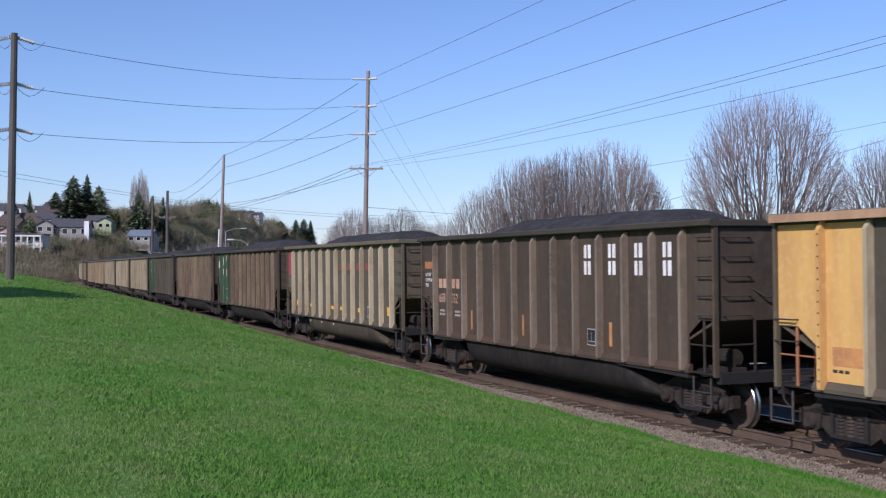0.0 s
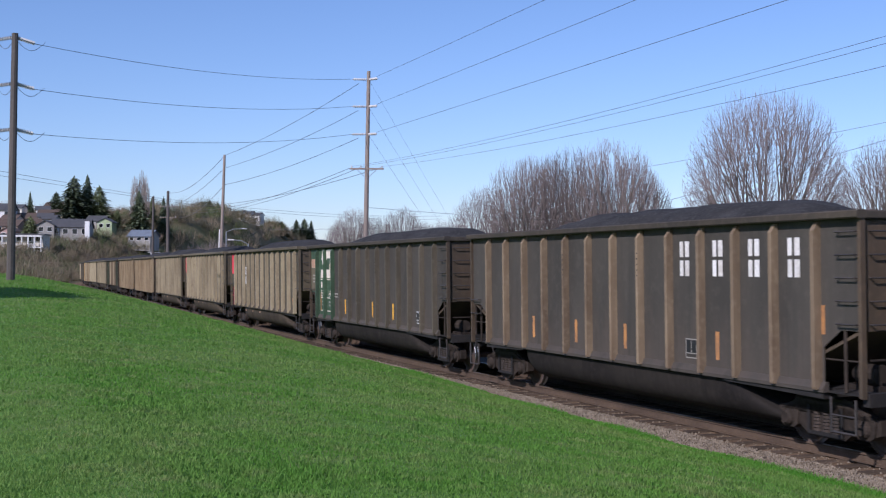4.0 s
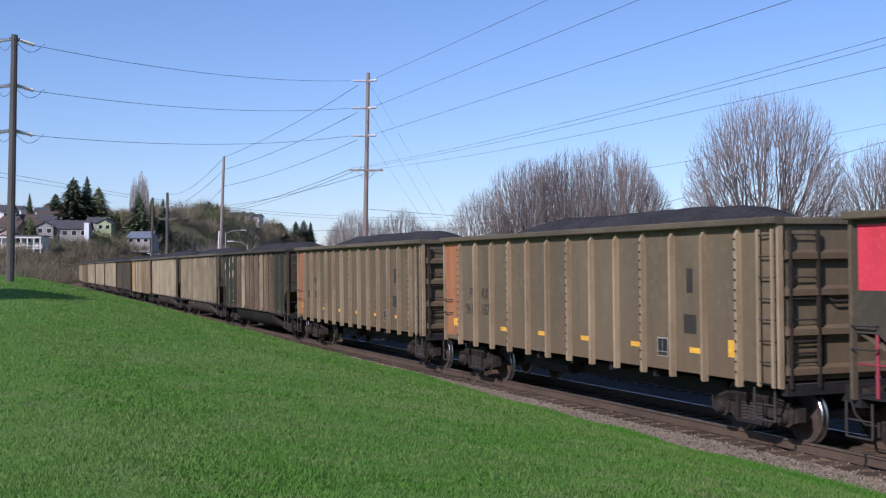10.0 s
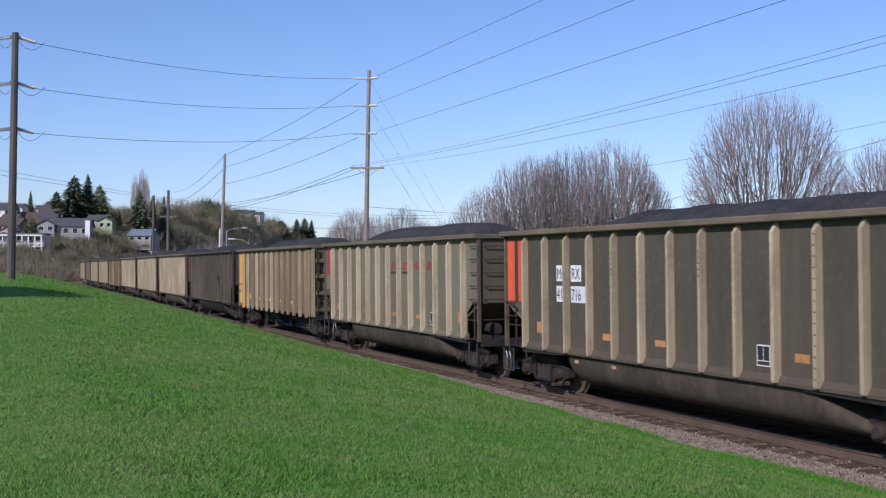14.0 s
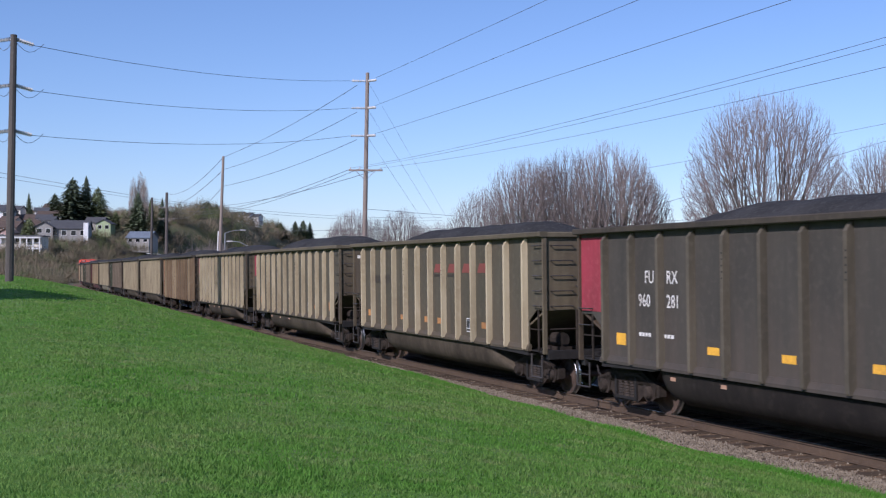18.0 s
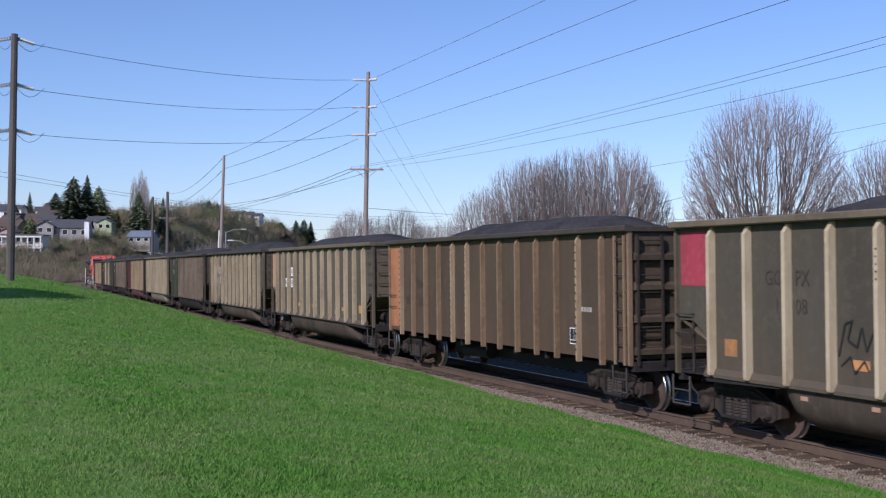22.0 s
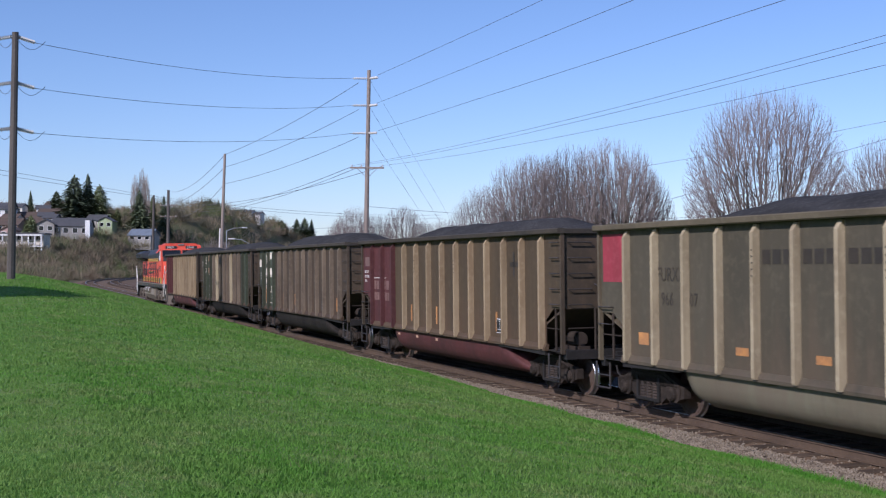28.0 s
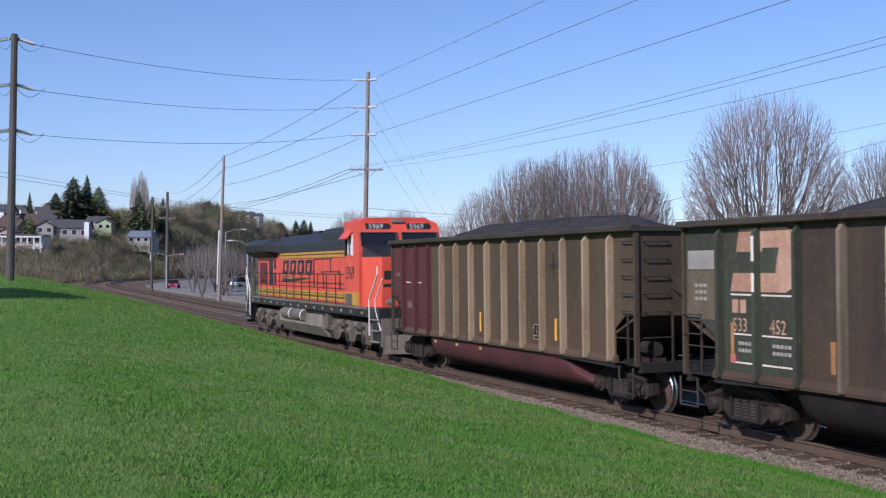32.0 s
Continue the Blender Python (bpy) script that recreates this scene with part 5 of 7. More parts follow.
MESH["pedestal"] = Geo().prism_y([(-0.20, 0.66), (0.20, 0.66), (0.24, 0.56), (0.21, 0.36), (0.12, 0.30), (-0.12, 0.30), (-0.21, 0.36), (-0.24, 0.56)], -1.21, -1.03).mesh("pedestal_jaw")
MESH["seat"] = Geo().prism_y([(-0.42, 0.25), (0.42, 0.25), (0.42, 0.72), (0.35, 0.72), (0.35, 0.31), (-0.35, 0.31), (-0.35, 0.72), (-0.42, 0.72)], -1.23, -1.19).mesh("spring_seat")
MESH["journal"] = Geo().lathe_y([(0.0, -0.12), (0.09, -0.12), (0.125, -0.08), (0.15, 0.0), (0.16, 0.1), (0.16, 0.2)], (0, -1.18, 0.457), 14).mesh("bearing_cap")
MESH["bolster"] = Geo().box(-0.22, 0.22, -1.1, 1.1, 0.52, 0.80).mesh("bolster")
MESH["brake_beam"] = Geo().box(-0.40, -0.36, -0.85, 0.85, 0.36, 0.46).box(0.36, 0.40, -0.85, 0.85, 0.36, 0.46).mesh("brake_beam")
# a wheelset turns about its own axle
g = Geo()
for sgn in (-1, 1):
    g.lathe_y([(0.0, sgn * 0.10), (0.10, sgn * 0.10), (0.14, sgn * 0.03), (0.30, -sgn * 0.02), (0.37, 0.0), (0.395, sgn * 0.02), (0.425, sgn * 0.022), (0.447, sgn * 0.025)], (0, sgn * 0.77, 0), 26)
    g.lathe_y([(0.43, -sgn * 0.08), (0.14, -sgn * 0.05), (0.0, -sgn * 0.05)], (0, sgn * 0.77, 0), 26)
g.tube((0, -1.1, 0), (0, 1.1, 0), 0.08, 0.08, 10)
plates = len(g.f)
for sgn in (-1, 1):
    g.lathe_y([(0.447, sgn * 0.02), (0.457, sgn * 0.01), (0.457, -sgn * 0.06), (0.485, -sgn * 0.075), (0.485, -sgn * 0.09), (0.43, -sgn * 0.09)], (0, sgn * 0.775, 0), 30)
MESH["wheel_plates"] = g.mesh("wheelset")
MESH["wheel_plates"].materials.append(M["tread"])
for k, poly in enumerate(MESH["wheel_plates"].polygons):
    poly.material_index = 1 if k >= plates else 0
SETS = {"front": [], "back": []}


def truck(car, x):
    t = part("truck", MESH["bolster"], "truck", car, at=(x, 0, 0))
    for rot in (0, math.pi):
        mm = Matrix.Rotation(rot, 4, "Z")
        part("side_frame", MESH["sideframe"], "truck", t, at=mm)
        part("spring_seat", MESH["seat"], "black", t, at=mm)
        part("frame_flange", MESH["frame_web"], "truck", t, at=mm)
        for xx in (-0.22, 0.0, 0.22):
            part("coil_spring", MESH["spring"], "spring", t, at=mm @ Matrix.Translation((xx, 0, 0)))
    for xx in (-0.89, 0.89):
        part("bearing_cap", MESH["journal"], "truck", t, at=(xx, 0, 0))
        part("pedestal_jaw", MESH["pedestal"], "truck", t, at=(xx, 0, 0))
    part("brake_beam", MESH["brake_beam"], "black", t)
    for xx, key in ((0.89, "front"), (-0.89, "back")):
        w = part("wheelset", MESH["wheel_plates"], "wheel", t, at=(xx, 0, 0.457))
        SETS[key].append(w)
    return t


TURN_BACK = Matrix.Rotation(math.pi, 4, "Z")
TEXTS = {}


def text_mesh(txt, size, bold=0.0):
    key = (txt, size, bold)
    if key not in TEXTS:
        cu = bpy.data.curves.new("writing", "FONT")
        cu.body, cu.size, cu.resolution_u, cu.offset, cu.extrude = txt, size, 2, bold, 0.0015
        ob = bpy.data.objects.new("writing", cu)
        scene.collection.objects.link(ob)
        bpy.context.view_layer.update()
        me = bpy.data.meshes.new_from_object(ob)
        bpy.data.objects.remove(ob)
        me.materials.clear()
        me.materials.append(None)
        TEXTS[key] = me
    return TEXTS[key]


def lettering(txt, x, z, size, material, parent, squash=0.85, y=-1.536):
    """Writing that faces the lawn's side; x is its start, z its foot."""
    m = Matrix.Translation((x, y, z)) @ Matrix.Rotation(math.pi / 2, 4, "X") @ Matrix.Diagonal((squash, 1, 1, 1))
    return part("lettering", text_mesh(txt, size), material, parent, at=m)


def plate(name, x0, x1, z0, z1, material, parent, y=-1.5335, label="", thick=0.002):
    return part(name, Geo().box(x0, x1, y - thick, y, z0, z1), material, parent, label)


def bars(x0, x1, z, h, material, parent, n=3, y=-1.534):
    """Writing too worn to read: a row of short bars."""
    w = (x1 - x0) / n
    for i in range(n):
        plate("lettering", x0 + i * w, x0 + i * w + w * 0.78, z, z + h, material, parent, y)


def coal_car(name, label, spec):
    flat = spec.get("flat", False)
    RIBS[:] = [-6.17 + spec.get("shift", 0.0) + 1.04 * k for k in range(13)]
    car = thing(name, label, "railcar", "coal train")
    pan, rb = spec["panel"], spec["rib"]
    chord = spec.get("chord", "chord_grey")
    part("underframe", MESH["frame"], "black", car)
    for k, rot in enumerate((None, TURN_BACK)):
        at = rot or Matrix.Identity(4)
        part("end_sheet", MESH["shell_flat" if flat else "shell"], spec.get("end", "end_grime"), car, "grimy end sheet", at=at)
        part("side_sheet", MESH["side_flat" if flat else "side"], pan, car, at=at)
        part("top_rail", MESH["chord"], chord, car, at=at)
        part("end_rail", MESH["end_chord"], chord, car, at=Matrix.Translation((7.27 if k else -7.27, 0, 0)) @ Matrix.Rotation(math.pi / 2, 4, "Z"))
        if not flat:
            part("side_sill", MESH["sill"], pan, car, at=at)
            part("bolster_plate", MESH["sill_plate"], "black", car, at=at)
            part("bolster_plate", MESH["sill_plate_back"], "black", car, at=at)
        xs = FLAT_RIBS if flat else RIBS
        for i, x in enumerate(xs):
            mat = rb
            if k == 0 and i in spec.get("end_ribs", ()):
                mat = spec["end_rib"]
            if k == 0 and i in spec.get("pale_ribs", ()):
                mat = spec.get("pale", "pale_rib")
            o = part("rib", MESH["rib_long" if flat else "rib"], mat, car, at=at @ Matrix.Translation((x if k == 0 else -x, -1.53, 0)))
            if k == 0 and i in spec.get("bolted", ()):
                part("bolts", MESH["bolts_full"], "black", o, kind="stuff")
            elif k == 0 and i in spec.get("holed", (4, 7)):
                part("bolts", MESH["bolts_top"], "black", o, kind="stuff")
        part("coupler", MESH["coupler"], "truck", car, at=at)
        part("air_hose", MESH["hose"], "black", car, at=at)
        part("corner_post", MESH["post"], spec.get("post", "end_grime"), car, at=at @ Matrix.Translation((7.30, -1.57, 0)))
        part("corner_post", MESH["post"], spec.get("post", "end_grime"), car, at=at @ Matrix.Translation((-7.31, -1.55, 0)))
        if flat:
            for x, y in ((6.80, -1.62), (7.18, -1.62), (7.38, -1.42), (7.38, -0.85)):
                part("ladder_stile", MESH["stile"], spec.get("post", "end_grime") if y < -1.6 else "truck", car, at=at @ Matrix.Translation((x, y, 0)))
            for z in (1.2, 1.85, 2.5, 3.1):
                part("end_beam", MESH["end_beam"], spec.get("end", "end_grime"), car, at=at @ Matrix.Translation((0, 0, z)))
        for z in (1.05, 1.4, 1.75, 2.1, 2.45, 2.8, 3.15, 3.5) if flat else (2.08, 2.43, 2.78, 3.13, 3.48):
            part("rung", MESH["rung_side"], "rod", car, at=at @ Matrix.Translation((0, 0, z)))
            part("rung", MESH["rung_end"], "rod", car, at=at @ Matrix.Translation((0, 0, z)))
        for z in (1.75, 2.1):
            part("grab_iron", MESH["grab"], "rod", car, at=at @ Matrix.Translation((0, 0, z)))
        part("sill_step", MESH["step"], "rod", car, at=at)
        part("sill_step", MESH["step"], "rod", car, at=at @ Matrix.Translation((-14.05, 0, 0)))
    for at, iron in ((Matrix.Identity(4), spec.get("iron", "truck")), (TURN_BACK, spec.get("iron_back", "truck"))):
        for x, y in ((7.33, -0.75), (7.33, 0.75), (6.86, -1.5), (6.86, 1.5)):
            part("end_post", MESH["end_post"], iron, car, at=at @ Matrix.Translation((x, y, 0)))
        part("cross_bar", MESH["cross_bar"], iron, car, at=at)
        part("side_bar", MESH["side_bar"], iron, car, at=at)
        part("side_bar", MESH["side_bar"], iron, car, at=at @ Matrix.Translation((0, 3.0, 0)))
    part("brake_rod", MESH["brake_rod"], "rod", car)
    part("brake_cylinder", MESH["brake_cylinder"], "truck", car)
    part("hand_brake_wheel", MESH["brake_wheel"], "rod", car)
    part("brake_housing", MESH["brake_box"], "truck", car)
    part("air_reservoir", MESH["reservoir"], "truck", car)
    part("coal_load", COAL[spec.get("coal", 0) % 4], "coal", car, "heaped black coal")
    if flat:
        for x in (-3.6, -1.9, -0.2, 1.5, 3.2):
            part("crossbearer", MESH["crossbearer"], "black", car, at=(x, 0, 0))
        part("centre_sill", MESH["centre_sill"], "black", car)
        part("brake_tank", MESH["brake_tank"], "black", car)
    else:
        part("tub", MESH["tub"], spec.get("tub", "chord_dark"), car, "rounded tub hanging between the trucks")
    for x in (6.02, -6.02):
        truck(car, x)
    for f in spec.get("marks", ()):
        f(car)
    return car


# ---- what each car wears on its side
def patch(color, x0=-7.2, x1=None, z0=2.62, z1=3.6):
    return lambda c: plate("painted_panel", x0, RIBS[0] - 0.1 if x1 is None else x1, z0, z1, color, c, -1.5315)


def reflect(color="orange", spots=((0, 0.5, 0.26), (3, 0.45, 0.14), (5, 0.4, 0.12), (9, 0.4, 0.14), (11, 0.4, 0.26)), tall=False):
    def f(c):
        for bay, off, h in spots:
            x = RIBS[bay] + off
            if tall:
                plate("reflector", x, x + 0.11, 1.3, 1.3 + 0.5, color, c)
            else:
                plate("reflector", x, x + 0.36, 1.4, 1.4 + h, color, c)
    return f


def stencil(bay=8, frame="sticker_white", x=0.45, z=1.27, s=0.36):
    def f(c):
        x0 = RIBS[bay] + x
        plate("stencil_box", x0, x0 + s, z, z + s, frame, c)
        plate("stencil_mark", x0 + 0.02, x0 + s / 2 - 0.008, z + 0.10, z + s - 0.02, "letter_black", c, -1.5355)
        plate("stencil_mark", x0 + s / 2 + 0.008, x0 + s - 0.02, z + 0.10, z + s - 0.02, "letter_black", c, -1.5355)
        plate("stencil_mark", x0 + 0.02, x0 + s - 0.02, z + 0.02, z + 0.085, "letter_faint", c, -1.5355)
    return f


def tub_tags(n=3, color="sticker_white"):
    def f(c):
        for i in range(n):
            x = -3.9 + i * 1.6
            plate("tub_sticker", x, x + 0.17, 0.82, 0.89, "logo_peach", c, -1.503)
    return f


def owner(a, b, c1, c2, material="letter_black", boxed="sticker_white", rib=2, size=0.36, z1=2.66, z2=2.2, shift=0.0):
    """Two lines of marks, each parted by a post."""
    def f(c):
        x = RIBS[rib] + shift
        for left, right, z in ((a, b, z1), (c1, c2, z2)):
            wl, wr = 0.24 * len(left), 0.24 * len(right)
            if boxed:
                plate("number_board", x - 0.1 - wl, x - 0.1, z - 0.05, z + 0.31, boxed, c)
                plate("number_board", x + 0.1, x + 0.1 + wr, z - 0.05, z + 0.31, boxed, c)
            lettering(left, x - (0.08 if boxed else 0.16) - wl, z, size, material, c, 0.82)
            lettering(right, x + 0.13, z, size, material, c, 0.82)
    return f


def big_blocks(bays, material, z0, z1, w=0.5):
    """A company's large letters, as plain blocks."""
    def f(c):
        for b in bays:
            x = RIBS[b] + 0.29
            for f0, f1 in ((0, 0.45), (0.55, 1)):
                plate("painted_block", x, x + w * 0.22, z0 + (z1 - z0) * f0, z0 + (z1 - z0) * f1, material, c)
                plate("painted_block", x + w * 0.34, x + w * 0.6, z0 + (z1 - z0) * f0, z0 + (z1 - z0) * f1, material, c)
    return f


def emblem(material, panel, rect="logo_white", low=True, number=None):
    """The painted end of a former owner: a coloured field, a pale slanted emblem of plain shapes, lines and writing."""
    def f(c):
        part("painted_panel", Geo().prism_y([(-7.3, 2.0), (-6.81, 2.0), (-6.25, 1.64), (-6.25, 1.17), (-4.07, 1.17), (-4.07, 3.62), (-7.3, 3.62)], -1.5345, -1.5305), panel, c, "painted end field")
        plate("painted_panel", -7.22, -6.28, 2.92, 3.26, rect, c, -1.5345)
        if rect != "logo_white":
            plate("painted_panel", -7.24, -6.28, 2.02, 2.90, "end_grey", c, -1.5345, "grey repainted patch")
        for z in (2.6, 2.48, 2.36):
            bars(-7.0, -6.6, z, 0.06, "letter_dull", c, 3, -1.5375)
        em = Geo().prism_y([(-5.92, 2.54), (-4.44, 2.54), (-4.28, 2.62), (-4.20, 2.77), (-4.20, 2.97), (-4.32, 3.08), (-4.20, 3.18), (-4.20, 3.44), (-4.28, 3.56), (-4.42, 3.61), (-5.66, 3.61)], -1.539, -1.5345)
        part("emblem", em, material, c, "pale slanted emblem of plain shapes")
        gap = Geo().prism_y([(-5.86, 2.86), (-4.70, 2.86), (-4.60, 3.28), (-5.02, 3.28), (-5.04, 3.22), (-5.74, 3.22)], -1.5425, -1.539)
        part("emblem_gap", gap, panel, c, "painted gap across the emblem")
        plate("painted_band", RIBS[1] - 0.037, RIBS[1] + 0.037, 2.54, 2.86, "logo_white", c, -1.671)
        plate("painted_band", RIBS[1] - 0.037, RIBS[1] + 0.037, 3.06, 3.48, "logo_white", c, -1.671)
        for z in (2.47, 1.79, 1.30):
            plate("painted_line", -5.92, RIBS[1] - 0.06, z, z + 0.03, "logo_white", c, -1.5345)
            plate("painted_line", RIBS[1] + 0.06, -4.16, z, z + 0.03, "logo_white", c, -1.5345)
        bars(-5.88, -5.45, 2.17, 0.23, material, c, 2, -1.5345)
        if number:
            lettering(number[0], -5.88, 1.85, 0.34, material, c, 0.82, -1.537)
            lettering(number[1], -4.86, 1.85, 0.34, material, c, 0.82, -1.537)
        else:
            bars(-5.88, -5.35, 1.85, 0.22, material, c, 3, -1.5345)
            bars(-4.86, -4.3, 1.85, 0.22, material, c, 3, -1.5345)
        if low:
            for z in (1.62, 1.5):
                bars(-5.72, -5.35, z, 0.06, "letter_dull", c, 4, -1.5345)
                bars(-4.8, -4.3, z, 0.06, "letter_dull", c, 5, -1.5345)
            plate("reflector", -5.93, -5.84, 1.32, 2.0, "orange", c, -1.5375)
    return f


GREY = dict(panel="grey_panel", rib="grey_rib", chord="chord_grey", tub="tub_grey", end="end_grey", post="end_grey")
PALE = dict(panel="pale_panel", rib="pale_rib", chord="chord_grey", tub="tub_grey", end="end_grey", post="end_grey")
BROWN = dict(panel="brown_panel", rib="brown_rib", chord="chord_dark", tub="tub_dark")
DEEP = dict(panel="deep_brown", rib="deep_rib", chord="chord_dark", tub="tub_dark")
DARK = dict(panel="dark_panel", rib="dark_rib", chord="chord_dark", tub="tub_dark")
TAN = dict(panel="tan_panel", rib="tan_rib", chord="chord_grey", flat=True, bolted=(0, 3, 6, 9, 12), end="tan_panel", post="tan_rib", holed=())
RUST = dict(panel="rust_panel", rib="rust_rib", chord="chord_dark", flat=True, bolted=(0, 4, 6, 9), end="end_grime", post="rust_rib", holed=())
YELLOWS = ((0, -0.58, 0.2), (2, 0.4, 0.1), (4, 0.4, 0.1), (6, 0.4, 0.1), (8, 0.4, 0.1), (10, 0.4, 0.1), (11, 0.55, 0.3))


def side_stripe(c):
    part("painted_stripe", Geo().box(-7.16, -6.94, -1.5345, -1.532, 2.1, 3.58), "letter_black", c)


def rib_marks(c):
    """Dark blurred marks on the two pale posts."""
    for k in (4, 8):
        plate("painted_mark", RIBS[k] - 0.038, RIBS[k] + 0.038, 2.95, 3.24, "letter_faint", c, -1.671)


def swoosh(c):
    for b in (6, 7, 8, 9):
        x = RIBS[b]
        part("painted_block", Geo().prism_y([(x + 0.15, 2.84), (x + 0.88, 2.84), (x + 0.95, 3.08), (x + 0.3, 3.08)], -1.535, -1.531), "red_faint", c)
    for b in (6, 7):
        plate("painted_line", RIBS[b] + 0.15, RIBS[b] + 0.9, 2.72, 2.79, "letter_faint", c)


CARS = []


def add_car(i, name, label, base, coal, marks, **more):
    spec = dict(base)
    spec.update(more)
    spec["marks"], spec["coal"] = marks, coal
    CARS.append((i, coal_car(name, label, spec)))


add_car(-8, "tub_coal_car", "grey coal car with an ochre yellow painted end", GREY, 0,
        [lambda c: part("painted_panel", Geo().prism_y([(-7.3, 2.0), (-6.81, 2.0), (-6.25, 1.64), (-6.25, 1.17), (RIBS[1], 1.17), (RIBS[1], 3.62), (-7.3, 3.62)], -1.5345, -1.5305), "yellow_end", c, "ochre yellow end field"),
         lambda c: plate("painted_panel", -6.0, -5.35, 1.42, 1.72, "orange", c, -1.5345), lambda c: bars(-6.0, -5.6, 1.32, 0.05, "letter_faint", c, 3, -1.5345),
         lambda c: plate("painted_panel", -7.3, 7.3, 3.66, 3.79, "peach_end", c, -1.701), reflect("orange", ((3, 0.4, 0.14), (5, 0.4, 0.14)))],
        end_ribs=(0,), end_rib="yellow_end", iron_back="orange_end", bolted=(0,))
add_car(-7, "tub_coal_car", "coal-stained brown coal car with large white side letters", DEEP, 1,
        [big_blocks((8, 9, 10, 11), "white", 2.78, 3.42), reflect("orange", ((2, 0.3, 0), (5, 0.3, 0), (9, 0.3, 0), (11, 0.8, 0)), True), stencil(8, "letter_dull", 0.4),
         patch("orange_end", -7.15, -6.45, 2.9, 3.1), lambda c: [lettering(w, -7.08, z, 0.14, "white", c, 0.8) for w, z in (("ROTARY", 2.68), ("COUPLER", 2.53), ("END", 2.38))],
         lambda c: [bars(-6.05, -5.4, 2.36, 0.26, "logo_peach", c, 2), bars(-5.12, -4.5, 2.36, 0.26, "logo_peach", c, 2)],
         lambda c: [lettering("668", -6.05, 1.96, 0.38, "logo_peach", c, 0.82), lettering("052", -5.14, 1.96, 0.38, "logo_peach", c, 0.82)],
         lambda c: [bars(-6.0, -5.6, z, 0.06, "letter_dull", c, 4) for z in (1.7, 1.6)] + [bars(-4.9, -4.5, z, 0.06, "letter_dull", c, 4) for z in (1.7, 1.6)]])
add_car(-6, "tub_coal_car", "pale grey coal car with a red end panel", PALE, 2,
        [patch("crimson"), swoosh, reflect("yellow", ((0, 0.3, 0.22), (2, 0.35, 0.12), (5, 0.2, 0.12), (6, 0.3, 0.12), (8, 0.4, 0.14), (11, 0.4, 0.26))), stencil(9), tub_tags(3),
         lambda c: [bars(-4.8, -4.32, 2.42, 0.26, "letter_faint", c, 2), bars(-4.12, -3.65, 2.42, 0.26, "letter_faint", c, 2)],
         lambda c: [lettering("672", -4.95, 2.02, 0.36, "letter_faint", c, 0.82), lettering("579", -4.1, 2.02, 0.36, "letter_faint", c, 0.82)]], panel="grey_panel")
add_car(-5, "tub_coal_car", "brown coal car with a green painted end and pale emblem", BROWN, 3,
        [emblem("logo_peach", "green", number=("533", "987")), reflect("orange", ((2, 0.7, 0), (3, 0.6, 0)), True), patch("moss", RIBS[2] + 0.42, RIBS[2] + 0.95, 1.55, 1.82), stencil(8, "letter_dull")],
        end_ribs=(0, 1, 2), end_rib="green")
add_car(-4, "tub_coal_car", "dark brown coal car with large white side letters", BROWN, 1,
        [big_blocks((8, 9, 10, 11), "white", 2.78, 3.42), reflect("orange", ((2, 0.3, 0), (4, 0.3, 0), (6, 0.3, 0), (9, 0.35, 0)), True), stencil(8, "letter_dull"), lambda c: plate("reflector", 6.32, 6.44, 1.9, 2.35, "orange", c)],
        panel="dark_panel")
add_car(-3, "tub_coal_car", "dark grey coal car with a green painted end and white emblem", DARK, 0,
        [emblem("logo_white", "green", "logo_peach", number=("534", "148")), reflect("yellow", ((3, 0.3, 0), (6, 0.3, 0), (8, 0.3, 0)), True), lambda c: bars(-4.1, -3.6, 1.95, 0.05, "letter_dull", c, 5), lambda c: bars(-4.1, -3.6, 1.85, 0.05, "letter_dull", c, 4), stencil(10)],
        end_ribs=(0, 1, 2), end_rib="green")
for i, (a, b), coal in ((-2, ("42", "184"), 1), (-1, ("42", "199"), 2), (0, ("42", "246"), 3)):
    add_car(i, "tub_coal_car", "grey coal car with pale posts and a bright red end panel", GREY, coal,
            [patch("red_patch"), owner("MQ", "RX", a, b), reflect("orange"), stencil(8), tub_tags(3, "sticker_white"),
             lambda c: bars(-4.2, -3.7, 1.75, 0.07, "letter_faint", c, 4)], iron_back="crimson", shift=0.22, holed=(3, 6, 9))
add_car(1, "flat_bottom_coal_car", "dusty tan coal hopper with a weathered orange end", TAN, 0,
        [patch("orange_end", -7.31, -6.2, 1.14, 3.62), owner("FU", "RX", "961", "167", "letter_faint", None, 1, 0.40, 2.17, 1.76, 0.14), reflect("yellow", YELLOWS), stencil(9, "letter_dull", 0.35),
         patch("letter_faint", 4.55, 4.75, 2.5, 2.95), patch("letter_faint", 4.45, 4.85, 1.75, 2.1)])
add_car(2, "flat_bottom_coal_car", "dusty tan coal hopper with a rust-orange end", TAN, 2,
        [patch("orange_end", -7.31, -6.2, 1.14, 3.62), owner("FU", "RX", "961", "259", "letter_faint", None, 1, 0.40, 2.36, 1.83, 0.14), reflect("yellow", YELLOWS), stencil(9, "letter_dull", 0.35),
         patch("letter_faint", 4.55, 4.75, 2.5, 2.95), patch("letter_faint", 4.45, 4.85, 1.75, 2.1)])
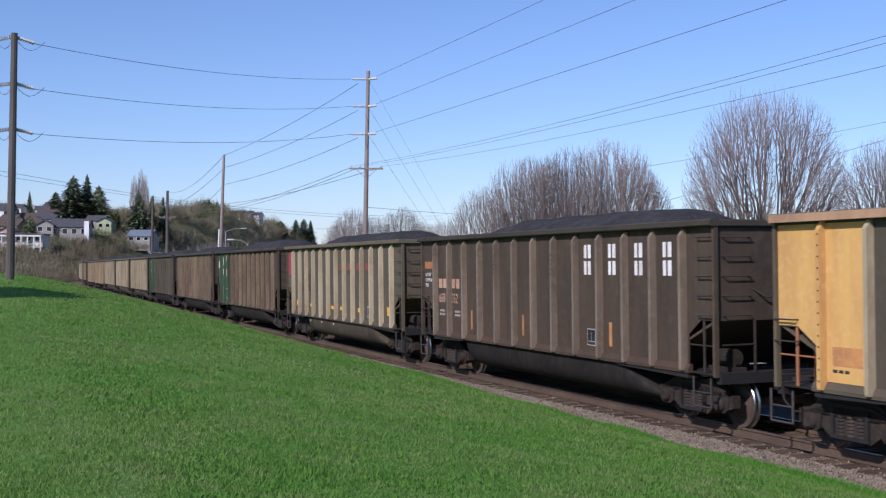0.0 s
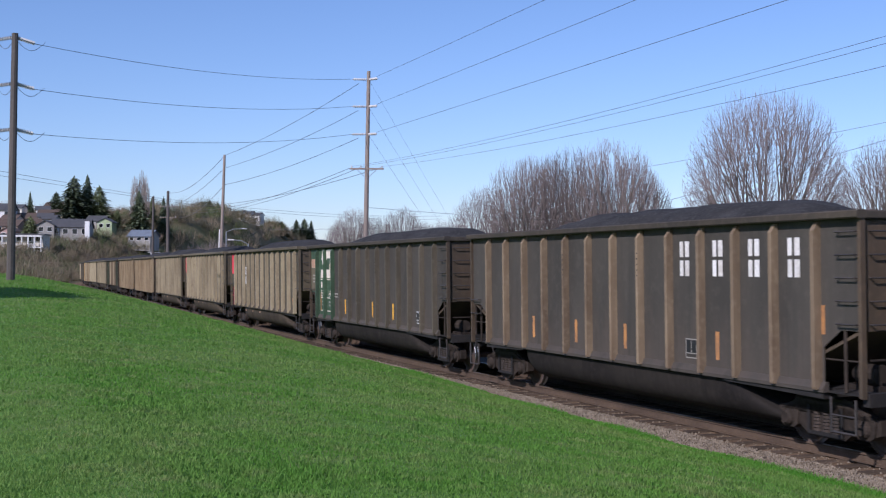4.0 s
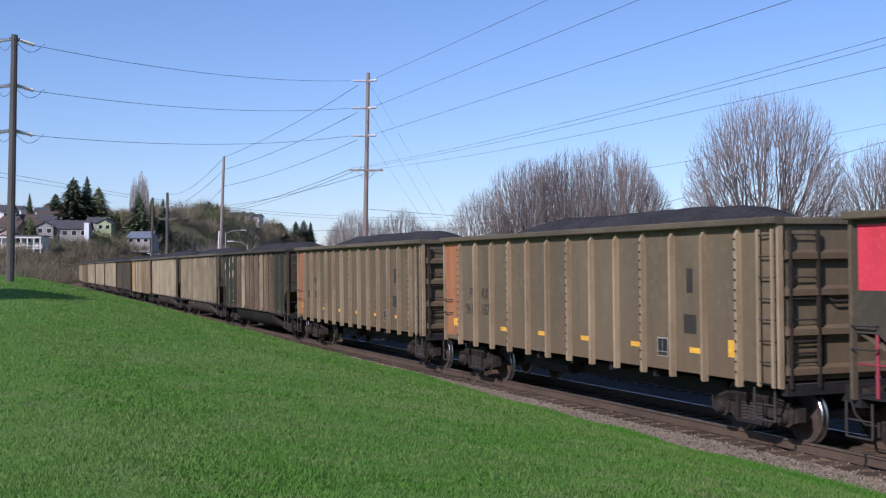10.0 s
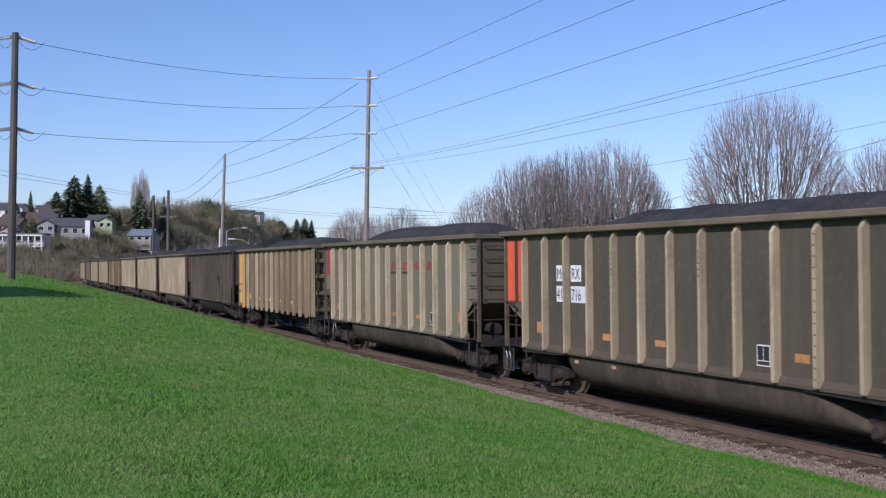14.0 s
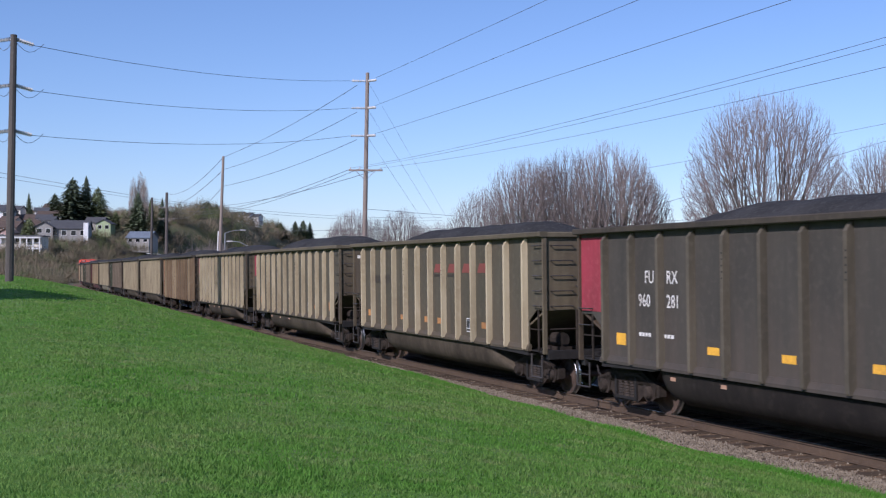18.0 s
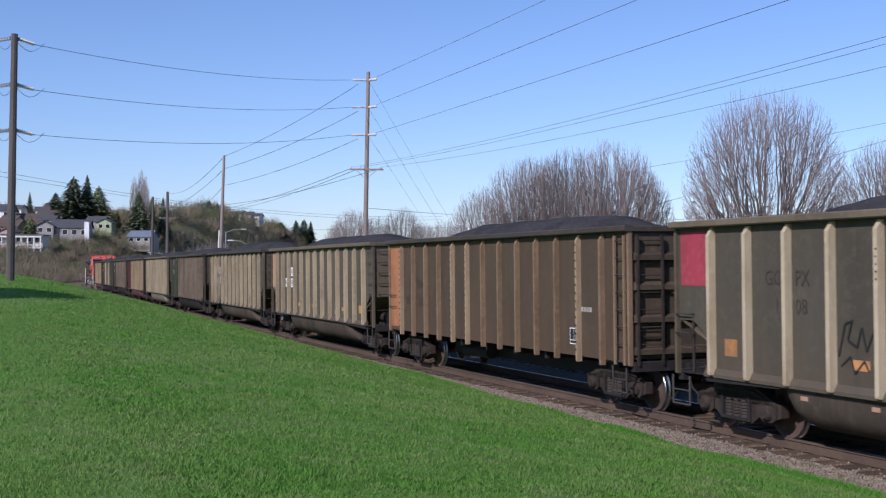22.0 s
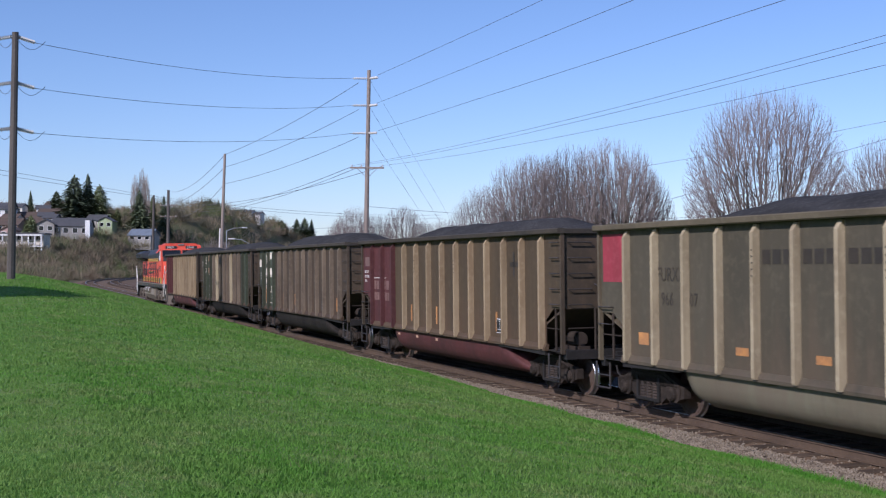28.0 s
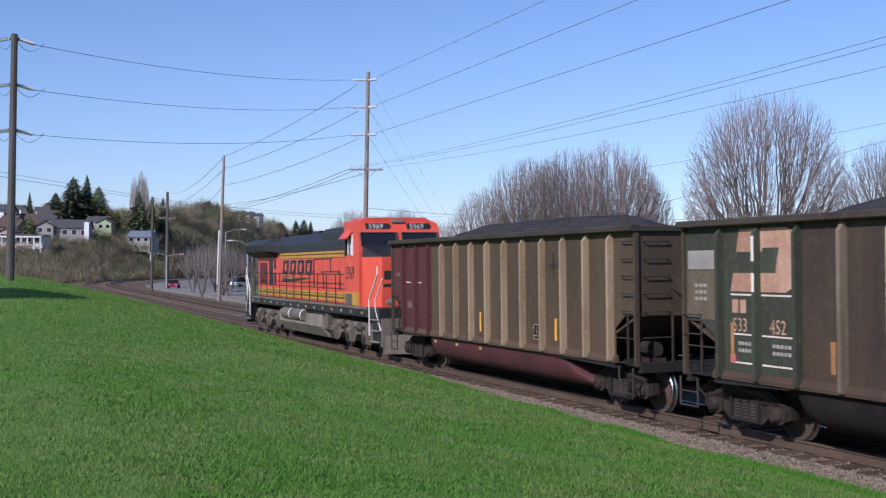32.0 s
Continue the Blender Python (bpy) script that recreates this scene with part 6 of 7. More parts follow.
add_car(3, "tub_coal_car", "rusty brown coal car with dull green ends and a faded emblem", BROWN, 1,
        [emblem("logo_peach", "dull_green", "letter_dull", number=("533", "631")), reflect("orange", ((2, 0.3, 0), (4, 0.7, 0)), True), stencil(9), patch("dull_green", RIBS[11] - 0.3, RIBS[12], 1.1, 3.62), patch("dull_green", RIBS[2] + 0.2, RIBS[2] + 0.75, 1.62, 1.85), rib_marks],
        end_ribs=(0, 1, 2, 11, 12), end_rib="dull_green", pale_ribs=(4, 8), bolted=(4, 8))
add_car(4, "tub_coal_car", "brownish grey coal car with an orange-red striped end", GREY, 2,
        [patch("orange_patch", -7.25, -6.28, 2.1, 3.58), lambda c: part("painted_stripe", Geo().box(-6.84, -6.67, -1.537, -1.534, 2.1, 3.58), "letter_faint", c), owner("MQ", "RX", "41", "716"), reflect("orange"), stencil(8), tub_tags(2)],
        bolted=(10, 12))
add_car(5, "tub_coal_car", "pale grey coal car with faded red side letters", PALE, 3,
        [patch("crimson"), swoosh, reflect("orange", ((0, 0.3, 0.22), (3, 0.35, 0.12), (6, 0.2, 0.12), (8, 0.3, 0.12), (11, 0.5, 0.3))), stencil(9), lambda c: plate("sticker", 5.9, 5.87, 1.7, 1.85, "pink", c)])
add_car(6, "flat_bottom_coal_car", "dusty tan coal hopper with an ochre yellow end", TAN, 0,
        [patch("yellow_end", -7.31, -6.26, 1.14, 3.62), owner("FU", "RX", "963", "818", "letter_faint", None, 1, 0.40, 2.36, 1.83, 0.14), reflect("yellow", ((1, 0.25, 0.25), (3, 0.3, 0.12), (5, 0.3, 0.12), (7, 0.3, 0.12), (9, 0.3, 0.12))), stencil(10)],
        end_ribs=(0,), end_rib="yellow_end", bolted=(0, 1, 3, 5, 6, 9), pale_ribs=(1, 3, 5, 6))
add_car(7, "tub_coal_car", "dark grey coal car with a crimson end panel", DARK, 1,
        [patch("crimson", -7.28, -6.28, 2.04, 3.6), owner("FU", "RX", "960", "281", "white", None), reflect("yellow", ((0, 0.35, 0.24), (3, 0.4, 0.14), (5, 0.4, 0.14), (7, 0.4, 0.14), (11, 0.5, 0.26))), stencil(9),
         lambda c: bars(-4.95, -4.5, 1.62, 0.07, "white", c, 4), lambda c: bars(-4.2, -3.7, 1.62, 0.07, "white", c, 4), tub_tags(2)])
add_car(8, "tub_coal_car", "pale grey coal car with a brown end and red side letters", PALE, 2,
        [patch("brown_panel", -7.28, -6.28, 2.04, 3.6), swoosh, reflect("orange", ((0, 0.35, 0.2), (3, 0.4, 0.14), (5, 0.4, 0.16), (6, 0.4, 0.16), (9, 0.4, 0.16))), stencil(8), lambda c: bars(-6.97, -6.62, 3.3, 0.1, "white", c, 2),
         lambda c: bars(-5.1, -4.5, 2.5, 0.24, "letter_faint", c, 2), lambda c: bars(-4.2, -3.6, 2.5, 0.24, "letter_faint", c, 2)], panel="grey_panel")
add_car(9, "tub_coal_car", "pale grey coal car with a crimson end panel", PALE, 3,
        [patch("crimson"), owner("GG", "PX", "1", "30", "letter_faint", None), reflect("orange", ((0, 0.3, 0.3), (3, 0.4, 0.16), (9, 0.4, 0.14), (11, 0.4, 0.3))), stencil(8), tub_tags(3)], panel="grey_panel", bolted=(2,))
add_car(10, "tub_coal_car", "pale grey coal car with a red end panel and scrawled paint", PALE, 0,
        [patch("crimson"), owner("GG", "PX", "1", "08", "letter_faint", None), reflect("orange", ((0, 0.3, 0.3), (3, 0.4, 0.16), (6, 0.4, 0.16), (11, 0.4, 0.3))), stencil(9), tub_tags(3),
         lambda c: part("scrawl", Geo().path([(-2.95, -1.54, 1.6), (-2.8, -1.54, 2.1), (-2.65, -1.54, 2.15), (-2.75, -1.54, 1.85), (-2.55, -1.54, 1.75), (-2.45, -1.54, 2.05), (-2.35, -1.54, 1.7), (-2.2, -1.54, 2.0), (-2.1, -1.54, 1.75)], 0.018, 4), "letter_black", c, "black scrawled paint"),
         lambda c: part("scrawl", Geo().path([(-2.9, -1.54, 1.45), (-2.7, -1.54, 1.6), (-2.6, -1.54, 1.35), (-2.4, -1.54, 1.55), (-2.3, -1.54, 1.4)], 0.016, 4), "letter_black", c, "black scrawled paint")], panel="grey_panel")
add_car(11, "flat_bottom_coal_car", "rust-brown coal hopper with an orange end", RUST, 1,
        [patch("orange_end", -7.31, -6.2, 1.14, 3.62), owner("FU", "RX", "961", "115", "letter_faint", None, 1, 0.40, 2.36, 1.83, 0.14), lambda c: [plate("reflector", RIBS[b] + 0.8, RIBS[b] + 0.88, 1.45, 1.95, "orange", c) for b in (2, 5, 8)], stencil(10),
         lambda c: bars(5.2, 5.7, 2.0, 0.1, "letter_dull", c, 4)], pale_ribs=(0, 4, 5, 11), bolted=(0, 4, 5, 11), pale="tan_rib")
add_car(12, "tub_coal_car", "grey coal car with a faded peach end", GREY, 2,
        [patch("peach_end", -7.28, -6.28, 2.04, 3.6), owner("FU", "RX", "965", "429"), reflect("orange", ((0, 0.4, 0.24), (3, 0.3, 0.14), (5, 0.3, 0.14), (9, 0.3, 0.14), (11, 0.3, 0.26))), stencil(8)])
add_car(13, "tub_coal_car", "brownish grey coal car with white number boards", GREY, 3,
        [patch("maroon", -7.22, -6.3, 2.9, 3.5), owner("FU", "RX", "965", "649"), reflect("orange", ((0, 0.3, 0.26), (3, 0.3, 0.14), (6, 0.4, 0.14), (10, 0.4, 0.14), (11, 0.4, 0.26))), stencil(9, "sticker_white"), lambda c: bars(-7.05, -6.6, 3.3, 0.08, "white", c, 3)], chord="chord_dark")
add_car(14, "tub_coal_car", "rusty brown coal car with a green painted end", DEEP, 0,
        [emblem("logo_white", "dull_green", "logo_white"), reflect("orange", ((3, 0.3, 0), (9, 0.8, 0), (11, 0.2, 0)), True), stencil(9, "letter_dull")], end_ribs=(0, 1, 2), end_rib="dull_green")
add_car(15, "tub_coal_car", "pale grey coal car with faded marks and a crimson end panel", GREY, 1,
        [patch("crimson"), lambda c: lettering("FURX", -5.15, 2.66, 0.38, "letter_faint", c, 0.8), lambda c: [lettering("966", -5.0, 2.2, 0.36, "letter_faint", c, 0.8), lettering("707", -4.2, 2.2, 0.36, "letter_faint", c, 0.8)],
         reflect("orange", ((0, 0.35, 0.24), (3, 0.4, 0.14), (5, 0.4, 0.14), (11, 0.4, 0.3))), lambda c: [bars(RIBS[k] + 0.12, RIBS[k] + 0.95, 2.98, 0.24, "letter_faint", c, 3) for k in (4, 5, 6)], stencil(9)],
        tub="pale_panel")
add_car(16, "tub_coal_car", "brown coal car with an oxide maroon end and tub", BROWN, 2,
        [lambda c: part("painted_panel", Geo().prism_y([(-7.3, 2.0), (-6.81, 2.0), (-6.25, 1.64), (-6.25, 1.17), (-4.15, 1.17), (-4.15, 3.62), (-7.3, 3.62)], -1.5345, -1.5305), "maroon", c, "maroon painted end"),
         lambda c: plate("painted_panel", -7.07, -6.57, 2.95, 3.25, "letter_worn", c, -1.5345), lambda c: [bars(-6.12, -5.6, 2.2, 0.28, "letter_worn", c, 2, -1.5345), bars(-5.25, -4.6, 2.2, 0.28, "letter_worn", c, 2, -1.5345), bars(-6.12, -5.6, 1.85, 0.26, "letter_worn", c, 3, -1.5345), bars(-5.25, -4.6, 1.85, 0.26, "letter_worn", c, 3, -1.5345), bars(-6.17, -4.6, 2.56, 0.02, "white", c, 1, -1.5345)],
         lambda c: [lettering(w, -7.12, z, 0.13, "white", c, 0.8, -1.537) for w, z in (("ROTARY", 2.72), ("COUPLER", 2.57), ("END", 2.42))],
         reflect("orange", ((3, 0.4, 0), (5, 0.4, 0), (9, 0.4, 0)), True), stencil(9), tub_tags(3),
         lambda c: [plate("emblem", RIBS[10] + 0.42, RIBS[10] + 0.52, 2.7, 3.3, "letter_faint", c), plate("emblem", RIBS[10] + 0.25, RIBS[10] + 0.7, 2.93, 3.05, "letter_faint", c)]],
        end_ribs=(0, 1, 2), end_rib="maroon", tub="maroon_dark", panel="rust_panel", rib="tan_rib")
add_car(17, "tub_coal_car", "brown coal car with a green painted end and white emblem", DEEP, 3,
        [emblem("logo_white", "dull_green", "logo_white", number=("535", "056")), reflect("orange", ((3, 0.4, 0), (5, 0.4, 0), (11, 0.4, 0)), True), stencil(9, "letter_dull"), lambda c: plate("sticker", 5.82, 5.97, 1.3, 1.42, "pink", c)],
        end_ribs=(0, 1, 2), end_rib="dull_green")
add_car(18, "tub_coal_car", "brown coal car with dull green ends and a peach emblem", DEEP, 0,
        [emblem("logo_peach", "dull_green", "letter_dull", number=("533", "452")), reflect("orange", ((2, 0.7, 0), (4, 0.6, 0), (7, 0.6, 0)), True), stencil(10, "letter_dull"), patch("dull_green", RIBS[11] - 0.3, RIBS[12], 1.1, 3.62), lambda c: plate("sticker", -5.95, -5.8, 1.3, 1.45, "pink", c, -1.5345)],
        end_ribs=(0, 1, 2, 11, 12), end_rib="dull_green", pale_ribs=(4, 8), bolted=(4, 8))
add_car(19, "tub_coal_car", "brown coal car with a maroon end and maroon tub", BROWN, 1,
        [lambda c: part("painted_panel", Geo().prism_y([(-7.3, 2.0), (-6.81, 2.0), (-6.25, 1.64), (-6.25, 1.17), (-4.15, 1.17), (-4.15, 3.62), (-7.3, 3.62)], -1.5345, -1.5305), "maroon", c, "maroon painted end"),
         lambda c: [bars(-6.17, -5.6, 2.5, 0.03, "white", c, 1, -1.5345), bars(-5.3, -4.7, 2.5, 0.03, "white", c, 1, -1.5345), bars(-7.02, -6.62, 2.7, 0.1, "letter_worn", c, 2, -1.5345), bars(-6.02, -5.6, 1.75, 0.2, "letter_worn", c, 2, -1.5345)],
         reflect("yellow", ((5, 0.4, 0), (9, 0.5, 0)), True), stencil(8, "logo_peach"), tub_tags(3, "logo_peach"),
         lambda c: [plate("emblem", RIBS[9] + 0.42, RIBS[9] + 0.52, 2.7, 3.3, "letter_faint", c), plate("emblem", RIBS[9] + 0.25, RIBS[9] + 0.7, 2.93, 3.05, "letter_faint", c)]],
        end_ribs=(0, 1, 2), end_rib="maroon", tub="maroon_dark", panel="rust_panel", rib="tan_rib")


# ---------------------------------------------------------------- the engine at the rear of the train
MESH["loco_wheel"] = Geo().lathe_y([(0.0, -0.86), (0.12, -0.86), (0.16, -0.80), (0.42, -0.76), (0.50, -0.775), (0.533, -0.77), (0.535, -0.70), (0.565, -0.68), (0.50, -0.66), (0.14, -0.70), (0.09, -0.6),
                                    (0.09, 0.6), (0.14, 0.70), (0.50, 0.66), (0.565, 0.68), (0.535, 0.70), (0.533, 0.77), (0.50, 0.775), (0.42, 0.76), (0.16, 0.80), (0.12, 0.86), (0.0, 0.86)], (0, 0, 0), 28).mesh("wheelset")
LOCO_SETS = {}


def loco_truck(engine, x):
    fr = [(-2.55, 0.95), (-2.55, 0.62), (-2.2, 0.36), (-1.7, 0.36), (-1.3, 0.62), (-0.55, 0.62), (-0.3, 0.36), (0.3, 0.36), (0.55, 0.62), (1.3, 0.62), (1.7, 0.36), (2.2, 0.36), (2.55, 0.62), (2.55, 0.95), (2.2, 1.06), (-2.2, 1.06)]
    t = part("truck", Geo().box(-2.3, 2.3, -0.9, 0.9, 0.75, 1.0), "black", engine, "grey three-axle truck", at=(x, 0, 0))
    for sg in (-1, 1):
        part("side_frame", Geo().prism_y(fr, sg * 1.06, sg * 1.24), "loco_grey", t)
        for k, xx in enumerate((-1.95, 0.0, 1.95)):
            part("axle_box", Geo().soft_box(xx - 0.26, xx + 0.26, sg * 1.3 - 0.1, sg * 1.3 + 0.1, 0.32, 0.82, 0.06), "loco_grey", t)
            part("bearing_cap", Geo().lathe_y([(0, -0.06), (0.1, -0.05), (0.15, 0.0), (0.16, 0.1)] if sg < 0 else [(0, 0.06), (0.1, 0.05), (0.15, 0), (0.16, -0.1)], (xx, sg * 1.42, 0.533), 12), "truck", t)
        for xx in (-1.0, 1.0):
            part("brake_cylinder", Geo().tube((xx - 0.28, sg * 1.32, 0.95), (xx + 0.22, sg * 1.32, 0.95), 0.13, 0.13, 10), "loco_grey", t)
            part("coil_spring", Geo().tube((xx + 0.42, sg * 1.27, 0.55), (xx + 0.42, sg * 1.27, 0.92), 0.09, 0.09, 10), "truck", t)
            part("sand_pipe", Geo().path([(xx - 0.5, sg * 1.28, 1.2), (xx - 0.55, sg * 1.2, 0.5), (xx - 0.5, sg * 0.85, 0.2)], 0.02, 5), "truck", t)
    for k, xx in enumerate((-1.95, 0.0, 1.95)):
        w = part("wheelset", MESH["loco_wheel"], "wheel", t, at=(xx, 0, 0.533))
        LOCO_SETS.setdefault(k, []).append(w)


def locomotive():
    e = thing("locomotive", "orange-red diesel locomotive with black roof and yellow stripes", "locomotive", "coal train")
    # frame and deck
    part("frame", Geo().soft_box(-10.6, 10.5, -1.5, 1.5, 1.28, 1.62, 0.03), "loco_black", e, "black deck and side sill")
    part("deck_edge", Geo().box(-9.6, 9.3, -1.53, -1.5, 1.55, 1.64), "loco_grey", e)
    for i in range(15):
        x = -9.0 + i * 1.25
        part("reflector", Geo().box(x, x + 0.2, -1.506, -1.5, 1.38, 1.47), "orange" if i % 3 else "letter_dull", e)
    # hood
    part("hood", Geo().prism_x([(-0.98, 1.62), (0.98, 1.62), (0.98, 3.62), (-0.98, 3.62)], -9.9, 6.55), "loco_orange", e, "orange-red engine hood")
    for sg in (-1, 1):
        part("lower_stripe", Geo().box(-9.8, 6.6, sg * 1.0 - 0.014, sg * 1.0 + 0.014, 1.68, 2.02), "loco_yellow", e, "yellow stripe")
        for z in (1.79, 1.92):
            part("stripe_line", Geo().box(-9.8, 6.6, sg * 1.015 - 0.004, sg * 1.015 + 0.004, z, z + 0.025), "maroon", e, "dark red line in the yellow stripe")
        part("stripe_line", Geo().box(-5.3, 6.3, sg * 1.015 - 0.004, sg * 1.015 + 0.004, 3.47, 3.51), "maroon", e, "dark red line in the yellow stripe")
        part("upper_stripe", Geo().box(-5.3, 6.3, sg * 1.0 - 0.014, sg * 1.0 + 0.014, 3.36, 3.62), "loco_yellow", e, "yellow stripe")
    part("hood_roof", Geo().prism_x([(-1.02, 3.60), (1.02, 3.60), (1.02, 3.95), (0.7, 4.36), (-0.7, 4.36), (-1.02, 3.95)], -6.4, 6.5), "loco_black", e, "black hood roof")
    # radiator wings over the rear
    part("radiator", Geo().prism_x([(-0.98, 3.42), (0.98, 3.42), (1.52, 3.72), (1.52, 4.05), (1.1, 4.28), (-1.1, 4.28), (-1.52, 4.05), (-1.52, 3.72)], -10.75, -6.2), "loco_black", e, "black overhanging radiator wings")
    part("radiator_slope", Geo().add([(-6.2, -1.52, 3.72), (-6.2, -1.52, 4.05), (-6.2, -1.1, 4.28), (-6.2, 1.1, 4.28), (-6.2, 1.52, 4.05), (-6.2, 1.52, 3.72), (-5.2, -1.02, 3.62), (-5.2, -1.02, 3.85), (-5.2, -0.75, 4.2), (-5.2, 0.75, 4.2), (-5.2, 1.02, 3.85), (-5.2, 1.02, 3.62)],
                                     [(0, 1, 7, 6), (1, 2, 8, 7), (2, 3, 9, 8), (3, 4, 10, 9), (4, 5, 11, 10), (5, 0, 6, 11), (0, 5, 4, 3, 2, 1), (6, 7, 8, 9, 10, 11)]), "loco_black", e)
    for k in range(5):
        part("radiator_louvre", Geo().box(-10.4 + k * 0.8, -9.75 + k * 0.8, -1.535, -1.515, 3.76, 4.0), "black", e)
    part("exhaust_stack", Geo().box(-2.2, -1.0, -0.35, 0.35, 4.3, 4.5), "loco_black", e)
    part("dynamic_brake_box", Geo().prism_x([(-0.97, 3.8), (0.97, 3.8), (0.97, 4.3), (0.8, 4.48), (-0.8, 4.48), (-0.97, 4.3)], 1.6, 6.4), "loco_black", e)
    # doors and panels on the hood side
    for i, (x0, x1, z0, z1) in enumerate(((-9.6, -9.15, 2.2, 3.2), (-9.05, -8.6, 2.2, 3.2), (-8.5, -8.05, 2.2, 3.2), (-7.6, -6.9, 2.15, 3.3), (-6.6, -6.25, 2.9, 3.3), (-6.6, -6.25, 2.15, 2.75))):
        part("louvre_door", Geo().box(x0, x1, -0.998, -0.98, z0, z1), "maroon" if i != 3 else "loco_black", e)
    for i, (x0, x1, z0, z1) in enumerate(((-5.9, -4.4, 2.16, 3.3), (-4.3, -2.8, 2.16, 3.3), (-2.7, -1.2, 2.16, 3.3), (-1.1, 0.4, 2.16, 3.3), (0.6, 1.8, 2.16, 3.3), (1.95, 4.2, 2.16, 3.3), (4.35, 6.3, 2.16, 3.3))):
        part("hood_door", Geo().box(x0, x1, -0.996, -0.98, z0, z1), "loco_orange", e)
        part("door_latch", Geo().box(x1 - 0.12, x1 - 0.05, -1.01, -0.996, 2.7, 2.85), "loco_black", e)
    for (xa, za), (xb, zb) in (((0.5, 2.16), (0.5, 3.3)), ((0.5, 3.3), (3.2, 3.3)), ((1.9, 2.8), (4.25, 2.8)), ((1.9, 2.1), (1.9, 2.8)), ((4.25, 2.1), (4.25, 2.8)), ((3.0, 2.8), (3.0, 3.3))):
        part("panel_seam", Geo().tube((xa, -1.0, za), (xb, -1.0, zb), 0.022, 0.022, 5), "loco_black", e)
    # company letters on the hood as plain slanted blocks, and the wedge below them
    for k in range(4):
        x = -4.9 + k * 1.32
        part("painted_block", Geo().prism_y([(x, 2.66), (x + 1.04, 2.66), (x + 1.22, 3.28), (x + 0.18, 3.28)], -1.003, -0.998), "loco_black", e)
        part("painted_slot", Geo().prism_y([(x + 0.36, 2.80), (x + 0.72, 2.80), (x + 0.82, 3.14), (x + 0.46, 3.14)], -1.006, -1.003), "loco_orange", e)
    part("painted_wedge", Geo().prism_y([(-5.0, 2.32), (-4.8, 2.58), (0.2, 2.53), (-3.4, 2.34)], -1.003, -0.998), "loco_black", e, "black tapering wedge")
    part("painted_wedge", Geo().prism_y([(-4.8, 2.5), (-4.75, 2.54), (-0.9, 2.53), (-3.6, 2.48)], -1.006, -1.003), "loco_yellow", e)
    # cab
    part("cab", Geo().prism_y([(6.55, 1.62), (8.350, 1.62), (8.350, 3.60), (8.180, 4.20), (7.980, 4.50), (7.700, 4.58), (6.55, 4.58)], -1.5, 1.5), "loco_orange", e, "orange-red cab")
    part("cab_roof", Geo().prism_x([(-1.52, 4.43), (1.52, 4.43), (1.1, 4.70), (-1.1, 4.70)], 6.5, 7.900), "loco_orange", e)
    part("nose", Geo().prism_z([(8.300, -1.42), (9.150, -0.95), (9.150, 0.95), (8.300, 1.42)], 1.62, 3.32), "loco_orange", e, "blunt orange-red nose")
    part("nose_top", Geo().add([(8.300, -1.42, 3.32), (9.150, -0.95, 3.32), (9.150, 0.95, 3.32), (8.300, 1.42, 3.32), (8.360, -1.36, 3.68), (8.360, 1.36, 3.68)], [(0, 1, 4), (1, 2, 5, 4), (2, 3, 5), (0, 4, 5, 3), (0, 3, 2, 1)]), "loco_black", e)
    for y0, y1 in ((-1.40, -0.10), (0.10, 1.40)):
        w = part("windshield", Geo().add([(8.340, y0, 3.72), (8.340, y1, 3.72), (8.225, y1, 4.13), (8.225, y0, 4.13), (8.280, y0, 3.72), (8.280, y1, 3.72), (8.160, y1, 4.13), (8.160, y0, 4.13)],
                                         [(0, 1, 2, 3), (4, 7, 6, 5), (0, 4, 5, 1), (1, 5, 6, 2), (2, 6, 7, 3), (3, 7, 4, 0)]), "dark_glass", e, "dark windshield")
        for a, b in (((8.345, y0, 3.70), (8.345, y1, 3.70)), ((8.220, y0, 4.15), (8.220, y1, 4.15)), ((8.345, y0, 3.70), (8.220, y0, 4.15)), ((8.345, y1, 3.70), (8.220, y1, 4.15))):
            part("window_gasket", Geo().tube(a, b, 0.03, 0.03, 6), "loco_black", w)
        part("wiper", Geo().tube((8.37, (y0 + y1) / 2, 3.72), (8.30, y1 - 0.3, 4.0), 0.012, 0.012, 5), "loco_black", w)
        c = (y0 + y1) / 2
        nb = part("number_board", Geo().box(7.90, 8.13, c - 0.42, c + 0.42, 4.27, 4.49), "loco_black", e, "black number board")
        m = Matrix.Translation((8.135, c - 0.34, 4.29)) @ Matrix.Rotation(math.pi / 2, 4, "Z") @ Matrix.Rotation(math.pi / 2, 4, "X")
        part("lettering", text_mesh("5969", 0.27), "white", nb, at=m)
        part("painted_block", Geo().box(9.151, 9.156, y0 * 0.62, y0 * 0.62 + 0.5, 2.55, 2.85), "loco_black", e)
        part("ditch_light", Geo().tube((9.350, c, 1.8), (9.450, c, 1.8), 0.11, 0.12, 12), "silver", e)
    part("painted_wedge", Geo().box(9.151, 9.156, -0.9, 0.9, 2.3, 2.4), "loco_black", e)
    part("headlight", Geo().box(7.93, 8.05, -0.22, 0.22, 4.53, 4.64), "silver", e)
    lettering("5969", 6.72, 2.55, 0.66, "loco_black", e, 0.80, -1.506)
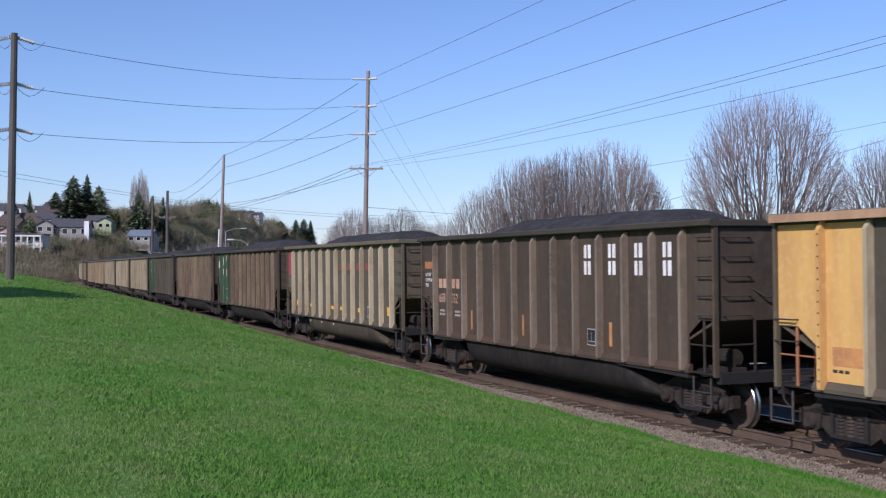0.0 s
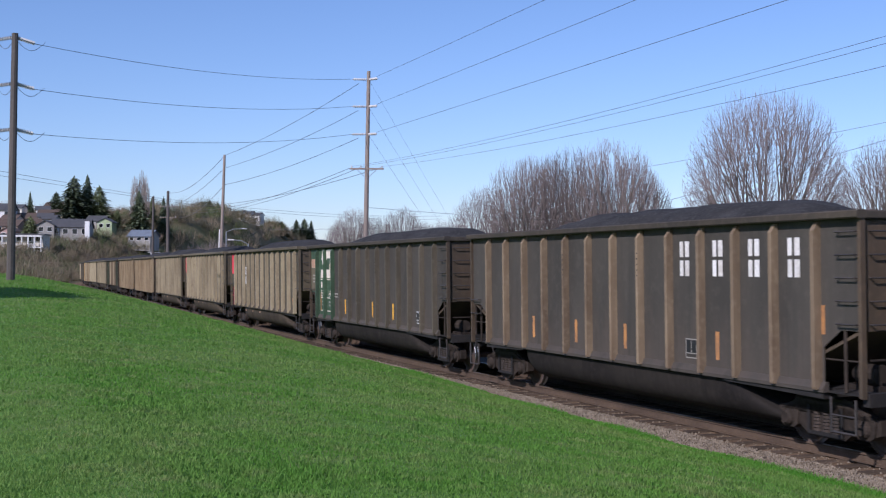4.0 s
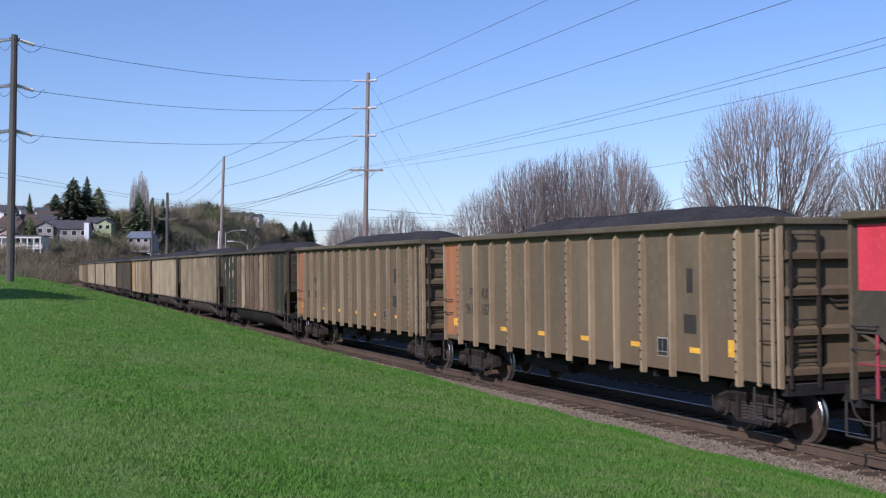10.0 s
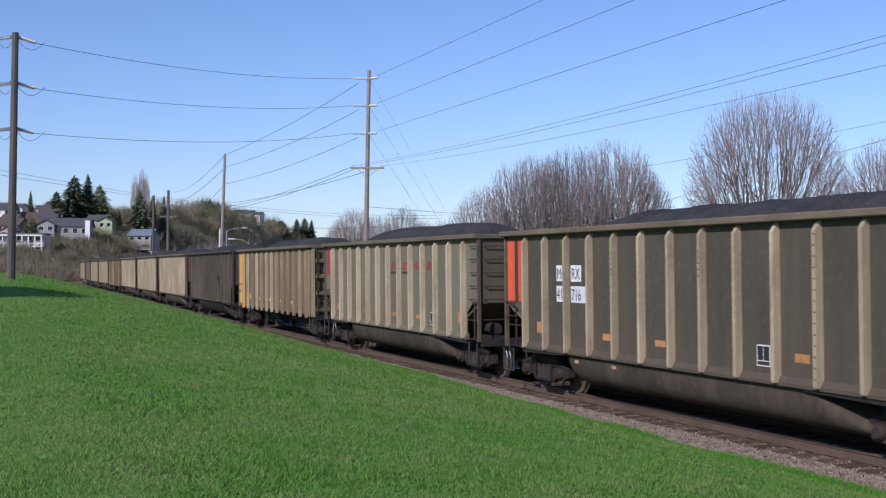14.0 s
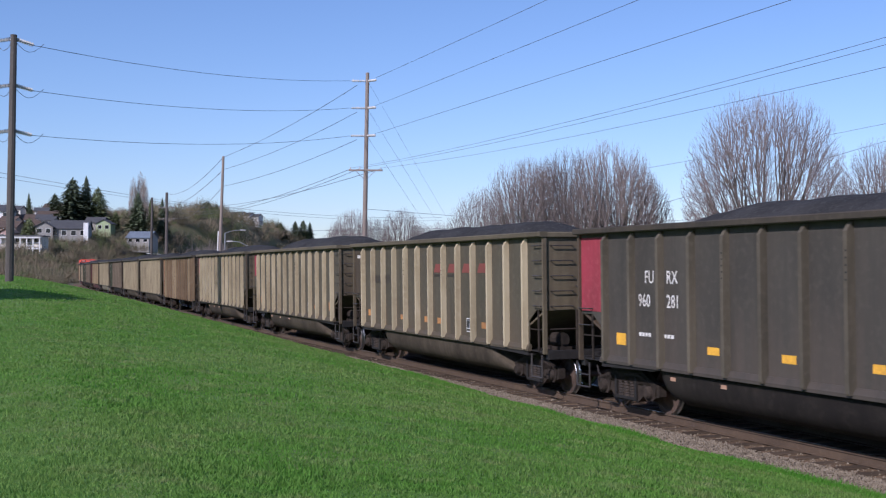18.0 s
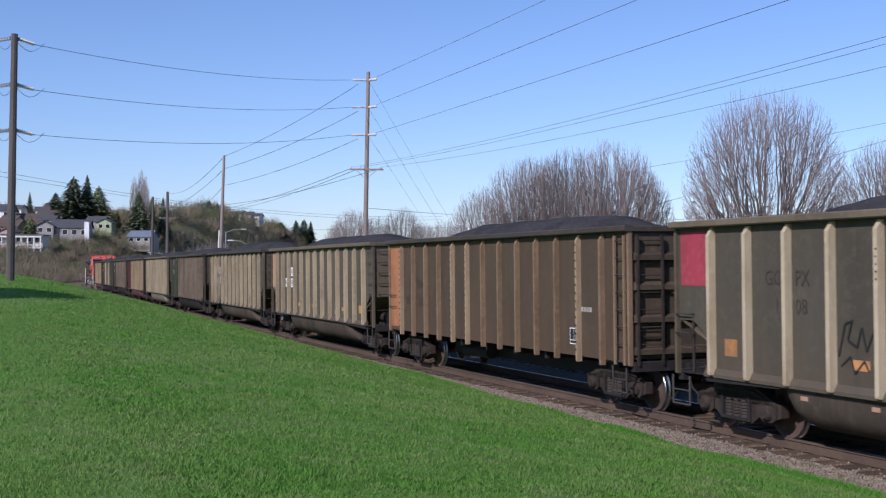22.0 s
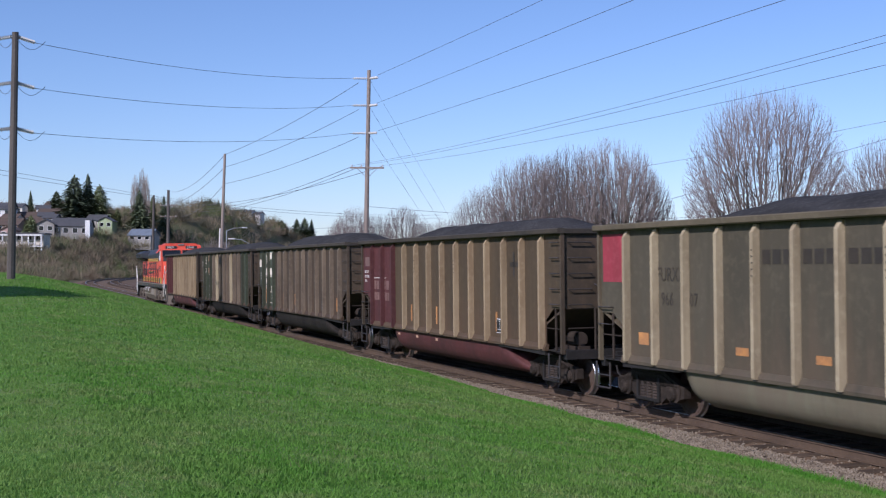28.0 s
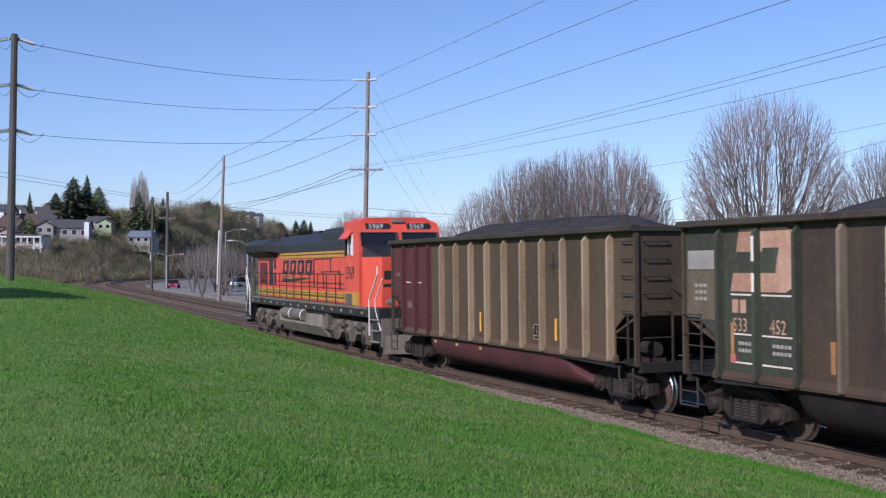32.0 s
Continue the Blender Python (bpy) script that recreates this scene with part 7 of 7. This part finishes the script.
    for sg in (-1, 1):
        sw = part("side_window", Geo().box(6.7, 7.62, sg * 1.5 - 0.015, sg * 1.5 + 0.015, 3.42, 4.08), "dark_glass", e, "dark side windows")
        part("window_frame", Geo().box(6.7, 6.85, sg * 1.52 - 0.02, sg * 1.52 + 0.02, 3.38, 4.12), "loco_black", sw)
        part("window_frame", Geo().box(7.54, 7.66, sg * 1.52 - 0.02, sg * 1.52 + 0.02, 3.38, 4.12), "sticker_white", sw)
        part("window_frame", Geo().box(7.1, 7.16, sg * 1.52 - 0.02, sg * 1.52 + 0.02, 3.42, 4.0), "sticker_white", sw)
        part("window_frame", Geo().box(7.38, 7.43, sg * 1.52 - 0.02, sg * 1.52 + 0.02, 3.42, 4.0), "sticker_white", sw)
        part("sun_shade", Geo().prism_x([(sg * 1.5, 4.28), (sg * 1.76, 3.98), (sg * 1.74, 3.95), (sg * 1.5, 4.22)], 6.72, 7.65), "loco_orange", e, "orange sun shade over the side window")
        part("cab_stripe", Geo().box(6.6, 8.300, sg * 1.5 - 0.012, sg * 1.5 + 0.012, 1.66, 2.1), "loco_yellow", e, "yellow stripe")
        part("cab_grille", Geo().box(6.7, 7.5, sg * 1.51 - 0.014, sg * 1.51 + 0.014, 1.66, 2.05), "loco_grey", e, "dusty grey grille")
        # walkway rails
        for i in range(14):
            x = -9.9 + i * 1.26
            part("stanchion", Geo().tube((x, sg * 1.45, 1.62), (x, sg * 1.45, 2.72), 0.022, 0.022, 6), "loco_black", e)
        part("handrail", Geo().tube((-9.9, sg * 1.45, 2.72), (6.4, sg * 1.45, 2.72), 0.02, 0.02, 6), "loco_black", e)
        part("handrail", Geo().tube((-9.9, sg * 1.45, 2.2), (6.4, sg * 1.45, 2.2), 0.016, 0.016, 6), "loco_black", e)
        # end steps with white rails
        for ex, dx in ((10.0, 1), (-10.0, -1)):
            part("step_well", Geo().prism_y([(ex - 0.45 * dx, 1.3), (ex + 0.55 * dx, 1.3), (ex + 0.55 * dx, 0.45), (ex - 0.3 * dx, 0.45)], sg * 1.1, sg * 1.46), "loco_black", e)
            for k in range(3):
                part("step", Geo().box(min(ex - 0.35 * dx, ex + 0.5 * dx), max(ex - 0.35 * dx, ex + 0.5 * dx), sg * 1.5 - 0.06, sg * 1.5 + 0.03, 0.5 + 0.36 * k, 0.54 + 0.36 * k), "silver", e)
            part("white_handrail", Geo().path([(ex - 0.5 * dx, sg * 1.52, 0.7), (ex - 0.5 * dx, sg * 1.52, 1.9), (ex + 0.35 * dx, sg * 1.5, 2.75), (ex + 0.35 * dx, sg * 1.5, 3.0)], 0.03, 6), "white", e, "white step handrail")
            part("white_handrail", Geo().path([(ex + 0.6 * dx, sg * 1.48, 0.9), (ex + 0.1 * dx, sg * 1.5, 1.6), (ex + 0.1 * dx, sg * 1.5, 1.9), (ex + 0.75 * dx, sg * 1.46, 2.6)], 0.025, 6), "white", e, "white step handrail")
    part("pilot", Geo().prism_x([(-1.45, 1.3), (1.45, 1.3), (1.45, 0.4), (1.2, 0.16), (-1.2, 0.16), (-1.45, 0.4)], 10.45, 10.62), "loco_grey", e, "dusty grey snow plough")
    part("plough", Geo().add([(10.6, -1.4, 0.75), (10.6, 1.4, 0.75), (10.6, -1.4, 0.14), (10.6, 1.4, 0.14), (11.0, 0, 0.14), (10.75, 0, 0.75)], [(0, 5, 4, 2), (5, 1, 3, 4), (0, 2, 3, 1), (2, 4, 3), (0, 1, 5)]), "loco_grey", e)
    part("rear_pilot", Geo().box(-10.72, -10.55, -1.45, 1.45, 0.3, 1.3), "loco_black", e)
    part("rear_hood_end", Geo().box(-10.0, -9.88, -0.98, 0.98, 1.62, 3.9), "loco_orange", e)
    for sx in (1, -1):
        part("coupler", Geo().box(10.6, 11.0, -0.12, 0.12, 0.76, 0.96).prism_z([(10.95, -0.18), (11.15, -0.22), (11.24, -0.06), (11.1, 0.02), (11.1, 0.18), (10.95, 0.18)], 0.68, 1.02), "truck", e, at=Matrix.Rotation(0 if sx > 0 else math.pi, 4, "Z"))
    # tank and air reservoirs
    part("fuel_tank", Geo().prism_x([(-1.45, 1.22), (-1.5, 0.7), (-1.2, 0.3), (1.2, 0.3), (1.5, 0.7), (1.45, 1.22)], -3.5, 3.4), "loco_tank", e, "dusty pale fuel tank")
    for xa, xb in ((-2.6, -0.9), (-0.7, 1.0)):
        res = part("air_reservoir", Geo().tube((xa, -1.42, 1.05), (xb, -1.42, 1.05), 0.25, 0.25, 14), "loco_grey", e)
        part("strap", Geo().tube((xb - 0.35, -1.42, 1.05), (xb - 0.22, -1.42, 1.05), 0.258, 0.258, 14), "sticker_white", res, "white strap")
    part("equipment_box", Geo().soft_box(3.4, 4.0, -1.4, 1.4, 0.6, 1.26, 0.05), "loco_grey", e)
    part("bell_pipe", Geo().path([(-3.4, -1.47, 1.2), (3.6, -1.47, 1.22)], 0.03, 6), "truck", e)
    loco_truck(e, 6.6)
    loco_truck(e, -6.6)
    return e


loco = locomotive()


# ---------------------------------------------------------------- what moves
def run(t):
    """How far the train has come at t seconds, from where it stands at 13 s."""
    late = np.interp(t, (0, 1, 2, 3, 5, 9, 13, 17, 20, 24, 26, 32), (0.98, 0.66, 0.42, 0.14, 0.02, -0.12, -0.22, -0.25, -0.19, -0.15, -0.09, -0.06))
    return 13.2229 * (t - 13) - 0.0063 * (t - 13) ** 2 + float(late)


def on_track(s, reach):
    a, b = rail_at(s + reach), rail_at(s - reach)
    mid = (a + b) / 2
    return Matrix.LocRotScale(mid, Euler((CANT, 0, math.atan2(a.y - b.y, a.x - b.x))), None)


def motions():
    times = [0.8 * k for k in range(40)] + [32.0]
    for i, car in CARS:
        s0 = 62.85 - 16.29 * i + 7.22
        walk(car, [(t, on_track(s0 + run(t), 6.02)) for t in times])
    s0 = 62.85 - 16.29 * 19 - 0.9 - 11.2
    walk(loco, [(t, on_track(s0 + run(t), 6.9)) for t in times])
    # wheels roll: one turning for each place of an axle in its truck, shared by all that sit alike
    frames = range(0, 32 * FPS + 1)
    for sets, x, radius in [(SETS["front"], 0.89, 0.457), (SETS["back"], -0.89, 0.457)] + [(LOCO_SETS[k], 1.95 * (k - 1), 0.533) for k in LOCO_SETS]:
        first = sets[0]
        walk(first, [(k / FPS, Matrix.Translation((x, 0, radius)) @ Matrix.Rotation((run(k / FPS) / radius) % (2 * math.pi), 4, "Y")) for k in frames])
        for other in sets[1:]:
            other.rotation_mode = "QUATERNION"
            other.animation_data_create()
            other.animation_data.action = first.animation_data.action
            other.animation_data.action_slot = first.animation_data.action_slot


motions()
